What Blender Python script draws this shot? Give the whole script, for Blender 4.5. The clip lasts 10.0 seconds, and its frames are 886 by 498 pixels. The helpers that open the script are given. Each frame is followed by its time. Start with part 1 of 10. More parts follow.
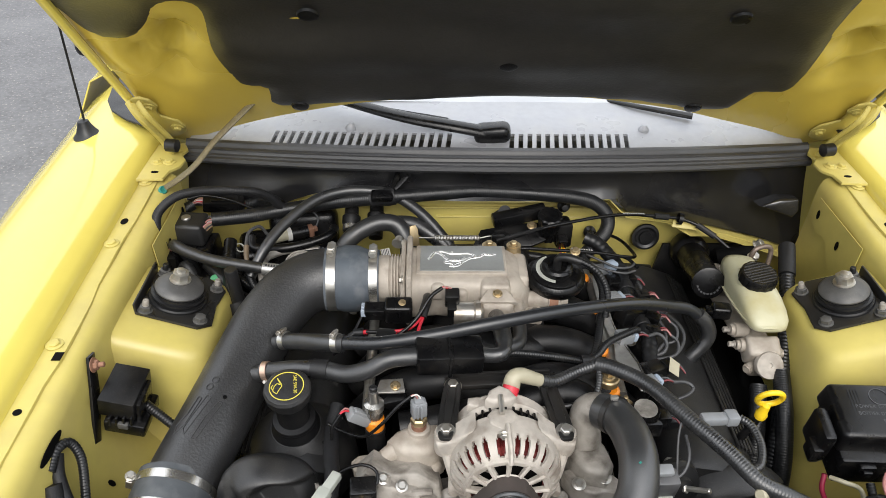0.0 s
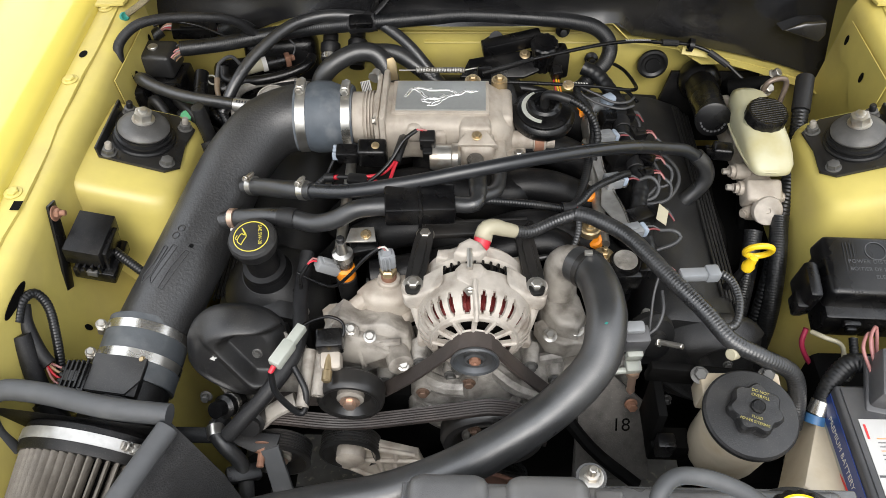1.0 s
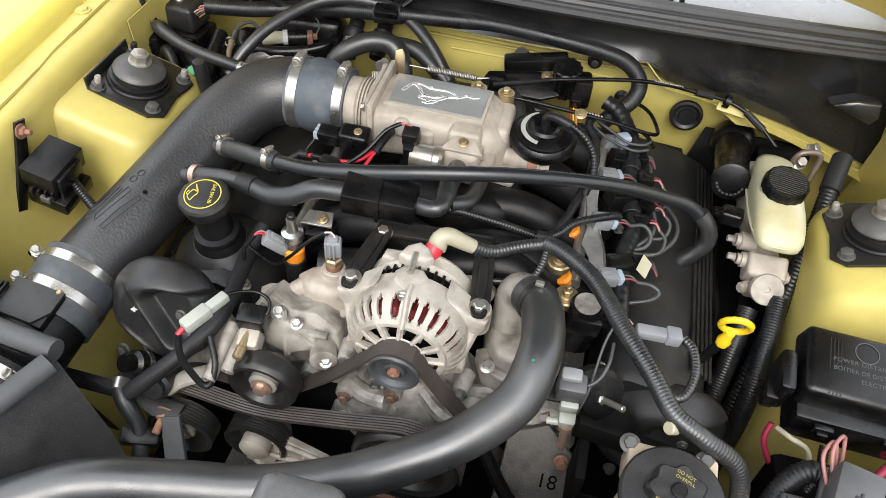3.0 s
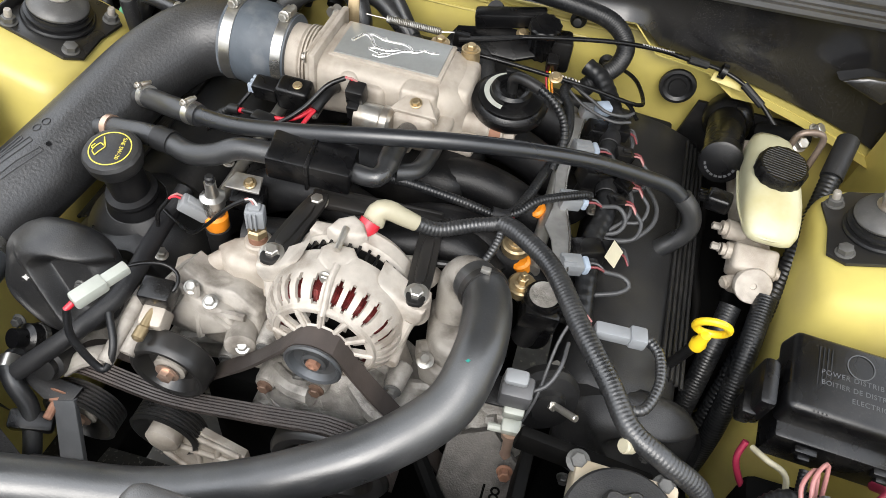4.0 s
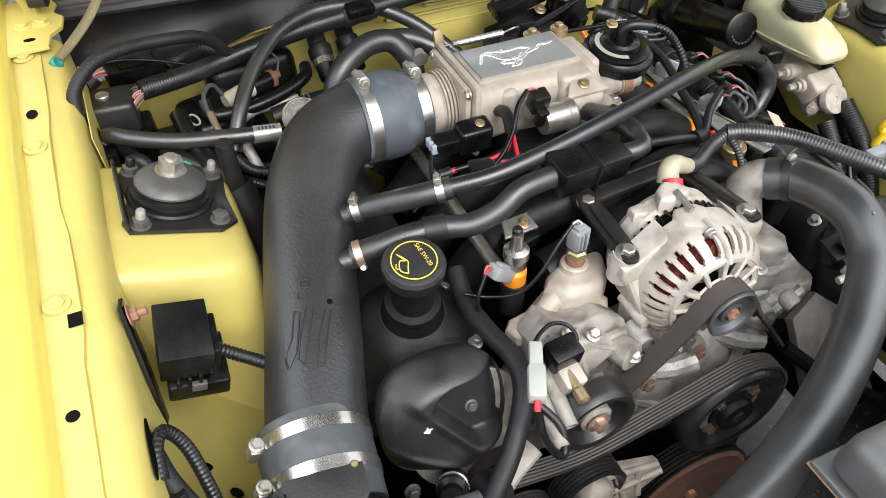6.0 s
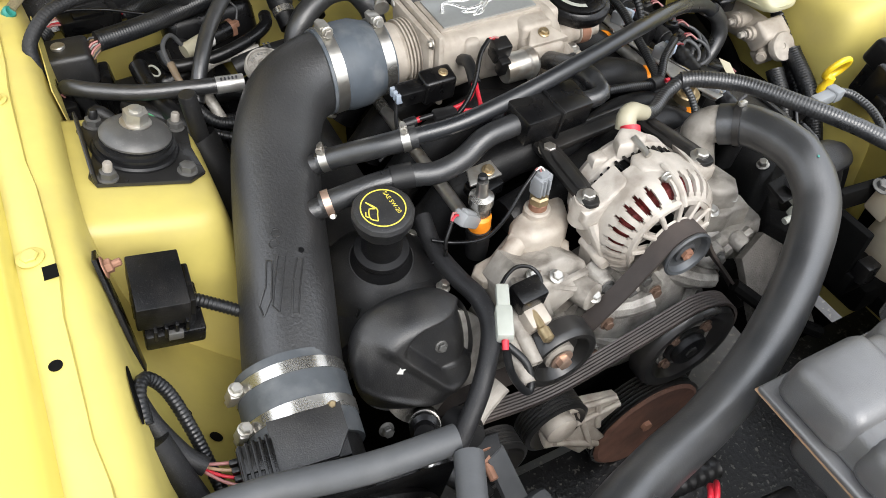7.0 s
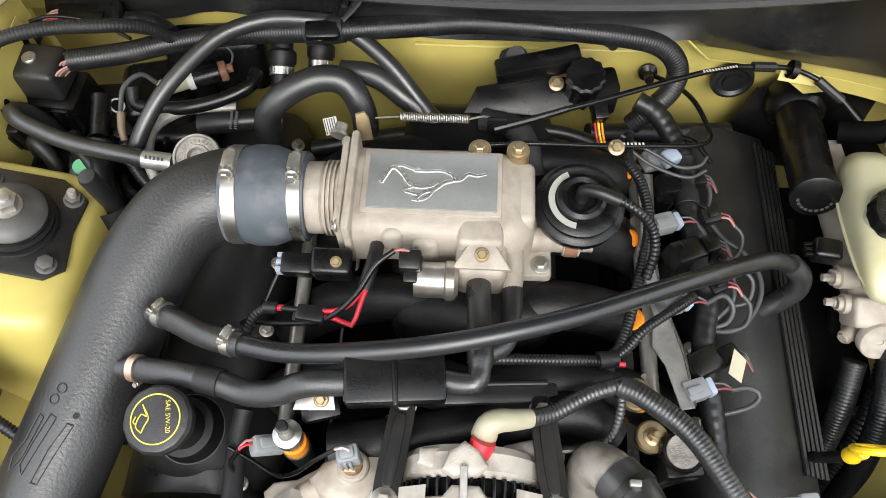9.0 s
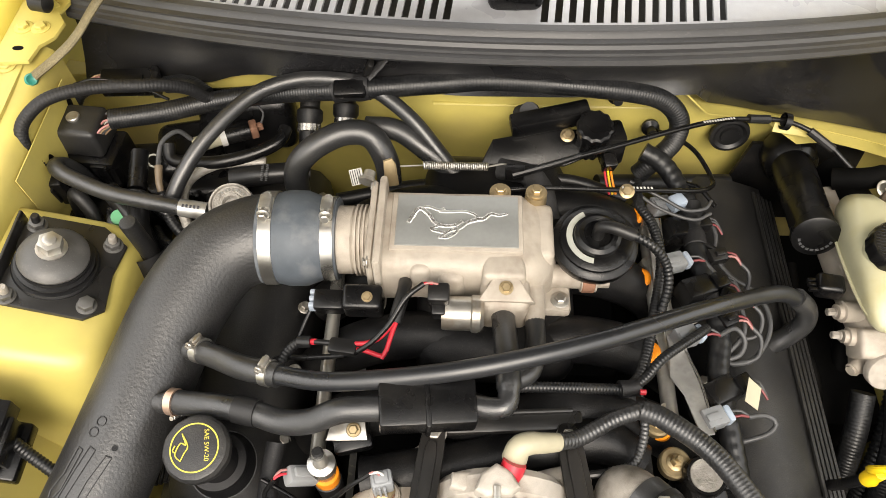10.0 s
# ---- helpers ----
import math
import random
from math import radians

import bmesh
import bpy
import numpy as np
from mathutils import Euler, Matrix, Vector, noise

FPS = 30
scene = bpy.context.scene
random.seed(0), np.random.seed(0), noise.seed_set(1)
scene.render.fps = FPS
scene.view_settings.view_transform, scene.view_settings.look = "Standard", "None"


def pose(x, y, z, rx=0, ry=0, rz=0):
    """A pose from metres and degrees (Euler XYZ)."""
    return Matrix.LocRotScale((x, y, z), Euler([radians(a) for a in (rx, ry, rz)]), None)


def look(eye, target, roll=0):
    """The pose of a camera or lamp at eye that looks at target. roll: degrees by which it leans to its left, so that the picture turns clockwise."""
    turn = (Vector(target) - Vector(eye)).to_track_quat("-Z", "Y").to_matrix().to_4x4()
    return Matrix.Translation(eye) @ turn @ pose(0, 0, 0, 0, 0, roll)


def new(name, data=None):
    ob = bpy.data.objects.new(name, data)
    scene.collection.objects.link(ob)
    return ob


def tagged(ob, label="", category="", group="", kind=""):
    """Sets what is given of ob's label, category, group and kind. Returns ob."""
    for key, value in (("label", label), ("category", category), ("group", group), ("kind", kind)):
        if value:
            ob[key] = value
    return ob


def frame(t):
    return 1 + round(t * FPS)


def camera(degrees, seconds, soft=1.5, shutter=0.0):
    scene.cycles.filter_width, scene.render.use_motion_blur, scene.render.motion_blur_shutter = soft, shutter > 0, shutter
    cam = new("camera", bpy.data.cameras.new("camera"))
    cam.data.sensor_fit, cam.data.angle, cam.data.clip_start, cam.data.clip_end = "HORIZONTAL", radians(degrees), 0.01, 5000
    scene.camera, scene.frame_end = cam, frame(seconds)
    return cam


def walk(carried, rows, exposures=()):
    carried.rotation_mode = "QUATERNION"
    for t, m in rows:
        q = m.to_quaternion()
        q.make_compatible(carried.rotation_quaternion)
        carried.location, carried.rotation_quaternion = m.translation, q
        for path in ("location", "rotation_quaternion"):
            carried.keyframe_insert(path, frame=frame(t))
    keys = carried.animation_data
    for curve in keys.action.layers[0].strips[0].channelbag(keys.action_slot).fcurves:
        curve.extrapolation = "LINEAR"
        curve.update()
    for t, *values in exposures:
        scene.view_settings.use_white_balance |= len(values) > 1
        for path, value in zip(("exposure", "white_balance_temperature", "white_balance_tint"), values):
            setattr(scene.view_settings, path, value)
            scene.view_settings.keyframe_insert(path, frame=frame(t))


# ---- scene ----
cam = camera(60.0, 10.0, soft=0.65)
PATH = [
    (0, (-0.126, -0.956, 1.606), (-0.1, 0.695, 0.477), 0.8),
    (0.5, (-0.068, -0.888, 1.615), (-0.11, 0.563, 0.24), 0.3),
    (0.6, (-0.063, -0.886, 1.61), (-0.111, 0.539, 0.207), -0.0),
    (1, (-0.04, -0.868, 1.611), (-0.103, 0.441, 0.1), -1.5),
    (1.5, (-0.031, -0.887, 1.601), (-0.067, 0.348, 0.027), -0.4),
    (2, (-0.027, -0.908, 1.586), (-0.061, 0.294, -0.012), 0.1),
    (2.5, (0.007, -0.895, 1.581), (-0.077, 0.379, 0.042), 0.9),
    (3, (0.105, -0.832, 1.534), (-0.148, 0.525, 0.087), 5.0),
    (3.2, (0.15, -0.806, 1.504), (-0.133, 0.53, 0.044), 6.8),
    (4.3, (0.154, -0.718, 1.455), (-0.071, 0.579, -0.05), 7.3),
    (4.5, (0.074, -0.72, 1.463), (-0.138, 0.583, -0.039), 5.4),
    (5, (-0.165, -0.741, 1.437), (-0.153, 0.653, 0.003), 0.1),
    (5.5, (-0.377, -0.72, 1.411), (0.034, 0.634, -0.002), -0.7),
    (5.7, (-0.449, -0.709, 1.401), (0.047, 0.626, -0.003), -0.5),
    (6.8, (-0.553, -0.699, 1.415), (0.131, 0.524, -0.012), 2.2),
    (7, (-0.534, -0.714, 1.416), (0.12, 0.457, -0.068), 2.7),
    (7.5, (-0.472, -0.728, 1.441), (-0.018, 0.333, -0.192), 3.7),
    (8, (-0.246, -0.647, 1.553), (0.047, 0.446, -0.097), 5.7),
    (8.5, (-0.083, -0.492, 1.545), (-0.012, 0.526, -0.175), 2.8),
    (9, (-0.04, -0.38, 1.564), (-0.11, 0.543, -0.209), -1.4),
    (9.5, (-0.037, -0.316, 1.593), (-0.136, 0.64, -0.161), -2.4),
    (10, (-0.072, -0.45, 1.573), (-0.128, 0.673, -0.082), -0.8),
]
walk(cam, [(t, look(eye, target, roll)) for t, eye, target, roll in PATH], [(0, -0.18, 6500, 10), (0.8, -0.05, 6500, 10), (2.5, 0.07, 6500, 10), (4.5, 0.33, 6450, 10), (5.5, 0.29, 6450, 10), (7.5, 0.24, 6380, 10), (8.5, 0.22, 6650, 11), (9.0, 0.32, 6480, 9), (9.5, 0.38, 6850, 10), (10, 0.42, 7300, 11)])

# world and light: bright overcast sky with a soft sun
world = bpy.data.worlds.new("sky")
scene.world = world
world.use_nodes = True
_n, _l = world.node_tree.nodes, world.node_tree.links
_n.clear()
_sky = _n.new("ShaderNodeTexSky")
_sky.sky_type, _sky.sun_disc = "NISHITA", False
_sky.sun_elevation, _sky.sun_rotation = radians(44), radians(178)
_sky.air_density, _sky.dust_density, _sky.ozone_density = 1.0, 3.0, 1.0
_tex = _n.new("ShaderNodeTexNoise")
_tex.inputs["Scale"].default_value, _tex.inputs["Detail"].default_value = 1.6, 6.0
_ramp = _n.new("ShaderNodeValToRGB")
_ramp.color_ramp.elements[0].position, _ramp.color_ramp.elements[0].color = 0.3, (8.0, 8.4, 9.0, 1)
_ramp.color_ramp.elements[1].position, _ramp.color_ramp.elements[1].color = 0.7, (13.0, 13.2, 13.4, 1)
_mix = _n.new("ShaderNodeMix")
_mix.data_type = "RGBA"
_mix.inputs[0].default_value = 0.8
_bg, _out = _n.new("ShaderNodeBackground"), _n.new("ShaderNodeOutputWorld")
_bg.inputs["Strength"].default_value = 0.21
_l.new(_tex.outputs["Fac"], _ramp.inputs[0])
_l.new(_sky.outputs[0], _mix.inputs[6])
_l.new(_ramp.outputs[0], _mix.inputs[7])
# an overcast sky, brightest overhead
_co, _sep, _up, _shade = _n.new("ShaderNodeTexCoord"), _n.new("ShaderNodeSeparateXYZ"), _n.new("ShaderNodeMapRange"), _n.new("ShaderNodeVectorMath")
_up.inputs["To Min"].default_value, _up.inputs["To Max"].default_value = 0.34, 1.75
_shade.operation = "SCALE"
_l.new(_co.outputs["Generated"], _sep.inputs[0])
_l.new(_sep.outputs["Z"], _up.inputs["Value"])
_l.new(_mix.outputs[2], _shade.inputs[0])
_l.new(_up.outputs[0], _shade.inputs["Scale"])
_l.new(_shade.outputs[0], _bg.inputs["Color"])
_l.new(_bg.outputs[0], _out.inputs["Surface"])

_sun = bpy.data.lights.new("sun", "SUN")
_sun.energy, _sun.angle, _sun.color = 2.3, radians(34), (1.0, 0.965, 0.91)
sun = new("sun", _sun)
sun.matrix_basis = look((0.1, -3.0, 3.7), (0, 0, 0.8))


# ---- materials ----
def mat(name, col, rough=0.5, metal=0.0, var=0.15, scale=60.0, bump=0.0, bscale=400.0, spec=0.5, coat=0.0,
        dirt=None, dirt_amt=0.0, dirt_scale=14.0, rvar=0.1, trans=0.0, emit=None, stretch=None, speck=0.0, speck_scale=520.0):
    """A procedural surface: base colour varied at two scales, dirt in patches, roughness variation and fine relief."""
    m = bpy.data.materials.new(name)
    m.use_nodes = True
    nt = m.node_tree
    n, l = nt.nodes, nt.links
    b = n["Principled BSDF"]
    b.inputs["Metallic"].default_value = metal
    b.inputs["Specular IOR Level"].default_value = spec
    b.inputs["Coat Weight"].default_value = coat
    b.inputs["Coat Roughness"].default_value = 0.08
    if trans:
        b.inputs["Transmission Weight"].default_value = trans
    tc = n.new("ShaderNodeTexCoord")
    vec = tc.outputs["Object"]
    if stretch:
        mp = n.new("ShaderNodeMapping")
        mp.inputs["Scale"].default_value = stretch
        l.new(vec, mp.inputs["Vector"])
        vec = mp.outputs["Vector"]

    def noisy(s, detail=4.0):
        t = n.new("ShaderNodeTexNoise")
        t.inputs["Scale"].default_value, t.inputs["Detail"].default_value = s, detail
        l.new(vec, t.inputs["Vector"])
        return t.outputs["Fac"]

    fine, wide = noisy(scale), noisy(scale * 0.16, 3.0)
    add = n.new("ShaderNodeMath")
    add.operation = "ADD"
    l.new(fine, add.inputs[0])
    l.new(wide, add.inputs[1])
    mr = n.new("ShaderNodeMapRange")
    mr.inputs["From Min"].default_value, mr.inputs["From Max"].default_value = 0.6, 1.4
    mr.inputs["To Min"].default_value, mr.inputs["To Max"].default_value = 1 - var, 1 + var
    l.new(add.outputs[0], mr.inputs["Value"])
    mul = n.new("ShaderNodeMix")
    mul.data_type, mul.blend_type = "RGBA", "MULTIPLY"
    mul.inputs[0].default_value = 1.0
    mul.inputs[6].default_value = (*col, 1)
    cmb = n.new("ShaderNodeCombineColor")
    for i in range(3):
        l.new(mr.outputs[0], cmb.inputs[i])
    l.new(cmb.outputs[0], mul.inputs[7])
    colour = mul.outputs[2]
    if dirt:
        dn = noisy(dirt_scale, 8.0)
        dr = n.new("ShaderNodeMapRange")
        dr.inputs["From Min"].default_value, dr.inputs["From Max"].default_value = 0.48, 0.68
        dr.inputs["To Max"].default_value = dirt_amt
        l.new(dn, dr.inputs["Value"])
        dm = n.new("ShaderNodeMix")
        dm.data_type = "RGBA"
        dm.inputs[7].default_value = (*dirt, 1)
        l.new(dr.outputs[0], dm.inputs[0])
        l.new(colour, dm.inputs[6])
        colour = dm.outputs[2]
    if speck:
        sr = n.new("ShaderNodeMapRange")
        sr.inputs["From Min"].default_value, sr.inputs["From Max"].default_value = 0.60, 0.72
        sr.inputs["To Max"].default_value = speck
        l.new(noisy(speck_scale, 2.0), sr.inputs["Value"])
        sm = n.new("ShaderNodeMix")
        sm.data_type = "RGBA"
        sm.inputs[7].default_value = (0.30, 0.28, 0.25, 1)
        l.new(sr.outputs[0], sm.inputs[0])
        l.new(colour, sm.inputs[6])
        colour = sm.outputs[2]
    l.new(colour, b.inputs["Base Color"])
    rr = n.new("ShaderNodeMapRange")
    rr.inputs["From Min"].default_value, rr.inputs["From Max"].default_value = 0.3, 0.7
    rr.inputs["To Min"].default_value, rr.inputs["To Max"].default_value = max(0.02, rough - rvar), min(1, rough + rvar)
    l.new(wide, rr.inputs["Value"])
    l.new(rr.outputs[0], b.inputs["Roughness"])
    if bump:
        bp = n.new("ShaderNodeBump")
        bp.inputs["Strength"].default_value, bp.inputs["Distance"].default_value = bump, 0.001
        l.new(noisy(bscale, 3.0), bp.inputs["Height"])
        l.new(bp.outputs[0], b.inputs["Normal"])
    if emit:
        b.inputs["Emission Color"].default_value = (*emit, 1)
    return m


DUST = (0.30, 0.27, 0.23)
M_yellow = mat("yellow_paint", (0.64, 0.535, 0.115), 0.16, 0, 0.03, 30, 0.02, 30, coat=0.5, rvar=0.05)
M_yellow_in = mat("yellow_inner_paint", (0.515, 0.432, 0.118), 0.50, 0, 0.07, 40, 0.06, 90, dirt=(0.36, 0.29, 0.11), dirt_amt=0.45, dirt_scale=9.0, rvar=0.14)
M_rubber = mat("black_rubber", (0.008, 0.008, 0.0085), 0.42, 0, 0.25, 80, 0.1, 500, spec=0.45, dirt=(0.06, 0.056, 0.05), dirt_amt=0.12, speck=0.05)
M_hose = mat("hose_rubber", (0.017, 0.0175, 0.0185), 0.34, 0, 0.25, 90, 0.3, 600, spec=0.8, dirt=(0.07, 0.068, 0.064), dirt_amt=0.25, dirt_scale=24.0, speck=0.07)
M_pipe = mat("satin_black_pipe", (0.012, 0.013, 0.015), 0.30, 0, 0.15, 60, 0.1, 900, spec=0.7, dirt=(0.05, 0.05, 0.05), dirt_amt=0.12, speck=0.05)
M_plastic = mat("black_plastic", (0.0032, 0.0032, 0.0036), 0.28, 0, 0.3, 120, 0.2, 900, spec=0.36, dirt=(0.07, 0.065, 0.058), dirt_amt=0.12, dirt_scale=26.0, speck=0.03)
M_matte = mat("dull_black_plastic", (0.0045, 0.0045, 0.005), 0.42, 0, 0.3, 100, 0.3, 800, spec=0.27, dirt=(0.08, 0.073, 0.065), dirt_amt=0.14, dirt_scale=22.0, speck=0.06)
M_cover = mat("dusty_cover_plastic", (0.013, 0.013, 0.0135), 0.42, 0, 0.25, 90, 0.3, 700, spec=0.5, dirt=(0.06, 0.056, 0.05), dirt_amt=0.28, dirt_scale=18.0, speck=0.08)
M_crinkle = mat("crinkle_black_coat", (0.019, 0.019, 0.0195), 0.44, 0, 0.18, 70, 0.5, 300, spec=0.7, dirt=(0.05, 0.048, 0.045), dirt_amt=0.22, rvar=0.08, speck=0.06)
M_loom = mat("split_loom_plastic", (0.007, 0.0075, 0.0085), 0.38, 0, 0.3, 120, 0.15, 800, spec=0.45, dirt=(0.07, 0.066, 0.06), dirt_amt=0.15, dirt_scale=30.0, speck=0.06)
M_radhose = mat("coolant_hose_rubber", (0.022, 0.0225, 0.0235), 0.36, 0, 0.2, 90, 0.15, 500, spec=1.0, dirt=(0.07, 0.069, 0.066), dirt_amt=0.3, dirt_scale=14.0, speck=0.05)
M_tape = mat("cloth_tape", (0.010, 0.010, 0.011), 0.55, 0, 0.3, 120, 0.4, 900, spec=0.4, speck=0.06)
M_cast = mat("cast_aluminium", (0.40, 0.355, 0.30), 0.50, 0.12, 0.18, 60, 0.5, 1400, dirt=(0.19, 0.15, 0.115), dirt_amt=0.65, dirt_scale=26, speck=0.05)
M_cast_dirty = mat("oily_cast_aluminium", (0.34, 0.32, 0.29), 0.42, 0.3, 0.3, 80, 0.9, 500, dirt=(0.05, 0.044, 0.037), dirt_amt=0.75, dirt_scale=38, speck=0.25)
M_cast_mid = mat("weathered_cast_aluminium", (0.31, 0.285, 0.25), 0.5, 0.2, 0.25, 70, 0.5, 1200, dirt=(0.09, 0.075, 0.06), dirt_amt=0.75, dirt_scale=36, speck=0.1)
M_alt = mat("alternator_alloy", (0.45, 0.41, 0.36), 0.5, 0.12, 0.18, 80, 0.5, 1400, dirt=(0.20, 0.165, 0.13), dirt_amt=0.7, dirt_scale=30, speck=0.06)
M_plate = mat("grey_badge_plate", (0.36, 0.37, 0.36), 0.42, 0.6, 0.06, 200, 0.1, 900)
M_bright = mat("polished_relief", (0.80, 0.79, 0.76), 0.25, 0.85, 0.08, 100)
M_steel = mat("zinc_steel", (0.46, 0.445, 0.41), 0.36, 0.8, 0.2, 90, 0.08, 300, dirt=(0.24, 0.17, 0.10), dirt_amt=0.5, dirt_scale=50)
M_band = mat("stainless_band", (0.56, 0.545, 0.51), 0.27, 0.95, 0.15, 60, 0.06, 300, dirt=(0.35, 0.32, 0.27), dirt_amt=0.4, dirt_scale=40)
M_rust = mat("rusty_steel", (0.27, 0.14, 0.09), 0.7, 0.35, 0.3, 90, 0.3, 300)
M_copper = mat("copper_winding", (0.17, 0.022, 0.020), 0.4, 0.2, 0.5, 400, 0.9, 900)
M_silicone = mat("blue_grey_rubber", (0.066, 0.078, 0.092), 0.52, 0, 0.2, 60, 0.2, 300, dirt=(0.17, 0.175, 0.18), dirt_amt=0.7, dirt_scale=26)
M_couple = mat("grey_rubber", (0.052, 0.058, 0.064), 0.52, 0, 0.2, 60, 0.2, 300, dirt=(0.16, 0.165, 0.165), dirt_amt=0.5, dirt_scale=24)
M_trim = mat("grey_rubber_trim", (0.055, 0.057, 0.06), 0.6, 0, 0.15, 50, 0.12, 300, dirt=(0.14, 0.14, 0.135), dirt_amt=0.35)
M_cowl = mat("grey_cowl_plastic", (0.30, 0.305, 0.32), 0.34, 0, 0.1, 80, 0.15, 900, dirt=(0.34, 0.335, 0.32), dirt_amt=0.4)
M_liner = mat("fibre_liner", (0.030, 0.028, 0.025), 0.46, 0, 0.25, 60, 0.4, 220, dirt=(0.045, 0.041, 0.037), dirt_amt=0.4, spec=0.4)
M_tank = mat("degas_tank_plastic", (0.085, 0.085, 0.086), 0.33, 0, 0.2, 60, 0.3, 1200, spec=1.0, dirt=(0.15, 0.145, 0.135), dirt_amt=0.5, dirt_scale=10.0, speck=0.05, rvar=0.12)
M_milky = mat("milky_plastic", (0.46, 0.44, 0.29), 0.35, 0, 0.08, 40, 0.04, 200, dirt=(0.34, 0.27, 0.09), dirt_amt=0.6, spec=0.4)
M_beige = mat("stained_beige_plastic", (0.46, 0.40, 0.30), 0.45, 0, 0.15, 40, 0.05, 200, dirt=(0.26, 0.19, 0.11), dirt_amt=0.55, dirt_scale=20.0)
M_pleat = mat("filter_gauze", (0.16, 0.145, 0.125), 0.8, 0, 0.25, 200, 0.5, 1300, dirt=(0.08, 0.068, 0.055), dirt_amt=0.6, spec=0.2)
M_white = mat("white_label", (0.56, 0.55, 0.52), 0.4, 0, 0.06, 60, dirt=(0.42, 0.40, 0.36), dirt_amt=0.3)
M_grey_conn = mat("grey_connector_plastic", (0.21, 0.22, 0.23), 0.45, 0, 0.1, 90, dirt=(0.2, 0.19, 0.17), dirt_amt=0.4)
M_pale = mat("pale_connector_plastic", (0.35, 0.365, 0.325), 0.45, 0, 0.1, 90, dirt=(0.35, 0.33, 0.28), dirt_amt=0.4)
M_lblue = mat("pale_blue_plastic", (0.32, 0.38, 0.46), 0.4, 0, 0.1, 90, dirt=(0.25, 0.26, 0.27), dirt_amt=0.4)
M_orange = mat("orange_seal", (0.85, 0.27, 0.015), 0.4, 0, 0.1, 90)
M_red = mat("red_wire", (0.50, 0.02, 0.035), 0.38, 0, 0.1, 90)
M_crimson = mat("crimson_wire", (0.20, 0.012, 0.035), 0.4, 0, 0.1, 90)
M_pink = mat("pink_wire", (0.34, 0.15, 0.14), 0.4, 0, 0.1, 90)
M_darkred = mat("dusty_red_wire", (0.17, 0.03, 0.034), 0.45, 0, 0.2, 90, dirt=(0.12, 0.08, 0.07), dirt_amt=0.4)
M_tan = mat("tan_wire", (0.34, 0.22, 0.13), 0.45, 0, 0.1, 90)
M_green = mat("green_cap", (0.08, 0.33, 0.15), 0.4, 0, 0.1, 90)
M_rustdust = mat("dusty_rust", (0.16, 0.10, 0.07), 0.6, 0.3, 0.3, 90)
M_dome = mat("weathered_grey_washer", (0.075, 0.073, 0.070), 0.5, 0.2, 0.2, 60, 0.15, 500, dirt=(0.15, 0.145, 0.135), dirt_amt=0.35, dirt_scale=30.0, speck=0.1)
M_cast_dark = mat("sooty_cast_alloy", (0.085, 0.078, 0.070), 0.55, 0.2, 0.3, 80, 0.8, 500, dirt=(0.03, 0.027, 0.024), dirt_amt=0.6, dirt_scale=38, speck=0.15)
M_teal = mat("teal_clip", (0.02, 0.20, 0.165), 0.35, 0, 0.1, 90)
M_ypl = mat("yellow_plastic", (0.82, 0.55, 0.02), 0.35, 0, 0.06, 60)
M_ycap = mat("yellow_print", (0.56, 0.48, 0.07), 0.5, 0, 0.06, 200)
M_cream = mat("cream_rubber_boot", (0.38, 0.35, 0.25), 0.5, 0, 0.12, 60, dirt=(0.25, 0.22, 0.16), dirt_amt=0.4)
M_blue = mat("blue_label", (0.02, 0.045, 0.19), 0.35, 0, 0.06, 60)
M_battery = mat("battery_case", (0.062, 0.063, 0.067), 0.42, 0, 0.1, 60, 0.1, 500, dirt=(0.2, 0.19, 0.18), dirt_amt=0.3)
M_redlab = mat("red_print", (0.62, 0.03, 0.03), 0.4, 0, 0.04, 60)
M_orangelab = mat("orange_print", (0.80, 0.28, 0.06), 0.4, 0, 0.04, 60)
M_skyblue = mat("light_blue_print", (0.40, 0.62, 0.76), 0.4, 0, 0.04, 60)
M_oliveprint = mat("worn_yellow_print", (0.30, 0.265, 0.075), 0.5, 0, 0.3, 300)
M_paper = mat("glossy_label_paper", (0.46, 0.455, 0.44), 0.4, 0, 0.06, 60, dirt=(0.36, 0.35, 0.32), dirt_amt=0.3)
M_ink = mat("dark_print", (0.03, 0.03, 0.035), 0.5, 0, 0.1, 60)
M_greyprint = mat("grey_print", (0.06, 0.062, 0.065), 0.5, 0, 0.1, 60)
M_wire = mat("dark_grey_wire", (0.055, 0.056, 0.058), 0.45, 0, 0.2, 120)
M_zinc = mat("dull_zinc", (0.095, 0.093, 0.088), 0.52, 0.3, 0.2, 90, 0.25, 500)
M_zinc2 = mat("galvanised_steel", (0.44, 0.435, 0.42), 0.42, 0.7, 0.25, 120, 0.15, 500, dirt=(0.15, 0.14, 0.12), dirt_amt=0.5, dirt_scale=60)
M_belt = mat("belt_rubber", (0.034, 0.027, 0.024), 0.6, 0, 0.2, 90, 0.2, 500, dirt=(0.09, 0.07, 0.06), dirt_amt=0.5)
M_pulley = mat("pulley_coated_steel", (0.016, 0.0155, 0.015), 0.34, 0.15, 0.15, 90, 0.06, 400, spec=0.6, dirt=(0.05, 0.042, 0.036), dirt_amt=0.3)
M_bluegrey = mat("blue_grey_steel", (0.085, 0.092, 0.10), 0.42, 0.5, 0.2, 90, dirt=(0.10, 0.08, 0.06), dirt_amt=0.4)
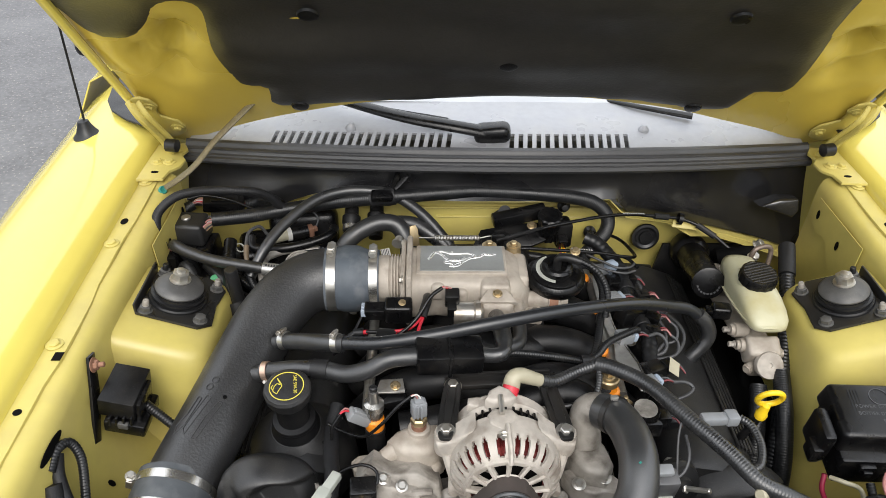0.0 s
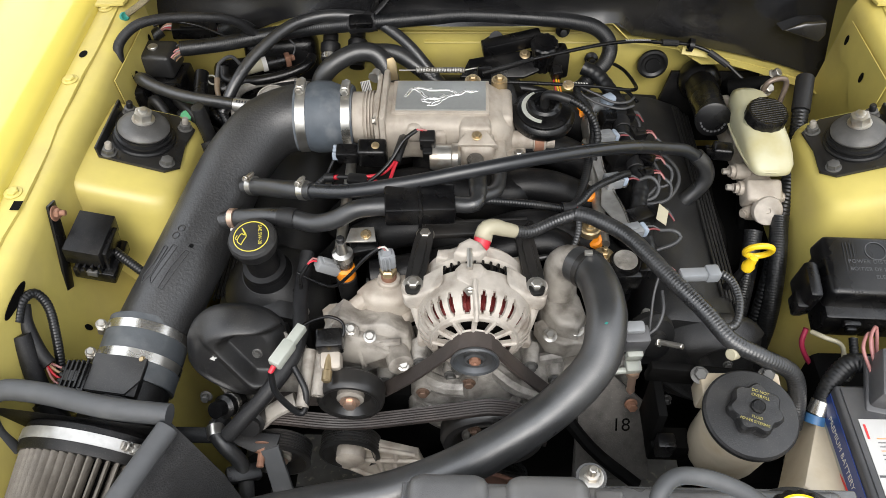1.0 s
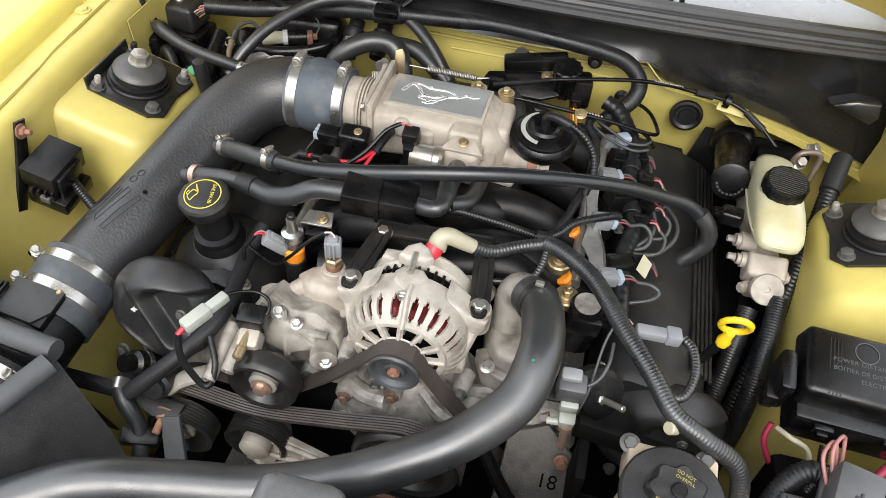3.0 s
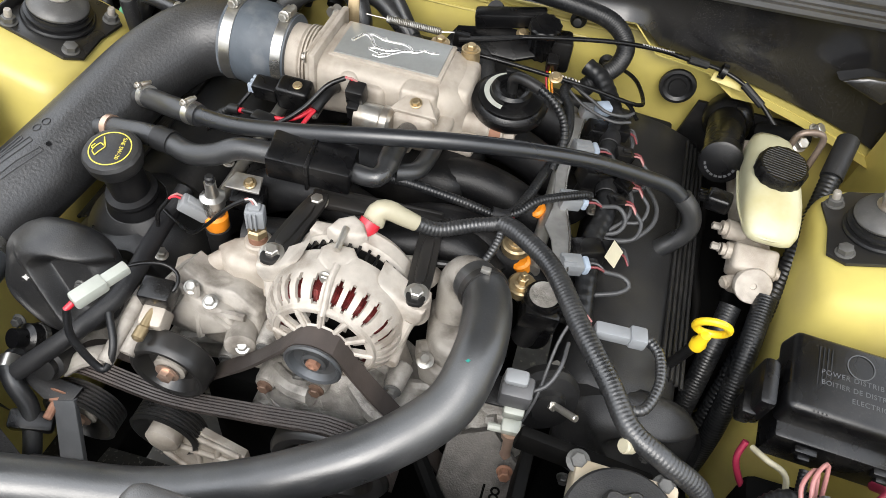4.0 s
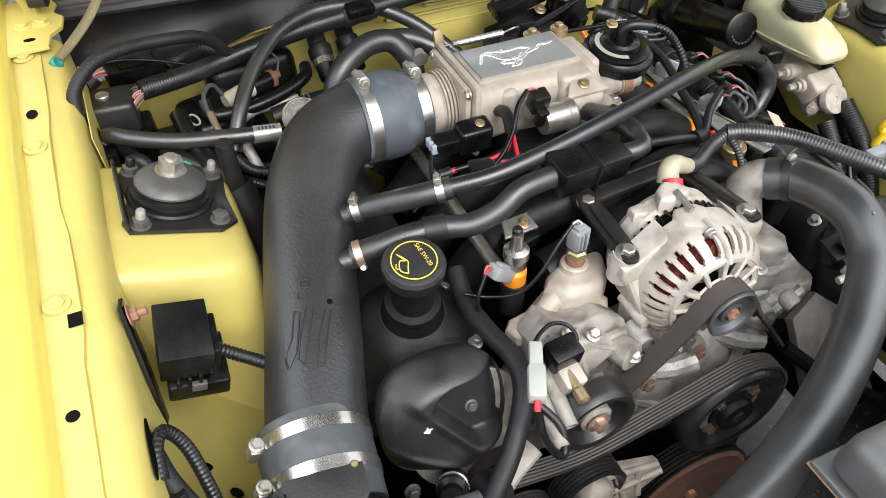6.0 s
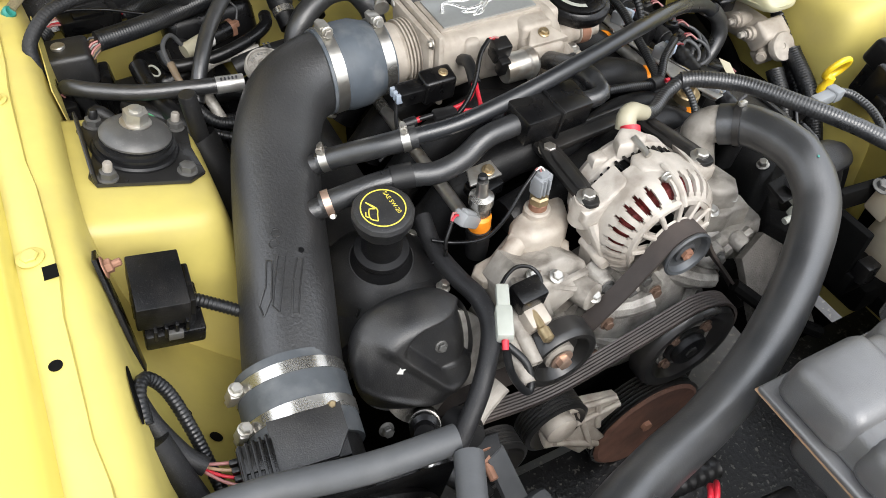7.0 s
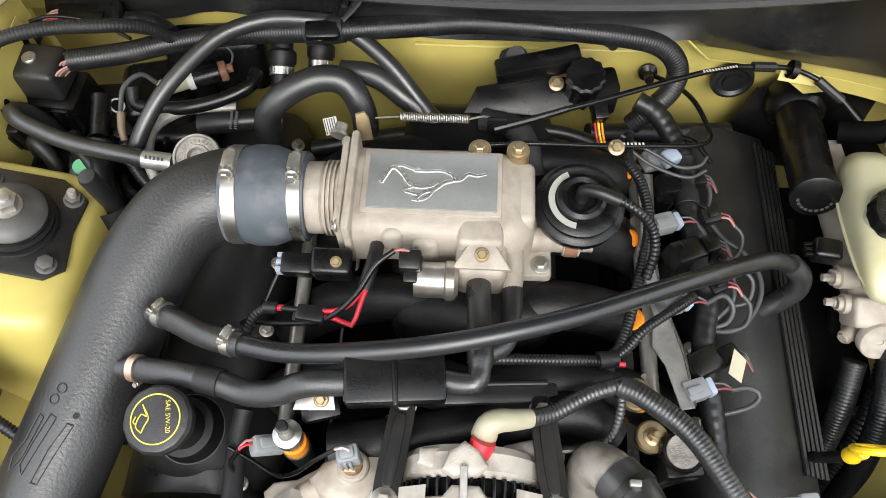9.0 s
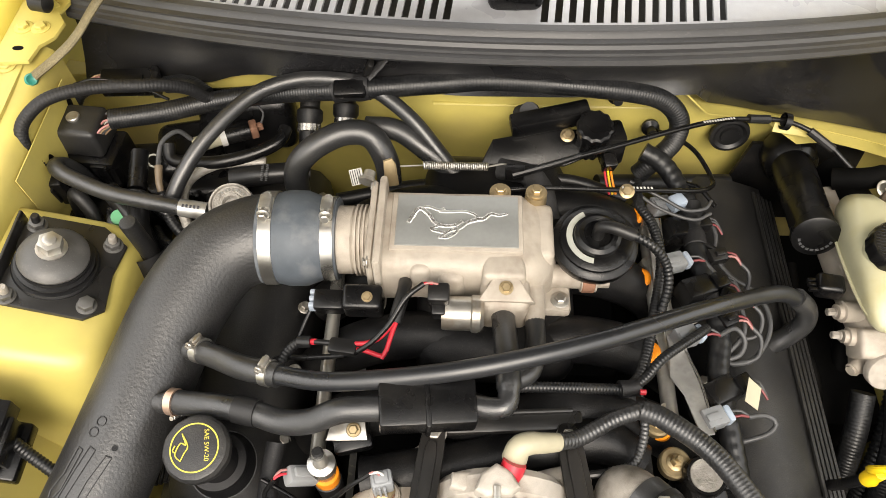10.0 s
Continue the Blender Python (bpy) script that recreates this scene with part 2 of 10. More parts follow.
M_asphalt = mat("asphalt", (0.115, 0.114, 0.117), 0.8, 0, 0.35, 40, 0.8, 120, dirt=(0.20, 0.20, 0.20), dirt_amt=0.6, dirt_scale=1.3, speck=0.8, speck_scale=70.0)
M_yellow_hood = mat("yellow_hood_inner_paint", (0.60, 0.455, 0.075), 0.32, 0, 0.05, 20, 0.05, 60, dirt=(0.50, 0.36, 0.06), dirt_amt=0.3, dirt_scale=4.0)
# near-black base puts the shade of deep gaps into the colour, lightly grimed
M_dark = mat("grimy_shade_black", (0.003, 0.003, 0.003), 0.7, 0, 0.3, 60, 0.2, 300, spec=0.06, dirt=(0.016, 0.014, 0.012), dirt_amt=0.2)
M_seal = mat("cowl_seal_rubber", (0.034, 0.034, 0.036), 0.46, 0, 0.2, 60, 0.2, 500, spec=0.7, dirt=(0.08, 0.078, 0.072), dirt_amt=0.3, stretch=(0.3, 1, 1), speck=0.06)
M_tray = mat("cowl_tray_plastic", (0.010, 0.010, 0.011), 0.26, 0, 0.3, 30, 0.1, 300, spec=0.7, dirt=(0.06, 0.056, 0.05), dirt_amt=0.25, dirt_scale=7.0, rvar=0.12, speck=0.08)
M_brass = mat("tarnished_brass", (0.40, 0.31, 0.18), 0.4, 0.8, 0.2, 90)
M_coppery = mat("coppery_band", (0.62, 0.44, 0.34), 0.35, 0.8, 0.1, 90)
# opaque pale grey base paints in the sky's reflection on the glass
M_glass = mat("sky_grey_glass", (0.36, 0.37, 0.385), 0.06, 0, 0.3, 6, spec=1.0, coat=1.0, rvar=0.02)
M_braid = mat("braided_sleeve", (0.022, 0.022, 0.023), 0.65, 0, 0.5, 500, 0.9, 700)
M_strap = mat("grey_ground_braid", (0.20, 0.17, 0.10), 0.6, 0.3, 0.35, 400, 0.8, 700)


# ---- builders ----
def thing(name, label, category, at=(0, 0, 0), group="", kind=""):
    ob = new(name)
    ob.empty_display_size = 0.02
    ob.matrix_basis = Matrix.Translation(at)
    return tagged(ob, label, category, group, kind)


def finish(name, bm, material, sharp=0.6):
    bmesh.ops.recalc_face_normals(bm, faces=bm.faces)
    for f in bm.faces:
        f.smooth = True
    for e in bm.edges:
        if len(e.link_faces) == 2 and e.calc_face_angle(0) > sharp:
            e.smooth = False
    me = bpy.data.meshes.new(name)
    bm.to_mesh(me)
    bm.free()
    me.materials.append(material)
    return new(name, me)


def part(name, bm, material, parent=None, label="", sharp=0.6):
    """Links bm as one mesh object under a thing or a part."""
    ob = finish(name, bm, material, sharp)
    if parent is not None:
        ob.parent = parent
        if parent.parent is None:
            ob.matrix_parent_inverse = parent.matrix_basis.inverted()
    if label:
        tagged(ob, label)
    return ob


def B():
    return bmesh.new()


def spline(pts, step):
    """Points evenly spaced on a Catmull-Rom curve through pts."""
    P = [Vector(p) for p in pts]
    if len(P) == 2:
        n = max(1, int((P[1] - P[0]).length / step))
        return [P[0].lerp(P[1], i / n) for i in range(n + 1)]
    P = [2 * P[0] - P[1]] + P + [2 * P[-1] - P[-2]]
    raw = []
    for i in range(1, len(P) - 2):
        a, b, c, d = P[i - 1:i + 3]
        n = max(6, int((c - b).length / step * 1.5))
        for k in range(n):
            t = k / n
            raw.append(0.5 * (2 * b + (c - a) * t + (2 * a - 5 * b + 4 * c - d) * t * t + (3 * b - a - 3 * c + d) * t ** 3))
    raw.append(P[-2])
    dist = [0.0]
    for p, q in zip(raw, raw[1:]):
        dist.append(dist[-1] + (q - p).length)
    n = max(2, int(dist[-1] / step))
    out, j = [], 0
    for i in range(n + 1):
        s = dist[-1] * i / n
        while j < len(raw) - 2 and dist[j + 1] < s:
            j += 1
        seg = dist[j + 1] - dist[j]
        out.append(raw[j].lerp(raw[j + 1], (s - dist[j]) / seg if seg > 0 else 0))
    return out


def sweep(bm, pts, r, seg=12, step=0.006, ribs=None, ends=True, flat=1.0, rough=0.0):
    """A round tube along a smooth curve. r: radius, or a function of 0..1. ribs: (pitch, depth). flat: height over width."""
    if ribs:
        step = ribs[0] / 4
    pl = spline(pts, step)
    n = len(pl)
    rings, up = [], None
    for i, p in enumerate(pl):
        t = (pl[min(i + 1, n - 1)] - pl[max(i - 1, 0)]).normalized()
        if up is None:
            up = Vector((0, 0, 1)) if abs(t.z) < 0.8 else Vector((0, 1, 0))
        up = (up - t * up.dot(t)).normalized()
        side = t.cross(up)
        rad = r(i / (n - 1)) if callable(r) else r
        if ribs:
            rad -= ribs[1] * (0, 0.15, 1, 0.85)[i % 4]
        if rough:
            rad *= 1 + rough * noise.noise(p * 60)
        rings.append([bm.verts.new(p + side * (rad * math.cos(a)) + up * (rad * flat * math.sin(a)))
                      for a in (2 * math.pi * k / seg for k in range(seg))])
    for a, b in zip(rings, rings[1:]):
        for k in range(seg):
            bm.faces.new((a[k], a[(k + 1) % seg], b[(k + 1) % seg], b[k]))
    if ends:
        bm.faces.new(rings[0][::-1])
        bm.faces.new(rings[-1])
    return bm


def aim(origin, axis, up=(0, 0, 1)):
    """A pose whose local z points along axis and whose local y leans to up."""
    z = Vector(axis).normalized()
    u = Vector(up)
    if abs(z.dot(u.normalized())) > 0.98:
        u = Vector((0, 1, 0))
    x = u.cross(z).normalized()
    y = z.cross(x)
    m = Matrix((x, y, z)).transposed().to_4x4()
    m.translation = origin
    return m


def lathe(bm, profile, origin, axis=(0, 0, 1), seg=32, wave=None, cap=True):
    """Turns (radius, height) points round an axis. wave: (count, depth) scallops the radius."""
    m = aim(origin, axis)
    rings = []
    for r, h in profile:
        if r < 1e-6:
            rings.append([bm.verts.new(m @ Vector((0, 0, h)))])
        else:
            ring = []
            for k in range(seg):
                a = 2 * math.pi * k / seg
                q = r - (wave[1] * (0.5 + 0.5 * math.cos(wave[0] * a)) if wave else 0)
                ring.append(bm.verts.new(m @ Vector((q * math.cos(a), q * math.sin(a), h))))
            rings.append(ring)
    for a, b in zip(rings, rings[1:]):
        if len(a) == 1 and len(b) == 1:
            continue
        for k in range(seg):
            k2 = (k + 1) % seg
            if len(a) == 1:
                bm.faces.new((a[0], b[k2], b[k]))
            elif len(b) == 1:
                bm.faces.new((a[k], a[k2], b[0]))
            else:
                bm.faces.new((a[k], a[k2], b[k2], b[k]))
    for ring, flip in ((rings[0], True), (rings[-1], False)):
        if cap and len(ring) > 1:
            bm.faces.new(ring[::-1] if flip else ring)
    return bm


def box(bm, c, s, bev=0.002, rot=None, top=(1, 1), segs=2):
    """A bevelled block of size s round c; rot: a matrix or degrees; top: how far its top is drawn in."""
    m = Matrix.Translation(c)
    if rot is not None:
        m = m @ (rot if isinstance(rot, Matrix) else Euler([radians(a) for a in rot]).to_matrix().to_4x4())
    tmp = bmesh.new()
    v = []
    for z in (-0.5, 0.5):
        kx, ky = top if z > 0 else (1, 1)
        for x, y in ((-0.5, -0.5), (0.5, -0.5), (0.5, 0.5), (-0.5, 0.5)):
            v.append(tmp.verts.new((x * s[0] * kx, y * s[1] * ky, z * s[2])))
    for f in ((3, 2, 1, 0), (4, 5, 6, 7), (0, 1, 5, 4), (1, 2, 6, 5), (2, 3, 7, 6), (3, 0, 4, 7)):
        tmp.faces.new([v[i] for i in f])
    if bev:
        bmesh.ops.bevel(tmp, geom=list(tmp.edges), offset=min(bev, min(s) * 0.45), segments=segs, profile=0.5, affect="EDGES")
    return join(bm, tmp, m)


def join(bm, tmp, m):
    vs = {}
    for v in tmp.verts:
        vs[v] = bm.verts.new(m @ v.co)
    for f in tmp.faces:
        bm.faces.new([vs[v] for v in f.verts])
    tmp.free()
    return bm


def prism(bm, outline, depth, m, bev=0.001, segs=2):
    """An outline in a plane, pushed out along the plane's normal, in the pose m."""
    tmp = bmesh.new()
    f = tmp.faces.new([tmp.verts.new((u, v, 0)) for u, v in outline])
    r = bmesh.ops.extrude_face_region(tmp, geom=[f])
    top = [g for g in r["geom"] if isinstance(g, bmesh.types.BMVert)]
    bmesh.ops.translate(tmp, vec=(0, 0, depth), verts=top)
    if bev:
        es = [e for e in tmp.edges if len({round(v.co.z, 6) for v in e.verts}) == 1 and e.verts[0].co.z > depth * 0.5]
        bmesh.ops.bevel(tmp, geom=es, offset=bev, segments=segs, profile=0.5, affect="EDGES")
    return join(bm, tmp, m)


def sheet(bm, grid, thick=0.0):
    """A surface through rows of points, given thickness downwards."""
    rows = [[bm.verts.new(p) for p in row] for row in grid]
    for a, b in zip(rows, rows[1:]):
        for k in range(len(a) - 1):
            bm.faces.new((a[k], a[k + 1], b[k + 1], b[k]))
    if thick:
        bmesh.ops.recalc_face_normals(bm, faces=bm.faces)
        bmesh.ops.solidify(bm, geom=list(bm.faces), thickness=thick)
    return bm


def oval(rx, ry, n=24, cx=0.0, cy=0.0, power=2.0):
    out = []
    for k in range(n):
        a = 2 * math.pi * k / n
        c, s = math.cos(a), math.sin(a)
        out.append((cx + rx * math.copysign(abs(c) ** (2 / power), c), cy + ry * math.copysign(abs(s) ** (2 / power), s)))
    return out


def hexbolt(bm, p, axis=(0, 0, 1), r=0.007, h=0.006, washer=1.6, stud=0.0):
    m = aim(p, axis)
    w = r * washer
    lathe(bm, [(w, 0), (w, 0.0012), (w * 0.85, 0.002), (0, 0.002)], p, axis, 18)
    tmp = bmesh.new()
    lathe(tmp, [(r, 0.001), (r, h), (r * 0.8, h + 0.001), (0, h + 0.001)], (0, 0, 0), (0, 0, 1), 6)
    join(bm, tmp, m)
    if stud:
        tmp = bmesh.new()
        lathe(tmp, [(r * 0.55, h), (r * 0.55, h + stud), (r * 0.4, h + stud + 0.001), (0, h + stud + 0.001)], (0, 0, 0), (0, 0, 1), 10)
        join(bm, tmp, m)
    return bm


def hose_clamp(parent, c, axis, r, width=0.011, screw=(0, 0, 1), label="stainless worm-drive hose clamp", big=1.0, material=None):
    """A band round a hose with its slotted strap and the screw housing; parts of parent."""
    band = part("clamp_band", lathe(B(), [(r, -width / 2), (r + 0.0012, -width / 2), (r + 0.0012, width / 2), (r, width / 2)], c, axis, 40), material or M_band, parent, label)
    a = Vector(axis).normalized()
    s = Vector(screw)
    s = (s - a * s.dot(a)).normalized()
    t = a.cross(s)
    p = Vector(c) + s * (r + 0.004 * big)
    bm = B()
    box(bm, p, (0.016 * big, 0.010 * big, 0.007 * big), 0.0018, aim((0, 0, 0), s, a) )
    q = p + t * 0.012 * big
    hexbolt(bm, q, t, 0.0042 * big, 0.005 * big, 1.3)
    lathe(bm, [(0.0035 * big, -0.022 * big), (0.0035 * big, 0), (0, 0)], q, t, 10)
    part("clamp_screw", bm, M_steel, band, "hex clamp screw with housing")
    return band


def cable(name, pts, r, material, parent, label="", ribs=None, seg=8, step=0.005):
    return part(name, sweep(B(), pts, r, seg, step, ribs), material, parent, label, 1.2 if ribs is None else 0.9)


def letters(body, size, m, material, parent, name="lettering", squeeze=1.0, spacing=1.0, align="CENTER"):
    cu = bpy.data.curves.new(name, "FONT")
    cu.body, cu.size, cu.extrude = body, size, 0.00015
    cu.align_x, cu.align_y, cu.space_character = align, "CENTER", spacing
    tmp = new(name, cu)
    me = bpy.data.meshes.new_from_object(tmp.evaluated_get(bpy.context.evaluated_depsgraph_get()))
    bpy.data.objects.remove(tmp)
    me.transform(m @ Matrix.Diagonal((squeeze, 1, 1, 1)))
    me.materials.append(material)
    ob = new(name, me)
    ob.parent = parent
    if parent.parent is None:
        ob.matrix_parent_inverse = parent.matrix_basis.inverted()
    return ob


# ---- ground ----
def ground():
    bm = B()
    xs = [-60, -20, -6, -3, -1.5, 0, 1.5, 3, 6, 20, 60]
    sheet(bm, [[Vector((x, y, 0.012 * noise.noise(Vector((x, y, 0)) * 0.7))) for x in xs] for y in xs])
    g = part("ground", bm, M_asphalt)
    tagged(g, "worn grey asphalt of the parking area", "ground", kind="structure")
    wall = B()
    for a, b in (((-40, 40), (40, 40)), ((-40, -40), (40, -40)), ((-40, -40), (-40, 40)), ((40, -40), (40, 40))):
        sheet(wall, [[Vector((*a, 0)), Vector((*b, 0))], [Vector((*a, 3)), Vector((*b, 3))]])
    tagged(part("backdrop", wall, mat("far_hedge", (0.06, 0.075, 0.05), 0.9, 0, 0.4, 1.2)), "dull green far edge of the lot", "backdrop", kind="structure")


ground()


# ---- car body ----
def lift(y):
    return 0.05 * (y + 0.25)


def bow(x):
    return 0.12 * (x / 0.58) ** 2


HOOD_O, HOOD_D, HOOD_N = Vector((0, 0.329, 1.038)), Vector((0, -0.667, 0.745)), Vector((0, 0.745, 0.667))


def on_hood(x, s, off=0.0):
    return HOOD_O + Vector((x, 0, 0)) + HOOD_D * s + HOOD_N * off


def car_body():
    car = thing("car", "bright yellow coupe with its hood propped open", "car", (0, 0, 0))
    # fenders
    for sg in (-1, 1):
        prof = [(0.648, 0.893), (0.652, 0.912), (0.662, 0.922), (0.70, 0.934), (0.76, 0.936), (0.81, 0.922), (0.86, 0.885), (0.90, 0.82), (0.925, 0.70), (0.93, 0.45), (0.92, 0.2)]
        ys = [-1.0 + 0.05 * i for i in range(33)]
        rows = []
        for y in ys:
            rows.append([Vector((sg * (x - (0.03 * max(0, -0.5 - y) / 0.5)), y, z + lift(y) * min(1, max(0.2, (z - 0.2) / 0.7)))) for x, z in prof])
        f = part("fender", sheet(B(), rows, 0.002), M_yellow, car, "glossy yellow front fender", 1.0)
    # inner aprons with rail, wheel-arch slope and front strip
    for sg in (-1, 1):
        prof = [(0.652, 0.897), (0.630, 0.899), (0.606, 0.898), (0.596, 0.892), (0.590, 0.876), (0.587, 0.82), (0.580, 0.77), (0.560, 0.72), (0.51, 0.665), (0.46, 0.62), (0.435, 0.56), (0.43, 0.35)]
        if sg > 0:
            prof = prof[:6] + [(0.582, 0.77), (0.576, 0.70), (0.566, 0.62), (0.556, 0.54), (0.55, 0.45), (0.55, 0.30)]
        rows = []
        for i in range(27):
            y = -0.78 + 0.04 * i + 0.02
            rows.append([Vector((sg * (x + 0.004 * noise.noise(Vector((x * 9, y * 9, sg)))), y, z + lift(y) * (1 if z > 0.8 else 0.4) + 0.003 * noise.noise(Vector((x * 12, y * 12, 3 + sg))))) for x, z in prof])
        a = part("inner_apron", sheet(B(), rows, 0.002), M_yellow_in, car, "dusty yellow inner apron and rail", 1.0)
        # overlapping flange with a wavy edge, bolted to the rail
        edge = []
        for i in range(23):
            y = -0.52 + 0.04 * i
            edge.append((sg * (0.619 + 0.004 * ((i // 4) % 2) + 0.0015 * noise.noise(Vector((y * 20, sg, 0)))), y))
        rows = [[Vector((sg * 0.650, y, 0.9005 + lift(y))), Vector((sg * 0.632, y, 0.9035 + lift(y))), Vector((x, y, 0.9022 + lift(y))), Vector((x - sg * 0.001, y, 0.8985 + lift(y)))] for x, y in edge]
        part("flange", sheet(B(), rows, 0.001), M_yellow_in, a)
        for y in (-0.168, 0.06, 0.24):
            hexbolt(bm := B(), (sg * 0.637, y, 0.903 + lift(y)), (0, 0, 1), 0.008, 0.004, 1.5)
            part("flange_bolt", bm, M_yellow_in, a)
        # rail holes: flat near-black patches painted as the shade of an opening
        for y, rx, ry in ((-0.287, 0.0055, 0.0055), (0.12, 0.006, 0.009)):
            prism(h := B(), oval(rx, ry, 16), 0.0006, pose(sg * 0.636, y, 0.9036 + lift(y)), 0)
            part("rail_hole_shade", h, M_dark, a)
        prism(h := B(), [(-0.006, -0.008), (0.006, -0.008), (0.006, 0.008), (-0.006, 0.008)], 0.0006, pose(sg * 0.624, -0.191, 0.9036 + lift(-0.191)), 0)
        part("rail_hole_shade", h, M_dark, a)
        # lapped, roughly trimmed sheet on the apron behind the tower
        cut = [(0.085, 0.800), (0.110, 0.812), (0.125, 0.798), (0.150, 0.806), (0.175, 0.824), (0.182, 0.842), (0.205, 0.846), (0.225, 0.838), (0.250, 0.850)]
        part("apron_lap", sheet(B(), [[Vector((sg * 0.5815, y, z0)), Vector((sg * 0.5820, y, (z0 + 0.905) / 2)), Vector((sg * 0.5850, y, 0.898))] for y, z0 in cut], 0.0014), M_yellow_in, a)
        # apron holes are flat ovals with their inner shade as colour
        for y, z in ((0.235, 0.872), (0.15, 0.860)):
            prism(h := B(), oval(0.005, 0.009, 16), 0.0006, aim((sg * 0.5800, y, z), (-sg, 0, 0.05), (0, 0, 1)), 0)
            part("apron_hole_shade", h, M_dark, a)
        # strut tower: a rounded pressing, its top leaning inwards
        bm = B()
        rings = []
        spec = [(0.42, 0.115, 0.19, -0.02, 0), (0.60, 0.108, 0.165, -0.015, 0), (0.745, 0.098, 0.126, -0.014, 0.3), (0.822, 0.090, 0.104, -0.020, 0.8), (0.843, 0.087, 0.098, -0.021, 1), (0.853, 0.082, 0.091, -0.021, 1), (0.857, 0.073, 0.081, -0.021, 1), (0.858, 0.05, 0.05, -0.020, 1)]
        for z, rx, ry, dy, tl in spec:
            rings.append([bm.verts.new((sg * (0.545 + u), dy + v, z + tl * 0.29 * (u + 0.013))) for u, v in oval(rx, ry, 48, power=5.5)])
        for p, q in zip(rings, rings[1:]):
            for k in range(48):
                bm.faces.new((p[k], p[(k + 1) % 48], q[(k + 1) % 48], q[k]))
        bm.faces.new(rings[-1])
        part("strut_tower", bm, M_yellow_in, car, "yellow strut tower pressing", 0.9)
    # firewall
    def ledge(x):
        return 0.842 - 0.13 * (x - 0.244) - 0.42 * (x - 0.244) ** 2 if x > 0.225 else 9.0
    def corner(x):
        return min(1.0, max(0.0, (-0.33 - x) / 0.10))
    rows = []
    for z in [0.30 + 0.04 * i for i in range(15)]:
        rows.append([Vector((x, 0.305 + 0.05 * (x / 0.6) ** 2 - 0.02 * math.exp(-((z - 0.80) / 0.03) ** 2) + 0.006 * noise.noise(Vector((x * 5, z * 8, 0))), min(z, ledge(x) - 0.004, 0.882 - 0.055 * corner(x)))) for x in [-0.64 + 0.04 * i for i in range(33)]])
    rows.append([Vector((x, 0.268 + (bow(x) * 0.72 - 0.015) * (1 - corner(x)) + 0.062 * corner(x), 0.886 - 0.055 * corner(x))) if x < 0.225 else Vector((x, 0.272 + 0.03 * (x - 0.25), ledge(x) - 0.001)) for x in [-0.64 + 0.04 * i for i in range(33)]])
    fw = part("firewall", sheet(B(), rows, 0.002), M_yellow_in, car, "dusty yellow firewall", 0.9)
    for x, z, r in ((0.286, 0.789, 0.022),):
        part("grommet", lathe(B(), [(r * 1.25, 0), (r * 1.2, 0.004), (r, 0.005), (r * 0.8, 0.002), (r * 0.6, 0.002), (r * 0.55, 0.006), (0, 0.006)], (x, 0.285, z), (0, -1, 0.15), 28), M_rubber, fw, "black rubber grommet")
    for x, z in ((0.120, 0.858), (0.176, 0.80)):
        part("firewall_stud", lathe(B(), [(0.012, 0), (0.012, 0.004), (0.006, 0.008), (0.006, 0.02), (0, 0.021)], (x, 0.285, z), (0, -1, 0.3), 16), M_rubber, fw, "black push stud")
    for z, y, x0, x1 in ((0.828, 0.2945, -0.12, 0.20), (0.846, 0.2970, -0.16, 0.16), (0.862, 0.2900, -0.10, 0.21)):
        part("pressed_bead", sweep(B(), [(x0, y, z), ((x0 + x1) / 2, y - 0.001, z + 0.001), (x1, y + 0.001, z)], 0.0045, 8, 0.03, flat=0.5), M_yellow_in, fw)
    # black cowl tray below the seal
    xs = [-0.60 + 0.03 * i for i in range(41)]
    rows = []
    for t in (0, 0.1, 0.2, 0.3, 0.4, 0.5, 0.6, 0.7, 0.8, 0.9, 1):
        row = []
        for x in xs:
            drop = 0.0 if x < 0.22 else 0.012 * min(1, (x - 0.22) / 0.03) + 0.075 * min(1, max(0, (x - 0.25) / 0.33))
            zb = min(0.892 - 0.060 * corner(x) - drop, ledge(x) + 0.004)
            zt = 0.965 - 0.045 * (x / 0.58) ** 2
            yb = 0.258 + (bow(x) * 0.75 - 0.015) * (1 - corner(x)) + 0.062 * corner(x) - 0.008 * min(1, max(0, (x - 0.22) / 0.06))
            if x > 0.225:
                yb = 0.289 + 0.03 * (x - 0.25)
            yt = 0.236 + bow(x)
            row.append(Vector((x, yt + (yb - yt) * t + (0.011 if x < 0.225 else 0.004) * math.sin(math.pi * t) + 0.008 * noise.noise(Vector((x * 7, t * 2, 1))) - 0.020 * math.exp(-((x - 0.36) / 0.10) ** 2 - ((t - 0.78) / 0.22) ** 2) - 0.014 * math.exp(-((x + 0.44) / 0.05) ** 2 - ((t - 0.7) / 0.25) ** 2), zt + (zb - zt) * t)))
        rows.append(row)
    tray = part("cowl_tray", sheet(B(), rows, 0.003), M_tray, car, "glossy black plastic cowl tray", 0.9)
    prism(bm := B(), [(-0.045, 0.0), (0.020, -0.022), (0.030, -0.008), (0.026, 0.014), (-0.010, 0.014)], 0.034, aim((0.530, 0.300, 0.862), (0, -1, 0.2), (0, 0.2, 1)), 0.006, 3)
    part("wedge_pocket", bm, M_tray, tray, "moulded black wedge pocket")
    # ribbed seal along the cowl
    prof = [(-0.004, -0.006), (-0.008, 0.0), (-0.006, 0.006), (0.0, 0.007), (0.001, 0.010), (0.006, 0.011), (0.009, 0.015), (0.009, 0.018), (0.016, 0.019), (0.020, 0.023), (0.021, 0.026), (0.030, 0.027), (0.034, 0.022)]
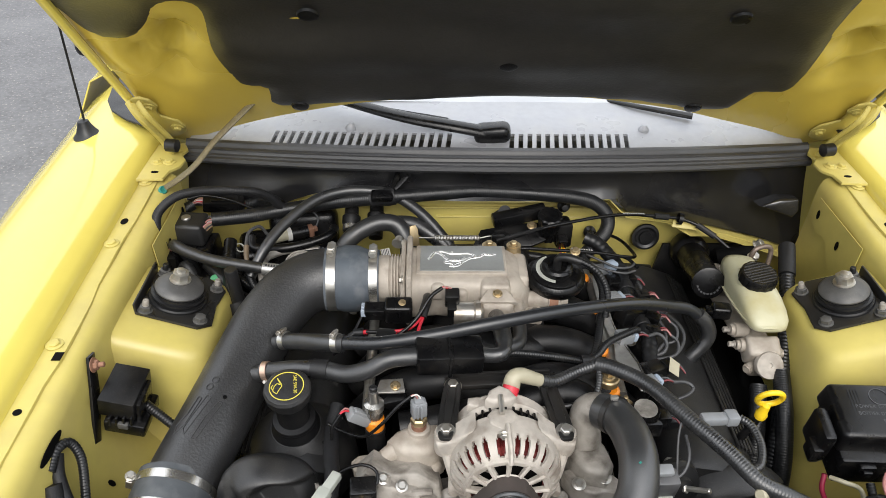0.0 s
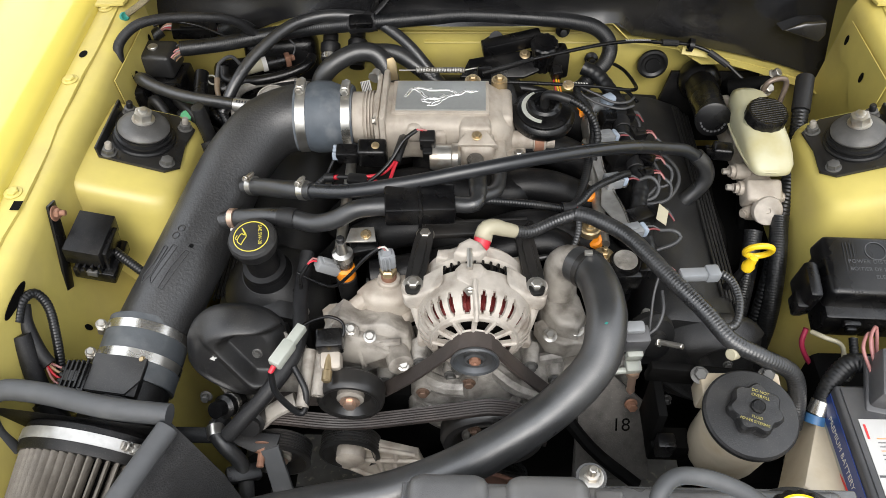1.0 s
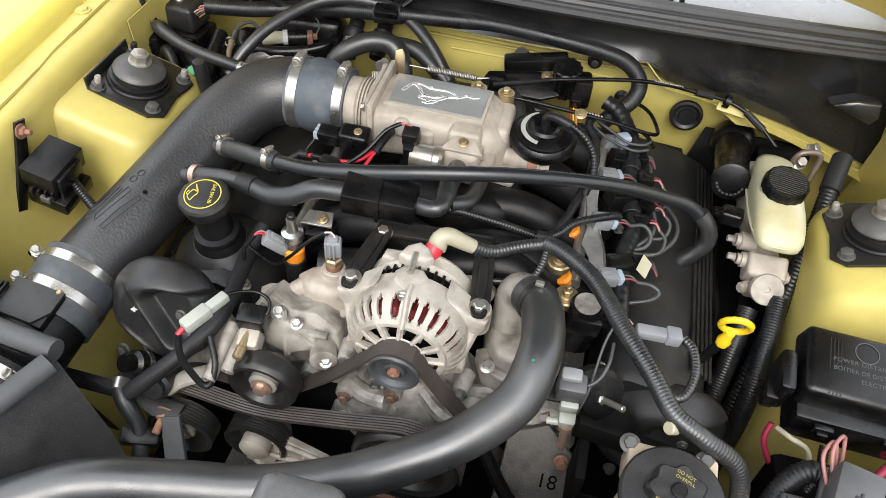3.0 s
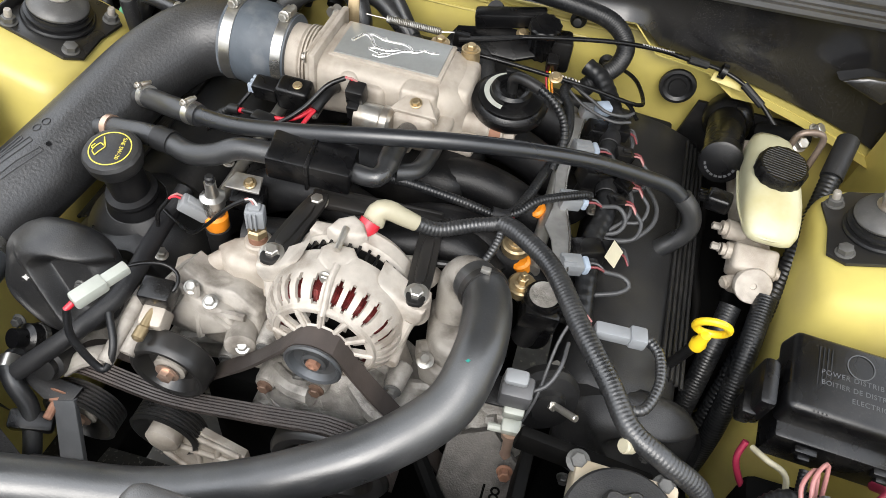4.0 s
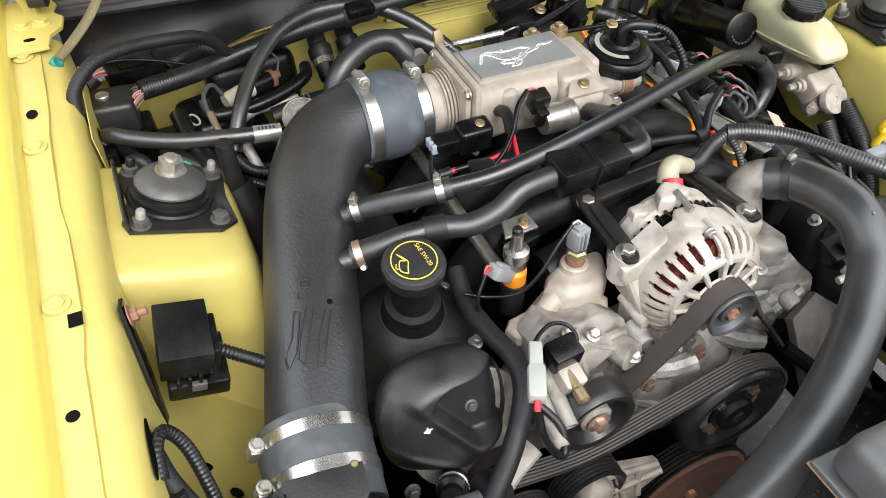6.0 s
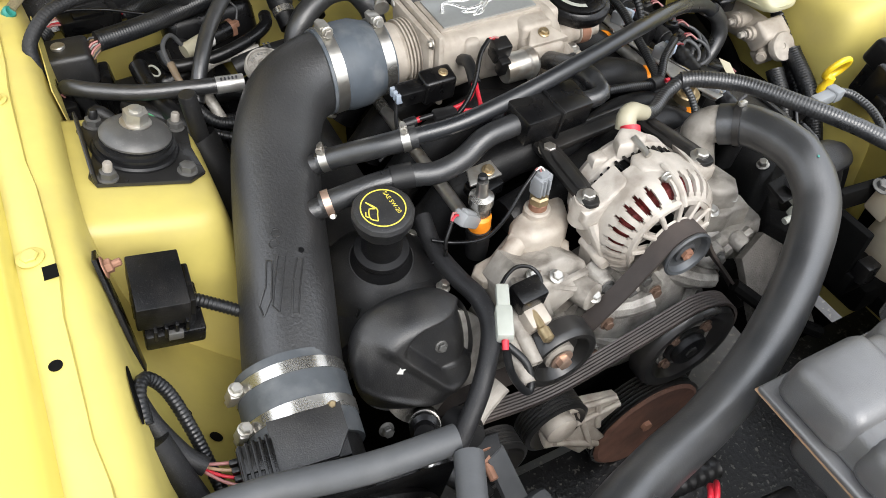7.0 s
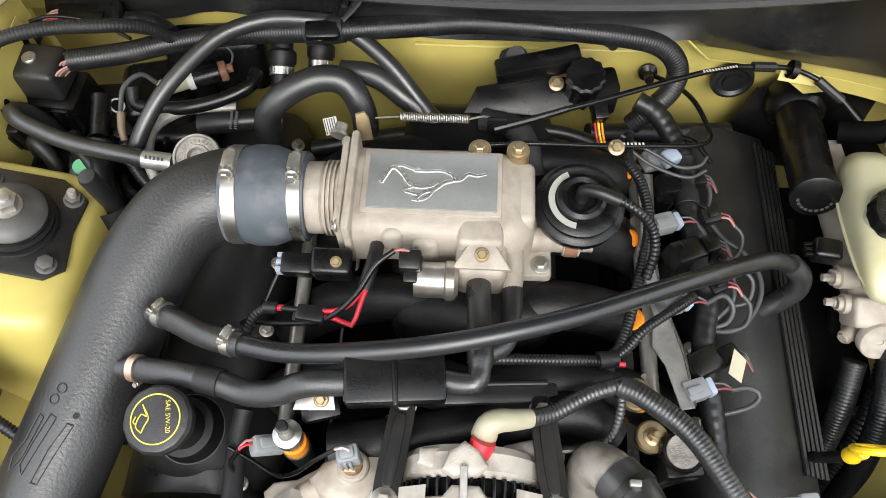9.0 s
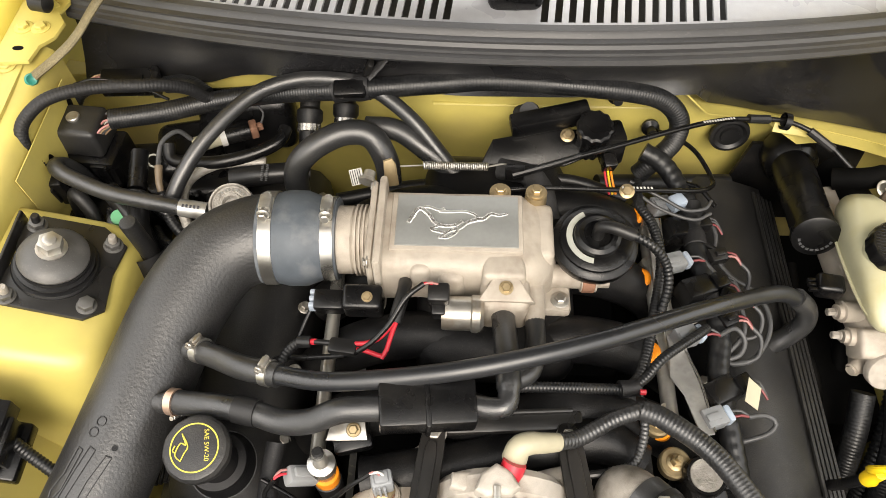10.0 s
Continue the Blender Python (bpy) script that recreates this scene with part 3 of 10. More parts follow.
    rows = [[Vector((x, 0.226 + bow(x) + dy, 0.966 - 0.045 * (x / 0.58) ** 2 + dz)) for dy, dz in prof] for x in xs]
    part("cowl_seal", sheet(B(), rows, 0.002), M_seal, car, "ribbed black rubber hood seal", 0.5)
    # grey cowl grille with open slots
    cols = []
    def slots(x0, n):
        for k in range(n):
            cols.extend([(x0 + 0.0163 * k, True), (x0 + 0.0163 * k + 0.0085, False)])
    cols.extend([(-0.60, False), (-0.52, False), (-0.46, False)])
    slots(-0.430, 21)
    cols.append((-0.05, False))
    slots(0.010, 14)
    cols.extend([(0.28, False), (0.36, False), (0.45, False), (0.53, False), (0.60, False)])
    bm = B()
    ybase = (0.256, 0.272, 0.322, 0.38, 0.46)
    def top(x, y, sl=0.0):
        return Vector((x + sl, y + bow(x) * (1.0 - 0.35 * (y - 0.262) / 0.2), 0.982 - 0.045 * (x / 0.58) ** 2 + 0.05 * (y - 0.262) + 0.004 * math.sin((y - 0.262) * 15)))
    grid = [[bm.verts.new(top(x, y, 0.10 * (y - 0.284))) for x, _ in cols] for y in ybase]
    for r in range(4):
        for c in range(len(cols) - 1):
            if r == 1 and cols[c][1]:
                continue
            bm.faces.new((grid[r][c], grid[r][c + 1], grid[r + 1][c + 1], grid[r + 1][c]))
    bmesh.ops.recalc_face_normals(bm, faces=bm.faces)
    bmesh.ops.solidify(bm, geom=list(bm.faces), thickness=0.004)
    cowl = part("cowl_grille", bm, M_cowl, car, "weathered grey plastic cowl grille with slots", 0.5)
    for x in (-0.281, 0.268):
        part("washer_nozzle", lathe(B(), [(0.010, 0), (0.010, 0.003), (0.007, 0.009), (0.003, 0.012), (0, 0.012)], top(x, 0.335), (0, -0.2, 1), 18), M_cowl, cowl, "small grey washer nozzle")
    # dark sheet in the liner's colour stands in for shade inside the slots
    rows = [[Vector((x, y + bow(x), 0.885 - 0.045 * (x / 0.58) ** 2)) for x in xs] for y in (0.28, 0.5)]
    part("slot_shade_sheet", sheet(B(), rows, 0.002), M_liner, car)
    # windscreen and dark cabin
    # the glass colour holds most of the sky reflection
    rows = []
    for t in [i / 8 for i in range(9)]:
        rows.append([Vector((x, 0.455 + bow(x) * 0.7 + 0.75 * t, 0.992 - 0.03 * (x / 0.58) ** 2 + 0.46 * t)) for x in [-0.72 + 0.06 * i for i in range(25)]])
    part("windscreen", sheet(B(), rows, 0.004), M_glass, car, "opaque windscreen with the pale sky reflection put into its colour", 1.0)
    for sg in (-1, 1):
        part("pillar", sweep(B(), [(sg * 0.73, 0.62, 0.98), (sg * 0.70, 1.0, 1.22), (sg * 0.66, 1.35, 1.42)], 0.035, 12, 0.03), M_yellow, car, "yellow windscreen pillar")
        bm = B()
        corner = [(0.640, 0.352), (0.668, 0.366), (0.712, 0.392), (0.750, 0.428), (0.772, 0.470), (0.782, 0.530), (0.782, 0.66), (0.640, 0.66)]
        corner = [(sg * u, v) for u, v in corner]
        prism(bm, corner if sg > 0 else corner[::-1], 0.004, Matrix.Translation((0, 0, 0.957)) @ Matrix.Shear("XY", 4, (0, 0)) @ Euler((radians(2.9), 0, 0)).to_matrix().to_4x4(), 0.0015)
        part("cowl_end", bm, M_cover, car, "dull black cowl end panel")
        if sg < 0:
            m = B()
            box(m, (-0.945, 0.82, 0.985), (0.055, 0.07, 0.070), 0.02, (0, 0, 20), segs=4)
            part("side_mirror", m, M_plastic, car, "black side mirror back")
        bm = B()
        rows = [[Vector((sg * x, y, z)) for x, z in ((0.80, 1.0), (0.86, 0.97), (0.92, 0.85), (0.93, 0.5), (0.92, 0.2))] for y in (0.60, 0.9, 1.5, 2.2, 2.9, 3.18)]
        part("door", sheet(bm, rows, 0.003), M_yellow, car, "yellow door panel")
    # roof, rear window and deck close the body behind the windscreen
    rows = [[Vector((x, y, z - 0.05 * (x / 0.66) ** 2)) for x in [-0.66 + 0.11 * i for i in range(13)]] for y, z in ((1.20, 1.435), (1.35, 1.47), (1.6, 1.49), (1.9, 1.47), (2.1, 1.42))]
    part("roof", sheet(B(), rows, 0.004), M_yellow, car, "yellow roof panel", 1.0)
    rows = [[Vector((x * q, y, z - 0.04 * (x / 0.66) ** 2)) for x in [-0.66 + 0.11 * i for i in range(13)]] for y, z, q in ((2.1, 1.42, 1.0), (2.4, 1.22, 1.12), (2.65, 1.04, 1.25))]
    part("rear_window", sheet(B(), rows, 0.004), M_glass, car, "rear window", 1.0)
    rows = [[Vector((x, y, z - 0.03 * (x / 0.88) ** 2)) for x in [-0.88 + 0.11 * i for i in range(17)]] for y, z in ((2.62, 1.03), (2.9, 1.02), (3.12, 0.98), (3.2, 0.85), (3.22, 0.45))]
    part("rear_deck", sheet(B(), rows, 0.004), M_yellow, car, "yellow rear deck", 1.0)
    # wipers
    w = part("wiper_arm", sweep(B(), [(-0.030, 0.304, 1.000), (-0.094, 0.304, 1.012), (-0.174, 0.322, 1.019), (-0.262, 0.364, 1.024), (-0.349, 0.410, 1.032), (-0.44, 0.46, 1.05)], lambda t: 0.0165 - 0.006 * t, 14, 0.008, flat=0.62), M_plastic, car, "black wiper arm")
    box(bm := B(), (-0.020, 0.306, 0.998), (0.066, 0.040, 0.034), 0.013, (0, -8, -6), segs=4)
    part("wiper_cap", bm, M_plastic, w, "black wiper pivot cap")
    part("wiper_blade", sweep(B(), [(-0.10, 0.345, 1.000), (-0.26, 0.392, 1.010), (-0.45, 0.47, 1.04)], 0.006, 8, 0.02, flat=1.5), M_rubber, w, "black rubber wiper blade")
    w = part("wiper_arm", sweep(B(), [(0.158, 0.5, 0.985), (0.233, 0.47, 0.989), (0.279, 0.44, 0.991), (0.374, 0.41, 0.986)], lambda t: 0.004 + 0.006 * t, 10, 0.01, flat=0.6), M_plastic, car, "black wiper arm")
    # hood: inner panel, outer skin, liner, hinges
    def rear(x):
        return 0.058 - 0.104 * (abs(x) / 0.43) ** 2 if abs(x) < 0.6 else 0.058 - 0.202 - 0.4 * (abs(x) - 0.6)
    xs2 = [-0.656 + 0.01640 * i for i in range(81)]
    rows = []
    for k in range(40):
        t = k / 39
        row = []
        for x in xs2:
            s = rear(x) + (1.12 - rear(x)) * t ** 1.3
            d = 0.0
            for cx, cs, rr, amp in ((0.578, 0.195, 0.024, 0.024), (0.510, 0.24, 0.028, 0.036), (0.540, 0.15, 0.028, 0.030), (0.60, 0.07, 0.05, 0.010)):
                d += amp * math.exp(-(((abs(x) - cx) / rr) ** 2 + ((s - cs) / rr / 1.3) ** 2))
            d += 0.010 * max(0, 1 - abs(abs(x) - 0.656) / 0.03)
            row.append(on_hood(x, s, d + 0.004 * noise.noise(Vector((x * 6, s * 6, 2)))))
        rows.append(row)
    hood = part("hood", sheet(B(), rows, 0.004), M_yellow_hood, car, "open hood, yellow inner panel", 1.0)
    rows = [[on_hood(x, rear(x) + (1.13 - rear(x)) * t, 0.028 + 0.02 * math.sin(math.pi * t)) for x in xs2] for t in [i / 12 for i in range(13)]]
    for sg in (-1, 1):
        part("hood_edge", sweep(B(), [on_hood(sg * (0.661 - 0.001 * k), rear(0.665) + 0.02 + 0.11 * k, -0.004) for k in range(11)], 0.009, 10, 0.03, flat=0.7), M_yellow, hood, "folded yellow hood edge")
    part("hood_skin", sheet(B(), rows, 0.002), M_yellow, hood)
    edge = [(-0.398, 0.004), (-0.193, 0.036), (0.004, 0.056), (0.204, 0.041), (0.385, 0.010), (0.425, 0.072), (0.483, 0.095), (0.455, 0.33), (0.47, 0.42), (0.56, 0.50), (0.56, 1.0), (0, 1.05), (-0.58, 1.0), (-0.645, 0.40), (-0.644, 0.310), (-0.630, 0.256), (-0.597, 0.244), (-0.565, 0.252), (-0.520, 0.312), (-0.498, 0.336), (-0.474, 0.342), (-0.454, 0.326), (-0.457, 0.270), (-0.466, 0.200), (-0.462, 0.123), (-0.443, 0.084), (-0.410, 0.076)]
    sm = []
    for k in range(len(edge)):
        a, b, c, d = (Vector((*edge[(k + j) % len(edge)], 0)) for j in (-1, 0, 1, 2))
        for t in (0, 0.25, 0.5, 0.75):
            sm.append((0.5 * (2 * b + (c - a) * t + (2 * a - 5 * b + 4 * c - d) * t * t + (3 * b - a - 3 * c + d) * t ** 3)))
    ring = np.array([(p.x, p.y) for p in sm])
    nxt = np.roll(ring, -1, 0)

    def nearest(p):
        d = nxt - ring
        u = np.clip(((p - ring) * d).sum(1) / (d * d).sum(1), 0, 1)
        q = ring + d * u[:, None]
        k = np.hypot(*(q - p).T).argmin()
        return q[k], float(np.hypot(*(q[k] - p)))

    def inside(p):
        up = (ring[:, 1] > p[1]) != (nxt[:, 1] > p[1])
        at = ring[:, 0] + (p[1] - ring[:, 1]) / np.where(nxt[:, 1] == ring[:, 1], 1e-9, nxt[:, 1] - ring[:, 1]) * (nxt[:, 0] - ring[:, 0])
        return int((up & (p[0] < at)).sum()) % 2 == 1

    cell, x0, s0 = 0.012, -0.672, -0.02
    kept = [(a, b) for a in range(112) for b in range(91) if inside(np.array((x0 + cell * (a + 0.5), s0 + cell * (b + 0.5))))]
    used = {}
    for a, b in kept:
        for c in ((a, b), (a + 1, b), (a + 1, b + 1), (a, b + 1)):
            used[c] = used.get(c, 0) + 1
    bm = B()
    corner_of = {}
    for (a, b), count in used.items():
        p = np.array((x0 + cell * a, s0 + cell * b))
        q, gap = nearest(p)
        if count < 4:
            p, gap = q, 0.0
        rise = 1 - math.exp(-gap / 0.012)
        corner_of[a, b] = bm.verts.new(on_hood(p[0], p[1], -0.002 - rise * (0.011 + 0.010 * noise.noise(Vector((p[0] * 5, p[1] * 8, 5))) + 0.003 * math.sin(p[1] * 38 + 2 * p[0]))))
    for a, b in kept:
        bm.faces.new((corner_of[a, b], corner_of[a + 1, b], corner_of[a + 1, b + 1], corner_of[a, b + 1]))
    bmesh.ops.recalc_face_normals(bm, faces=bm.faces)
    lin = part("hood_liner", bm, M_liner, hood, "black fibre hood insulation liner", 1.2)
    for x, s in ((-0.009, 0.185), (-0.36, 0.03), (0.33, 0.035), (0.30, 0.33), (-0.30, 0.33)):
        part("liner_clip", lathe(B(), [(0.016, 0), (0.014, 0.003), (0.005, 0.005), (0, 0.004)], on_hood(x, s, -0.014), -HOOD_N, 20), M_plastic, lin, "round black push clip")
    for sg in (-1, 1):
        # a channel-section arm from the body up along the hood edge, and a wavy plate bolted to the hood
        arm = [Vector((sg * 0.612, 0.345, 0.925)), Vector((sg * 0.620, 0.330, 0.965)), Vector((sg * 0.634, 0.285, 1.030)), on_hood(sg * 0.650, 0.035, -0.016)]
        bm = B()
        for dx, dz, fl in ((0, 0, 1.9), (0.009, 0.004, 0.5), (-0.009, 0.004, 0.5)):
            sweep(bm, [p + Vector((sg * dx, 0, dz)) for p in arm], 0.0062 if fl < 1 else 0.0045, 10, 0.01, flat=fl)
        h = part("hood_hinge", bm, M_yellow_in, car, "yellow hood hinge arm")
        bm = B()
        out = [(0.655, 0.040), (0.636, 0.046), (0.622, 0.036), (0.616, 0.012), (0.624, -0.006), (0.626, -0.030), (0.612, -0.044), (0.600, -0.054), (0.594, -0.078), (0.600, -0.102), (0.618, -0.120), (0.640, -0.130), (0.655, -0.100)]
        prism(bm, [(-sg * u, v) for u, v in (out if sg < 0 else out[::-1])], 0.004, aim(on_hood(0, 0, -0.006), -HOOD_N, HOOD_D), 0.0015)
        for u, v in ((0.632, 0.012), (0.610, -0.080)):
            hexbolt(bm, on_hood(sg * u, v, -0.010), -HOOD_N, 0.0075, 0.006, 1.7)
        part("hinge_plate", bm, M_yellow_in, h)
        zt = 0.9045 + lift(0.30)
        out = [(0.652, 0.236), (0.652, 0.372), (0.600, 0.380), (0.590, 0.352), (0.596, 0.330), (0.584, 0.312), (0.588, 0.284), (0.602, 0.268), (0.606, 0.240)]
        bm = B()
        prism(bm, [(sg * u, v) for u, v in (out if sg > 0 else out[::-1])], 0.005, Matrix.Translation((0, 0, zt)), 0.002)
        base = part("hinge_base", bm, M_yellow_in, car, "yellow pressed hinge base on the rail")
        # holes in the base: thin dark ovals coloured as shaded openings
        for u, v, ru, rv in ((0.626, 0.262, 0.007, 0.004), (0.620, 0.352, 0.006, 0.006)):
            prism(bm := B(), oval(ru, rv, 16), 0.0008, pose(sg * u, v, zt + 0.0048), 0)
            part("base_hole_shade", bm, M_dark, base)
        for u, v in ((0.632, 0.300), (0.610, 0.300)):
            hexbolt(bm := B(), (sg * u, v, zt + 0.005), (0, 0, 1), 0.0075, 0.005, 1.6)
            part("base_bolt", bm, M_yellow_in, base)
        part("hinge_pin", lathe(B(), [(0.012, -0.010), (0.012, 0.010), (0.007, 0.013), (0, 0.013)], (sg * 0.606, 0.318, 0.962), (-sg, -0.2, 0), 20), M_rubber, h, "black seal end plug")
    return car


car_body()


def antenna():
    t = thing("antenna", "thin black whip antenna on the yellow fender", "antenna", (-0.776, 0.362, 0.955))
    b = Vector((-0.776, 0.362, 0.955))
    part("base", lathe(B(), [(0.026, 0), (0.026, 0.006), (0.019, 0.012), (0.013, 0.025), (0.010, 0.034), (0.006, 0.036), (0, 0.037)], b, (-0.1, 0, 1), 24), M_rubber, t, "black rubber antenna base")
    part("mast", sweep(B(), [b + Vector((0, 0, 0.03)), b + Vector((-0.004, 0.01, 0.12)), b + Vector((-0.01, 0.03, 0.6))], 0.0022, 8, 0.05), M_plastic, t, "black wire-wound mast")


antenna()


# ---- engine ----
def strut_mount(sg):
    t = thing("strut_mount", "black strut top mount with zinc bolts on the yellow tower", "strut mount", (sg * 0.52, 0, 0.845), "strut mounts")
    m = pose(sg * 0.5215, -0.004, 0.857, 0, sg * -16.5, 0) @ Matrix.Scale(0.90, 4)
    bm = B()
    out = [(-0.058, -0.062), (0.045, -0.066), (0.066, -0.05), (0.062, 0.0), (0.068, 0.045), (0.035, 0.068), (-0.04, 0.068), (-0.062, 0.045), (-0.052, 0.0), (-0.064, -0.045)]
    if sg > 0:
        out = [(-u, v) for u, v in out][::-1]
    prism(bm, out, 0.005, m, 0.0015)
    part("plate", bm, M_pulley, t, "black stamped mount plate")
    bm = B()
    box(bm, m @ Vector((-sg * -0.060, 0.0, 0.010)), (0.004, 0.11, 0.018), 0.0015, (0, 0, 0))
    part("plate_lip", bm, M_pulley, t)
    up = m.to_3x3() @ Vector((sg * 0.03, 0.03, 1))
    c = m @ Vector((sg * 0.004, 0.0, 0.004))
    part("boot", lathe(B(), [(0.044, 0), (0.045, 0.003), (0.0435, 0.0055), (0.0385, 0.006), (0.0385, 0.008), (0.0410, 0.009), (0.0410, 0.0115), (0.0370, 0.0125), (0.0365, 0.0165), (0.0380, 0.0180), (0, 0.019)], c, up, 48), M_rubber, t, "stepped black rubber bearing boot", 0.4)
    part("dome_washer", lathe(B(), [(0.0340, 0.0180), (0.0365, 0.0190), (0.0368, 0.0215), (0.0350, 0.0240), (0.0310, 0.0275), (0.0260, 0.0305), (0.0200, 0.0330), (0.0150, 0.0350), (0, 0.0360)], c, up, 48), M_dome, t, "dull grey domed washer", 0.7)
    bm = B()
    hexbolt(bm, c + up.normalized() * 0.035, up, 0.0130, 0.014, 1.25, 0.004)
    part("nut", bm, M_steel, t, "zinc flange nut")
    for k, (u, v) in enumerate(((-0.045, -0.052), (0.045, -0.048), (0.052, 0.042), (-0.042, 0.052))):
        bm = B()
        hexbolt(bm, m @ Vector((-sg * u, v, 0.005)), up, 0.0088, 0.0085, 1.25, 0.0)
        nut = part("bolt", bm, M_zinc, t, "dull flange nut on a dark stud")
        if k != 1:
            part("stud", lathe(B(), [(0.0048, 0.0), (0.0048, 0.016), (0.0036, 0.018), (0, 0.018)], m @ Vector((-sg * u, v, 0.007)), up, 14), M_rubber if k % 2 else M_cast_mid, nut, "dark threaded stud")
    return t


strut_mount(-1)
strut_mount(1)


def intake_tube():
    t = thing("intake_tube", "large black crinkle-coated cold air intake tube", "intake pipe", (-0.43, -0.17, 0.80))
    pts = [(-0.463, -0.312, 0.766), (-0.452, -0.270, 0.777), (-0.428, -0.190, 0.798), (-0.402, -0.100, 0.822), (-0.378, -0.035, 0.844), (-0.345, 0.015, 0.860), (-0.305, 0.036, 0.867), (-0.275, 0.038, 0.868)]
    tube = part("tube", sweep(B(), pts, 0.049, 48, 0.008), M_crinkle, t)
    # embossed maker's mark as plain strokes
    def skin(u, v):
        a = Vector((-0.452, -0.270, 0.777)).lerp(Vector((-0.402, -0.100, 0.822)), u)
        ax = (Vector((-0.402, -0.100, 0.822)) - Vector((-0.452, -0.270, 0.777))).normalized()
        upv = Vector((0.15, -0.25, 1))
        upv = (upv - ax * upv.dot(ax)).normalized()
        sd = ax.cross(upv)
        return a + upv * (0.0492 * math.cos(v)) + sd * (0.0492 * math.sin(v))
    def outline(pts, r=0.0008):
        pts = pts + pts[:1]
        for (u0, v0), (u1, v1) in zip(pts, pts[1:]):
            part("emboss", sweep(B(), [skin(u0 + (u1 - u0) * k / 5, v0 + (v1 - v0) * k / 5) for k in range(6)], r, 6, 0.004), M_crinkle, tube)
    outline([(0.13, -0.62), (0.22, -0.44), (0.44, -0.36), (0.45, -0.48), (0.30, -0.54), (0.20, -0.70)])
    outline([(0.14, -0.30), (0.46, -0.10), (0.47, -0.24), (0.30, -0.36), (0.18, -0.42)])
    outline([(0.12, -0.06), (0.30, 0.00), (0.45, 0.14), (0.45, 0.26), (0.27, 0.14), (0.12, 0.06)])
    for k in range(2):
        ring = [(0.545 + 0.065 * k + 0.026 * math.cos(a), -0.30 + 0.06 * k + 0.10 * math.sin(a)) for a in [2 * math.pi * q / 10 for q in range(10)]]
        outline(ring, 0.0007)
    part("emboss", lathe(B(), [(0.003, -0.001), (0.003, 0.0008), (0, 0.0008)], skin(0.50, 0.24), skin(0.50, 0.24) - Vector((-0.428, -0.19, 0.798)), 12), M_plastic, tube)
    for p, ax in (((-0.352, -0.096, 0.850), (1, -0.25, 0.2)), ((-0.372, -0.150, 0.838), (1, -0.1, 0.15))):
        part("nipple", lathe(B(), [(0.012, -0.02), (0.012, 0.02), (0, 0.02)], p, ax, 20), M_crinkle, t)
    return t


intake_tube()


def coupler_front():
    t = thing("rubber_coupler", "grey rubber coupler clamped between tube and airflow sensor", "pipe coupler", (-0.465, -0.33, 0.76))
    ax = Vector((0.10, 0.90, 0.20)).normalized()
    c = Vector((-0.4665, -0.326, 0.762))
    part("sleeve", lathe(B(), [(0.050, -0.042), (0.0535, -0.042), (0.0535, 0.042), (0.050, 0.042)], c, ax, 48), M_couple, t)
    for h in (-0.012, 0.027):
        hose_clamp(t, c + ax * h, ax, 0.0536, 0.012, (-1, 0.1, 0.35), "broad stainless band clamp", 1.3)
    return t


coupler_front()


def coupler_rear():
    t = thing("rubber_coupler", "dusty blue-grey rubber coupler at the throttle body", "pipe coupler", (-0.25, 0.04, 0.868))
    c, ax = Vector((-0.2515, 0.038, 0.868)), Vector((1, 0.02, 0))
    part("sleeve", lathe(B(), [(0.049, -0.045), (0.0515, -0.045), (0.0515, -0.026), (0.054, -0.015), (0.0535, 0.005), (0.047, 0.022), (0.046, 0.04), (0.040, 0.04)], c, ax, 48), M_silicone, t)
    hose_clamp(t, c + ax * -0.034, ax, 0.0517, 0.014, (0, 0.1, 1), "broad stainless band clamp", 1.3)
    hose_clamp(t, c + ax * 0.031, ax, 0.0466, 0.013, (0, 0.15, 1), "broad stainless band clamp", 1.3)
    return t


coupler_rear()


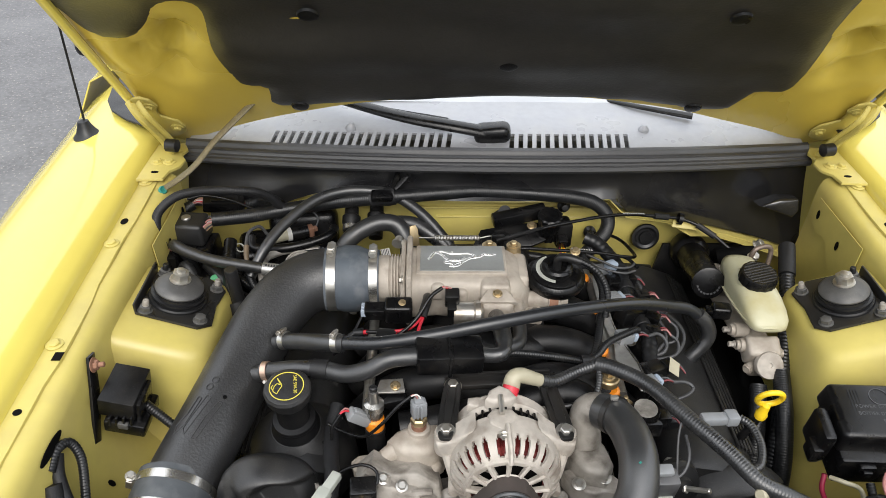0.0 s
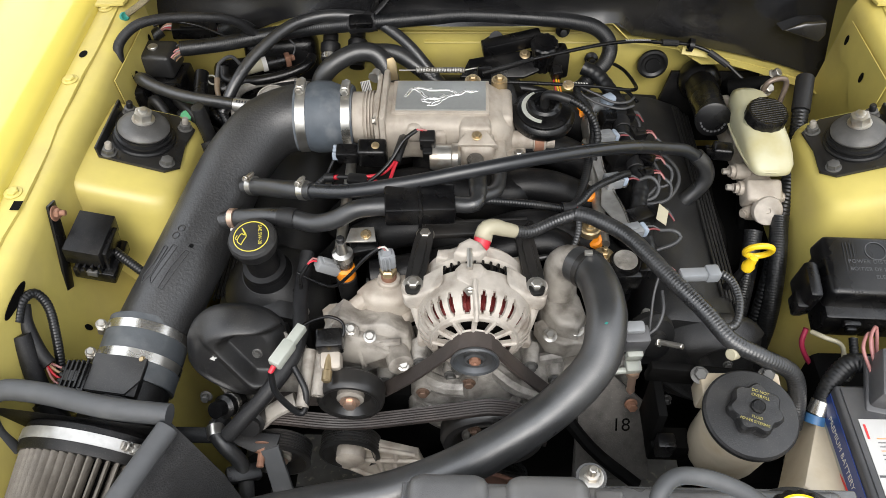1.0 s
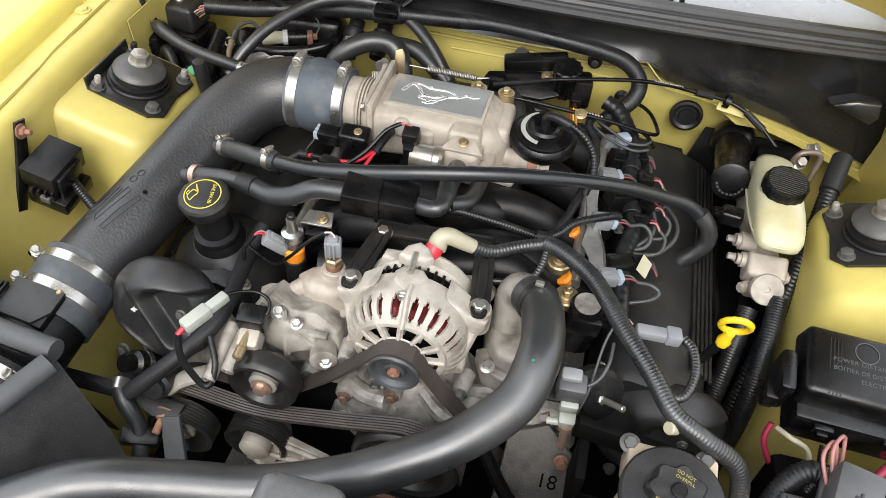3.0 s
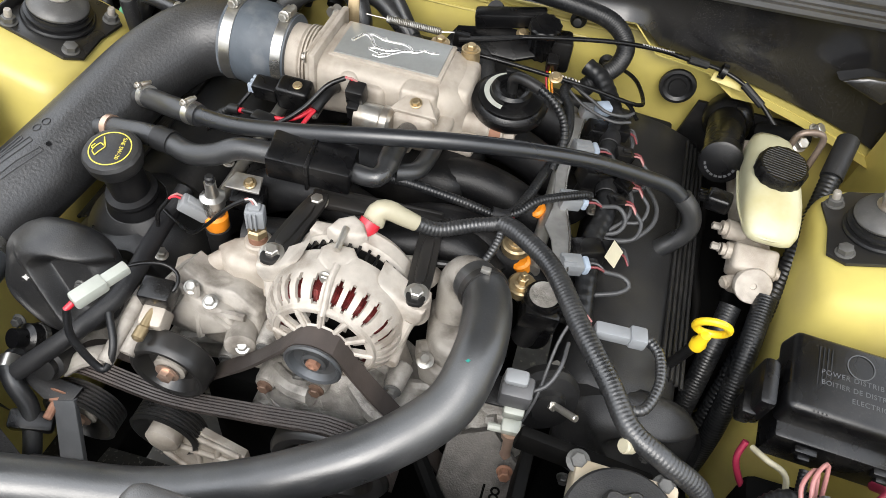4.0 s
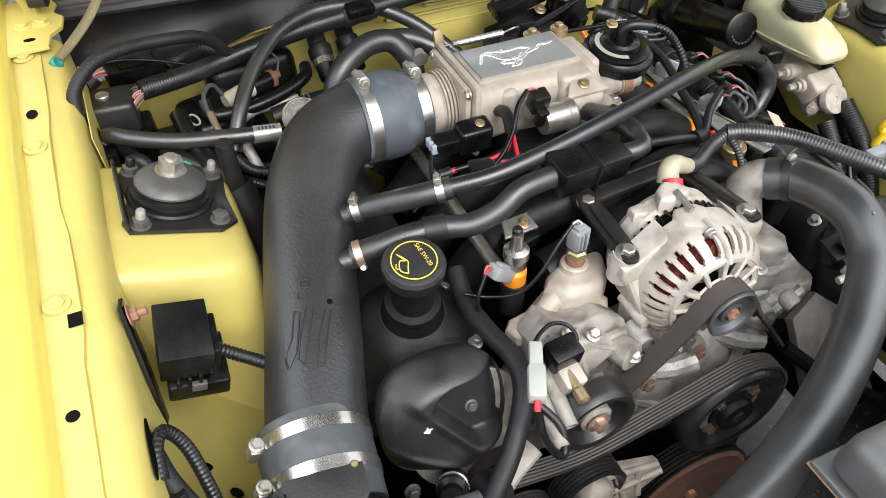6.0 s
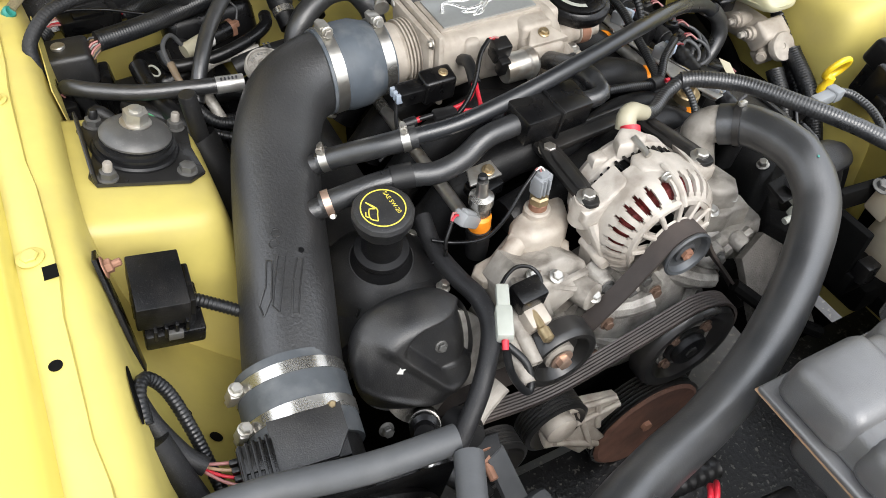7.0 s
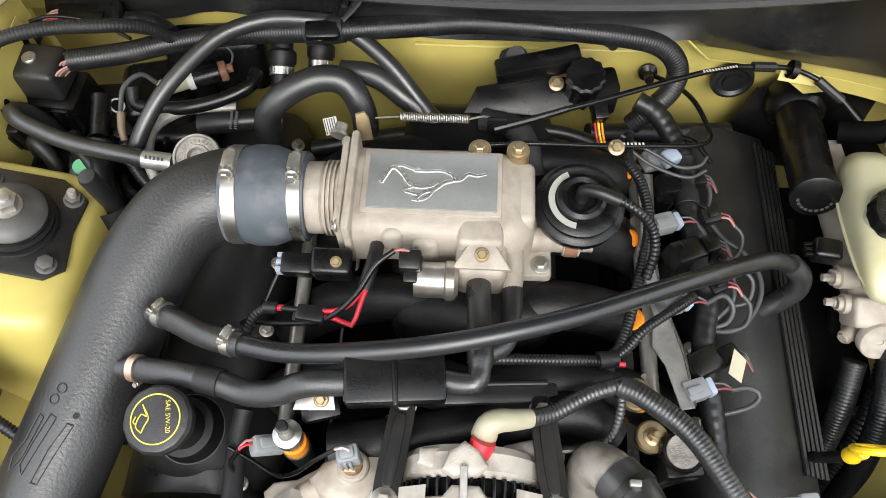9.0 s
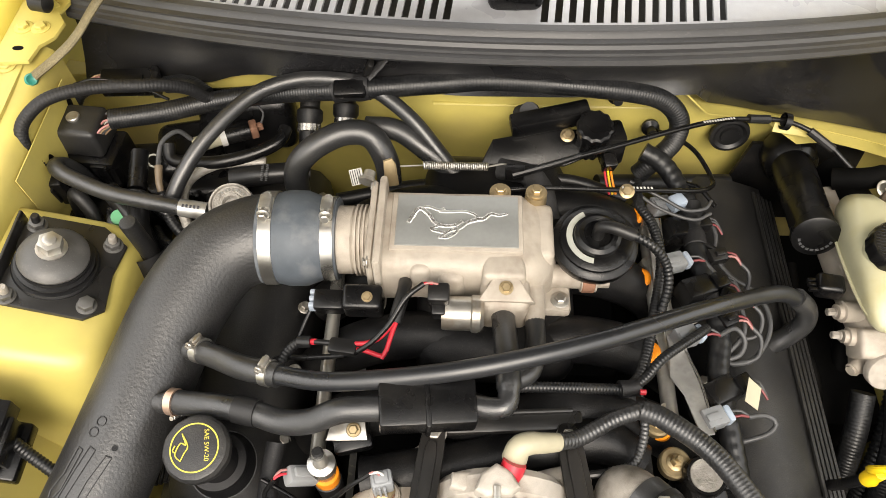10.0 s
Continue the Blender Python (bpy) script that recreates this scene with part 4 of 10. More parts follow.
def airflow_sensor():
    t = thing("airflow_sensor", "black mass airflow sensor with cover plate and connector", "sensor", (-0.475, -0.385, 0.75))
    ax = Vector((0.10, 0.90, 0.20)).normalized()
    c = Vector((-0.475, -0.395, 0.747))
    part("housing", lathe(B(), [(0.047, -0.05), (0.050, -0.045), (0.050, 0.03), (0.045, 0.035)], c, ax, 40), M_matte, t)
    top = Vector((-0.473, -0.378, 0.795))
    r = pose(0, 0, 0, 11, 2, -6)
    bm = B()
    box(bm, top + Vector((0.002, 0, 0.002)), (0.064, 0.048, 0.012), 0.002, r)
    part("body", bm, M_matte, t)
    bm = B()
    prism(bm, [(-0.033, -0.024), (0.020, -0.024), (0.034, -0.004), (0.034, 0.024), (-0.033, 0.024)], 0.0035, Matrix.Translation(top + Vector((0.002, 0, 0.008))) @ r, 0.001)
    part("cover", bm, M_cover, t)
    for x, y in ((-0.442, -0.359), (-0.503, -0.392)):
        bm = B()
        hexbolt(bm, (x, y, 0.803 + (0.004 if y > -0.37 else -0.004)), (0, -0.2, 1), 0.0035, 0.003, 1.3)
        part("screw", bm, M_brass, t)
    bm = B()
    box(bm, top + Vector((-0.046, -0.004, 0.002)), (0.032, 0.040, 0.022), 0.003, r)
    for k in range(4):
        box(bm, top + Vector((-0.064, -0.016 + 0.008 * k, 0.002)), (0.008, 0.005, 0.016), 0.001, r)
    box(bm, top + Vector((-0.050, -0.006, 0.013)), (0.020, 0.014, 0.006), 0.001, r)
    part("connector", bm, M_plastic, t, "black latched connector")
    for k in range(5):
        bm = B()
        box(bm, top + Vector((-0.058 + 0.006 * k, -0.004, 0.0145)), (0.003, 0.036, 0.005), 0.0008, r)
        part("connector_rib", bm, M_plastic, t)
    for k, (mm, dy) in enumerate(((M_pink, -0.006), (M_red, 0.002), (M_tan, 0.009), (M_pink, 0.014))):
        cable("wire", [top + Vector((-0.064, -0.014 + 0.008 * k, 0.002)), top + Vector((-0.076, -0.006 + 0.006 * k, 0.006)), top + Vector((-0.090, 0.012 + 0.002 * k, 0.006))], 0.0016, mm, t)
    cable("loom", [top + Vector((-0.086, 0.014, 0.006)), (-0.572, -0.352, 0.812), (-0.586, -0.330, 0.838), (-0.592, -0.310, 0.852)], 0.0085, M_tape, t, "black taped loom", None, 12)
    return t


airflow_sensor()


def cone_filter():
    t = thing("air_filter", "conical pleated air filter with a steel clamp", "air filter", (-0.49, -0.53, 0.70))
    a, b = Vector((-0.481, -0.452, 0.735)), Vector((-0.512, -0.665, 0.690))
    ax = (b - a).normalized()
    L = (b - a).length
    part("flange", lathe(B(), [(0.050, -0.025), (0.092, -0.020), (0.099, -0.012), (0.100, 0.014), (0.098, 0.020), (0.05, 0.02)], a, ax, 56), M_matte, t, "black rubber filter flange")
    m = aim(a, ax)
    # near-black cone puts the shade of the pleat valleys into the colour
    part("core", lathe(B(), [(0.070, 0.0), (0.071, 0.02), (0.052, L), (0, L)], a, ax, 40), M_dark, t, "filter core, near-black for the shade between pleats")
    n = 54
    for k in range(n):
        ang = 2 * math.pi * (k + 0.03 * noise.noise(Vector((k * 0.7, 0, 0)))) / n
        bm = B()
        rings = []
        for h, r in ((0.010, 0.0965), (L * 0.35, 0.090), (L * 0.7, 0.082), (L - 0.006, 0.075)):
            da = ang + 0.004 * noise.noise(Vector((k * 1.3, h * 9, 4)))
            rings.append([bm.verts.new(m @ Vector((q * math.cos(da + s), q * math.sin(da + s), h))) for q, s in ((r - 0.022, -0.036), (r - 0.003, -0.026), (r, 0.0), (r - 0.003, 0.026), (r - 0.022, 0.036))])
        for p, q in zip(rings, rings[1:]):
            for e in range(4):
                bm.faces.new((p[e], p[e + 1], q[e + 1], q[e]))
        bmesh.ops.recalc_face_normals(bm, faces=bm.faces)
        part("pleat", bm, M_pleat, t, "", 1.2)
    part("end_cap", lathe(B(), [(0.066, L - 0.012), (0.079, L - 0.010), (0.080, L + 0.012), (0.066, L + 0.018), (0, L + 0.018)], a, ax, 48), M_band, t, "bright metal end cap")
    hose_clamp(t, a + ax * 0.002, ax, 0.1005, 0.013, (0.70, 0.3, 0.75), "broad stainless band clamp", 1.2, M_zinc2)
    return t


cone_filter()


def heat_shield():
    t = thing("heat_shield", "black sheet heat shield with grey rubber edge trim", "heat shield", (-0.45, -0.50, 0.62))
    A, E, D = Vector((-0.371, -0.461, 0.850)), Vector((-0.455, -0.690, 0.835)), Vector((-0.572, -0.430, 0.850))
    bm = B()
    rows = [[A.lerp(E, k / 6) + Vector((0, 0, -0.004)) for k in range(7)], [A.lerp(E, k / 6) + Vector((0.035, -0.006, -0.13)) for k in range(7)], [A.lerp(E, k / 6) + Vector((0.05, -0.01, -0.25)) for k in range(7)]]
    part("side_panel", sheet(bm, rows, 0.0025), mat("textured_shield_black", (0.034, 0.034, 0.035), 0.46, 0, 0.4, 260, 0.8, 500, dirt=(0.06, 0.058, 0.055), dirt_amt=0.25, speck=0.12), t, "textured black side panel")
    # rear panel with a round opening
    bm = B()
    ax = Vector((0.10, 0.90, 0.20)).normalized()
    hole = aim((-0.480, -0.436, 0.739), ax)
    inner, outer = [], []
    for k in range(48):
        a = 2 * math.pi * k / 48
        inner.append(bm.verts.new(hole @ Vector((0.056 * math.cos(a), 0.056 * math.sin(a), 0))))
        c, s = math.cos(a), math.sin(a)
        q = min(0.108 / max(abs(c), 1e-6), (0.112 if s > 0 else 0.12) / max(abs(s), 1e-6))
        outer.append(bm.verts.new(hole @ Vector((q * c, q * s, 0))))
    for k in range(48):
        bm.faces.new((inner[k], inner[(k + 1) % 48], outer[(k + 1) % 48], outer[k]))
    bmesh.ops.solidify(bm, geom=list(bm.faces), thickness=0.0025)
    part("rear_panel", bm, M_matte, t, "black rear panel")
    part("edge_trim", sweep(B(), [A + Vector((0.002, 0.004, 0.0)), A.lerp(D, 0.35) + Vector((0, 0, 0.001)), A.lerp(D, 0.75) + Vector((0, 0.005, 0)), D + Vector((0.0, 0.0, 0)), D + Vector((-0.021, -0.012, -0.016)), D + Vector((-0.024, -0.024, -0.05)), D + Vector((-0.016, -0.03, -0.09))], 0.0125, 14, 0.006), M_trim, t, "grey rubber edge trim")
    part("edge_trim", sweep(B(), [A + Vector((0.004, -0.012, 0.0)), A.lerp(E, 0.5) + Vector((0.002, 0, 0)), E], 0.0125, 14, 0.006), M_trim, t, "grey rubber edge trim")
    return t


heat_shield()


def vent_hose_upper():
    t = thing("vent_hose", "long black breather hose over the engine", "hose", (0, -0.1, 0.9))
    part("hose_end", sweep(B(), [(-0.350, -0.097, 0.853), (-0.325, -0.108, 0.862), (-0.29, -0.126, 0.876), (-0.250, -0.137, 0.884)], 0.0125, 16, 0.006), M_hose, t)
    part("pipe", sweep(B(), [(-0.255, -0.136, 0.884), (-0.20, -0.146, 0.893), (-0.12, -0.145, 0.908), (-0.04, -0.136, 0.921), (0.06, -0.107, 0.920), (0.17, -0.055, 0.892), (0.25, -0.012, 0.853), (0.285, 0.002, 0.836), (0.312, 0.004, 0.815)], 0.0095, 16, 0.006), M_pipe, t, "glossy black breather pipe")
    part("hose_end", sweep(B(), [(0.303, 0.005, 0.824), (0.320, 0.002, 0.806), (0.325, -0.004, 0.785), (0.314, -0.010, 0.765), (0.296, -0.016, 0.745), (0.282, -0.020, 0.715)], 0.012, 16, 0.005), M_hose, t)
    hose_clamp(t, (-0.343, -0.099, 0.856), (1, -0.4, 0.35), 0.0127, 0.009, (-0.1, 0.3, 1), "small worm clamp", 0.75)
    hose_clamp(t, (-0.262, -0.1335, 0.882), (1, -0.3, 0.2), 0.0127, 0.009, (0, 0.2, 1), "small worm clamp", 0.75)
    return t


vent_hose_upper()


def vent_hose_lower():
    t = thing("vent_hose", "black breather hose with a square resonator box", "hose", (-0.2, -0.17, 0.86))
    part("hose", sweep(B(), [(-0.368, -0.150, 0.842), (-0.345, -0.155, 0.849), (-0.31, -0.160, 0.857), (-0.278, -0.166, 0.861), (-0.245, -0.176, 0.862), (-0.215, -0.178, 0.872), (-0.185, -0.172, 0.886), (-0.145, -0.170, 0.890)], 0.0125, 18, 0.006), M_hose, t)
    part("sleeve", sweep(B(), [(-0.293, -0.163, 0.860), (-0.270, -0.168, 0.862)], 0.0142, 18, 0.006), M_rubber, t)
    bm = B()
    box(bm, (-0.103, -0.166, 0.889), (0.092, 0.044, 0.034), 0.004, (8, 3, 6))
    part("resonator_box", bm, M_plastic, t, "square black plastic resonator")
    bm = B()
    box(bm, (-0.103, -0.166, 0.889), (0.005, 0.050, 0.040), 0.002, (8, 3, 6))
    part("box_flange", bm, M_plastic, t)
    part("elbow", sweep(B(), [(-0.06, -0.163, 0.887), (-0.038, -0.166, 0.889), (-0.027, -0.160, 0.892), (-0.027, -0.12, 0.892), (-0.029, -0.075, 0.876), (-0.030, -0.045, 0.862)], lambda s: 0.0105 if s < 0.3 else 0.0125, 16, 0.005), M_hose, t, "soft black elbow hose")
    hose_clamp(t, (-0.362, -0.152, 0.845), (1, -0.15, 0.2), 0.0127, 0.008, (0.1, -0.6, -0.6), "small coppery clamp", 0.7, M_coppery)
    return t


vent_hose_lower()


def second_bypass():
    t = thing("bypass_hose", "short black hose below the intake elbow", "hose", (0.0, -0.1, 0.86))
    part("hose", sweep(B(), [(0.004, -0.04, 0.858), (0.004, -0.08, 0.862), (-0.002, -0.115, 0.866), (-0.022, -0.130, 0.870)], 0.0105, 16, 0.005), M_hose, t)


second_bypass()


def oil_filler():
    t = thing("oil_filler", "black oil filler cap with yellow oil-can print", "oil cap", (-0.322, -0.215, 0.80))
    ax = Vector((-0.02, -0.16, 1)).normalized()
    c = Vector((-0.322, -0.207, 0.868))
    part("neck", lathe(B(), [(0.036, -0.13), (0.036, -0.098), (0.034, -0.088), (0.030, -0.082), (0.0295, -0.078), (0.031, -0.075), (0.030, -0.071), (0.0225, -0.069), (0.022, -0.02), (0, -0.02)], c, ax, 36), M_matte, t, "black filler neck")
    cap = part("cap", lathe(B(), [(0.024, -0.026), (0.029, -0.023), (0.032, -0.014), (0.0325, -0.004), (0.030, 0.0), (0.026, 0.0015), (0, 0.0015)], c, ax, 72, (12, 0.0005)), M_cover, t, "black oil cap")
    m = aim(c + ax * 0.0016, ax, (-0.18, 0.98, 0.2))
    part("print_ring", lathe(B(), [(0.0235, 0), (0.0235, 0.0004), (0.0222, 0.0004), (0.0222, 0)], c + ax * 0.0016, ax, 48, cap=False), M_ycap, cap, "yellow printed ring")
    mm = m @ pose(-0.0058, -0.001, 0, 0, 0, 62) @ Matrix.Diagonal((0.95, 0.95, 1, 1))
    bm = B()
    for pl in (((-0.012, -0.002), (-0.008, 0.006), (0.004, 0.006), (0.004, 0.0), (0.013, 0.009)), ((-0.012, -0.002), (-0.004, -0.002), (0.004, -0.002), (0.013, 0.009)), ((-0.006, 0.006), (-0.006, 0.010), (0.0, 0.010))):
        sweep(bm, [mm @ Vector((u - 0.001, v + 0.004, 0.0004)) for u, v in pl], 0.0007, 6, 0.002)
    part("oil_can_print", bm, M_ycap, cap, "yellow oil-can symbol")
    letters("SAE 5W-20", 0.0064, m @ pose(0.0115, 0.001, 0.0003, 0, 0, -92), M_ycap, cap)
    return t


oil_filler()


def engine_block():
    t = thing("engine", "grimy engine block with black valve covers and alloy front cover", "engine", (-0.02, -0.05, 0.40))
    # block and valley carry the shade between parts in their near-black colour
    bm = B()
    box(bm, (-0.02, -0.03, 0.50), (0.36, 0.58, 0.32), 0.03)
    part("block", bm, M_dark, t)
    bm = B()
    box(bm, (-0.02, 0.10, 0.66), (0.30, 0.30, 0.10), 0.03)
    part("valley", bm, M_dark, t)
    # valve covers: lofted along the engine, leaning outwards, with a ribbed strip
    for sg, c0 in ((-1, -0.345), (1, 0.285)):
        zb = 0.752 if sg < 0 else 0.755
        prof = [(-0.085, -0.10), (-0.082, -0.03), (-0.070, 0.0), (-0.045, 0.012), (0.0, 0.002), (0.040, -0.018), (0.052, -0.026), (0.062, -0.050), (0.066, -0.12)]
        rows = []
        for y in (-0.258, -0.252, -0.24, -0.21, -0.18, -0.1, 0, 0.1, 0.19, 0.225, 0.236, 0.24):
            k = 1 if -0.25 < y < 0.23 else (0.75 if y in (-0.252, 0.236) else 0.2)
            rows.append([Vector((c0 + sg * u * (0.9 + 0.1 * k), y, zb + (v if k == 1 else v * k - 0.02 * (1 - k) - 0.06 * (k < 0.5)))) for u, v in prof])
        vc = part("valve_cover", sheet(B(), rows, 0.003), M_cover, t, "black plastic-coated valve cover", 0.8)
        for k in range(5):
            part("rib", sweep(B(), [(c0 + sg * (0.036 + 0.007 * k), -0.20, zb - 0.012 - 0.0048 * k), (c0 + sg * (0.036 + 0.007 * k), 0.22, zb - 0.012 - 0.0048 * k)], 0.0028, 6, 0.1), M_cover, vc)
        bm = B()
        for k in range(6):
            hexbolt(bm, (c0 - sg * 0.078, -0.24 + 0.085 * k, zb - 0.002), (-sg * 0.3, 0, 1), 0.006, 0.008, 1.4)
        tagged(part("cover_bolts", bm, M_steel, vc), kind="stuff")
        # rounded cam-drive bulge at the front of each head
        if sg < 0:
            fm = aim((-0.338, -0.345, 0.777), (0.0, -1, 0.41), (0, 0.41, 1))
            R = 0.066
        else:
            fm = aim((0.302, -0.296, 0.685), (0.0, -1, 0.22), (0, 0.22, 1))
            R = 0.080

        def step(x):
            x = min(1, max(0, x))
            return x * x * (3 - 2 * x)

        def face(u, v, rr):
            a = (v - 0.033) * 0.60 + (u + 0.028) * 0.80      # inside the slanting lip when positive
            d = math.hypot(u - 0.012, v - 0.004) if u < 0.012 else abs(v - 0.004)
            lower = step(-a / 0.012 - 0.2)
            w = -0.030 * max(0, (rr - 0.60) / 0.40) ** 2.0 * (1 - 0.4 * lower)
            w -= 0.024 * step((0.043 - d) / 0.016) * step((a + 0.004) / 0.012)
            b = (v + 0.018) * 0.84 + (u + 0.055) * 0.55      # below the lower fold when negative
            w -= 0.006 * lower + 0.5 * max(0, -b) - 0.003 * math.exp(-(b / 0.004) ** 2)
            return w

        bm = B()
        rings = []
        for i in range(47):
            rr = (i + 0.3) / 46
            ring = []
            for k in range(120):
                an = 2 * math.pi * k / 120
                e = (abs(math.cos(an)) ** 2.5 + abs(math.sin(an)) ** 2.5) ** (-1 / 2.5)
                u, v = R * min(rr, 1) * e * math.cos(an), R * 0.97 * min(rr, 1) * e * math.sin(an)
                ring.append(bm.verts.new(fm @ Vector((u, v, face(u * 0.069 / R, v * 0.069 / R, min(rr, 1))))))
            rings.append(ring)
        for dz, gr in ((-0.036, 1.02), (-0.048, 0.99), (-0.056, 0.90), (-0.058, 0.60)):
            rings.append([bm.verts.new(fm @ Vector((R * gr * e * math.cos(an), R * 0.97 * gr * e * math.sin(an), dz))) for an, e in ((2 * math.pi * k / 120, (abs(math.cos(2 * math.pi * k / 120)) ** 2.5 + abs(math.sin(2 * math.pi * k / 120)) ** 2.5) ** (-1 / 2.5)) for k in range(120))])
        bm.faces.new(rings[0])
        for p, q in zip(rings, rings[1:]):
            for k in range(120):
                bm.faces.new((p[k], q[k], q[(k + 1) % 120], p[(k + 1) % 120]))
        bmesh.ops.recalc_face_normals(bm, faces=bm.faces)
        cb = part("cam_bulge", bm, M_cover, t, "rounded black cam drive cover with a moulded pocket", 1.0)
        hexbolt(bm := B(), fm @ Vector((0.026, 0.002, -0.024)), fm.to_3x3() @ Vector((0, 0, 1)), 0.005, 0.005, 1.4)
        part("bolt", bm, M_zinc, cb)
        hexbolt(bm := B(), fm @ Vector((-0.050, -0.066, -0.02)), fm.to_3x3() @ Vector((0, 0, 1)), 0.006, 0.008, 1.4)
        part("bolt", bm, M_zinc, cb)
        if sg < 0:
            prism(bm := B(), [(-0.005, -0.001), (0.001, -0.004), (0.002, -0.001), (0.006, 0.001), (0.001, 0.001), (0.0, 0.004), (-0.002, 0.001)], 0.0012, fm @ Matrix.Translation((-0.026, 0.006, -0.006)), 0)
            part("paint_fleck", bm, M_white, cb, "white paint fleck")
            # domed base of the oil filler, with moulded ribs
            nk, na = Vector((-0.322, -0.207, 0.868)), Vector((-0.02, -0.16, 1)).normalized()
            part("filler_dome", lathe(B(), [(0.082, -0.19), (0.080, -0.150), (0.068, -0.125), (0.055, -0.110), (0.044, -0.099), (0.036, -0.092), (0, -0.089)], nk, na, 48), M_cover, vc, "domed base of the oil filler")
            am = aim(nk, na, (0, 1, 0))
            for k in range(7):
                an = radians(222 + 9 * k)
                part("dome_rib", sweep(B(), [am @ Vector((r * math.cos(an), r * math.sin(an), h)) for r, h in ((0.058, -0.112), (0.069, -0.126), (0.081, -0.150))], 0.0016, 6, 0.01), M_cover, vc)
    part("head_gasket_rim", lathe(B(), [(0.060, -0.004), (0.068, -0.003), (0.068, 0.003), (0.060, 0.004)], (-0.312, -0.318, 0.726), (0.1, -1, 0.38), 40), M_cast_dirty, t, "alloy cover rim")
    # alloy front timing cover
    out = [(-0.19, -0.14), (-0.02, -0.20), (0.17, -0.14), (0.22, -0.02), (0.20, 0.05), (0.10, 0.03), (0.06, 0.07), (-0.05, 0.08), (-0.11, 0.06), (-0.20, 0.06), (-0.24, -0.02)]
    bm = B()
    prism(bm, out, 0.05, aim((-0.02, -0.244, 0.66), (0, -1, 0), (0, 0, 1)) @ Matrix.Diagonal((1, 1, 1, 1)), 0.012, 3)
    tc = part("timing_cover", bm, M_cast_dirty, t, "oily cast alloy front cover", 0.8)
    for x, z, r, h in ((-0.15, 0.70, 0.012, 0.03), (-0.10, 0.68, 0.010, 0.025), (0.03, 0.70, 0.014, 0.03), (0.08, 0.71, 0.012, 0.028), (0.06, 0.66, 0.010, 0.03), (-0.06, 0.72, 0.011, 0.03), (-0.10, 0.75, 0.012, 0.03), (-0.05, 0.745, 0.013, 0.035), (0.045, 0.745, 0.011, 0.03), (0.14, 0.69, 0.012, 0.02), (-0.24, 0.66, 0.011, 0.03)):
        part("boss", lathe(B(), [(r * 1.2, 0), (r, h * 0.8), (r * 0.9, h), (0, h)], (x, -0.290, z), (0, -1, 0.05), 18), M_cast_dirty, tc)
        hb = B()
        hexbolt(hb, (x, -0.290 - h, z), (0, -1, 0.05), 0.007, 0.007, 1.4)
        part("bolt", hb, M_zinc, tc, "dull hex flange bolt")
    for a, b in (((-0.16, 0.69), (-0.09, 0.74)), ((0.0, 0.70), (0.09, 0.73)), ((-0.22, 0.68), (-0.14, 0.72)), ((0.06, 0.64), (0.16, 0.70)), ((-0.10, 0.70), (-0.02, 0.68))):
        part("web", sweep(B(), [(a[0], -0.294, a[1]), (b[0], -0.294, b[1])], 0.009, 8, 0.02, rough=0.15), M_cast_dirty, tc)
    # water pump housing, a lumpy casting behind its pulley
    bm = B()
    lathe(bm, [(0.098, 0.0), (0.096, 0.018), (0.088, 0.030), (0.070, 0.038), (0.050, 0.046), (0.030, 0.050), (0, 0.050)], (-0.022, -0.292, 0.640), (0, -1, 0), 64)
    pump = part("pump_housing", bm, M_cast_dirty, tc, "oily cast water pump housing", 0.8)
    for x0, z0, x1, z1, r in ((-0.095, 0.700, -0.040, 0.715, 0.013), (0.000, 0.722, 0.055, 0.704, 0.014), (-0.040, 0.715, -0.020, 0.66, 0.010), (0.045, 0.708, 0.015, 0.65, 0.010), (-0.105, 0.655, -0.050, 0.640, 0.010), (-0.085, 0.590, -0.045, 0.620, 0.010)):
        part("pump_web", sweep(B(), [(x0, -0.312, z0), ((x0 + x1) / 2, -0.330, (z0 + z1) / 2), (x1, -0.336, z1)], r, 10, 0.012, rough=0.12), M_cast_dirty, pump)
    for x, z in ((-0.098, 0.698), (-0.036, 0.724), (0.058, 0.706), (-0.108, 0.64)):
        part("pump_boss", lathe(B(), [(0.014, 0), (0.0125, 0.030), (0.011, 0.034), (0, 0.034)], (x, -0.300, z), (0, -1, 0.08), 20), M_cast_dirty, pump)
        hexbolt(hb := B(), (x, -0.334, z), (0, -1, 0.08), 0.0068, 0.006, 1.35)
        part("bolt", hb, M_rustdust, pump, "rusty flange bolt")
    # two round posts beside the tensioner
    for x, l in ((-0.243, 0.075), (-0.226, 0.06)):
        part("post", lathe(B(), [(0.0085, 0), (0.0085, l), (0.004, l), (0.004, l - 0.006), (0, l - 0.006)], (x, -0.318, 0.772), (-0.05, -0.95, -0.30), 18), M_cast_mid, tc, "dull alloy post")
    # inlet runners
    for sg in (-1, 1):
        for y in (-0.135, -0.05, 0.04, 0.13):
            ex, ez = (0.165, 0.735) if sg > 0 else (-0.225, 0.745)
            part("inlet_runner", sweep(B(), [(-0.03, y - 0.01, 0.79), (-0.03 + (ex + 0.03) * 0.4, y, 0.812), (-0.03 + (ex + 0.03) * 0.8, y, 0.785), (ex + 0.02 * sg, y, 0.72)], 0.027, 20, 0.012), M_matte, t, "black plastic inlet runner")
    bm = B()
    box(bm, (-0.035, 0.06, 0.795), (0.18, 0.30, 0.08), 0.03, segs=4)
    part("plenum", bm, M_matte, t, "black plastic inlet plenum")
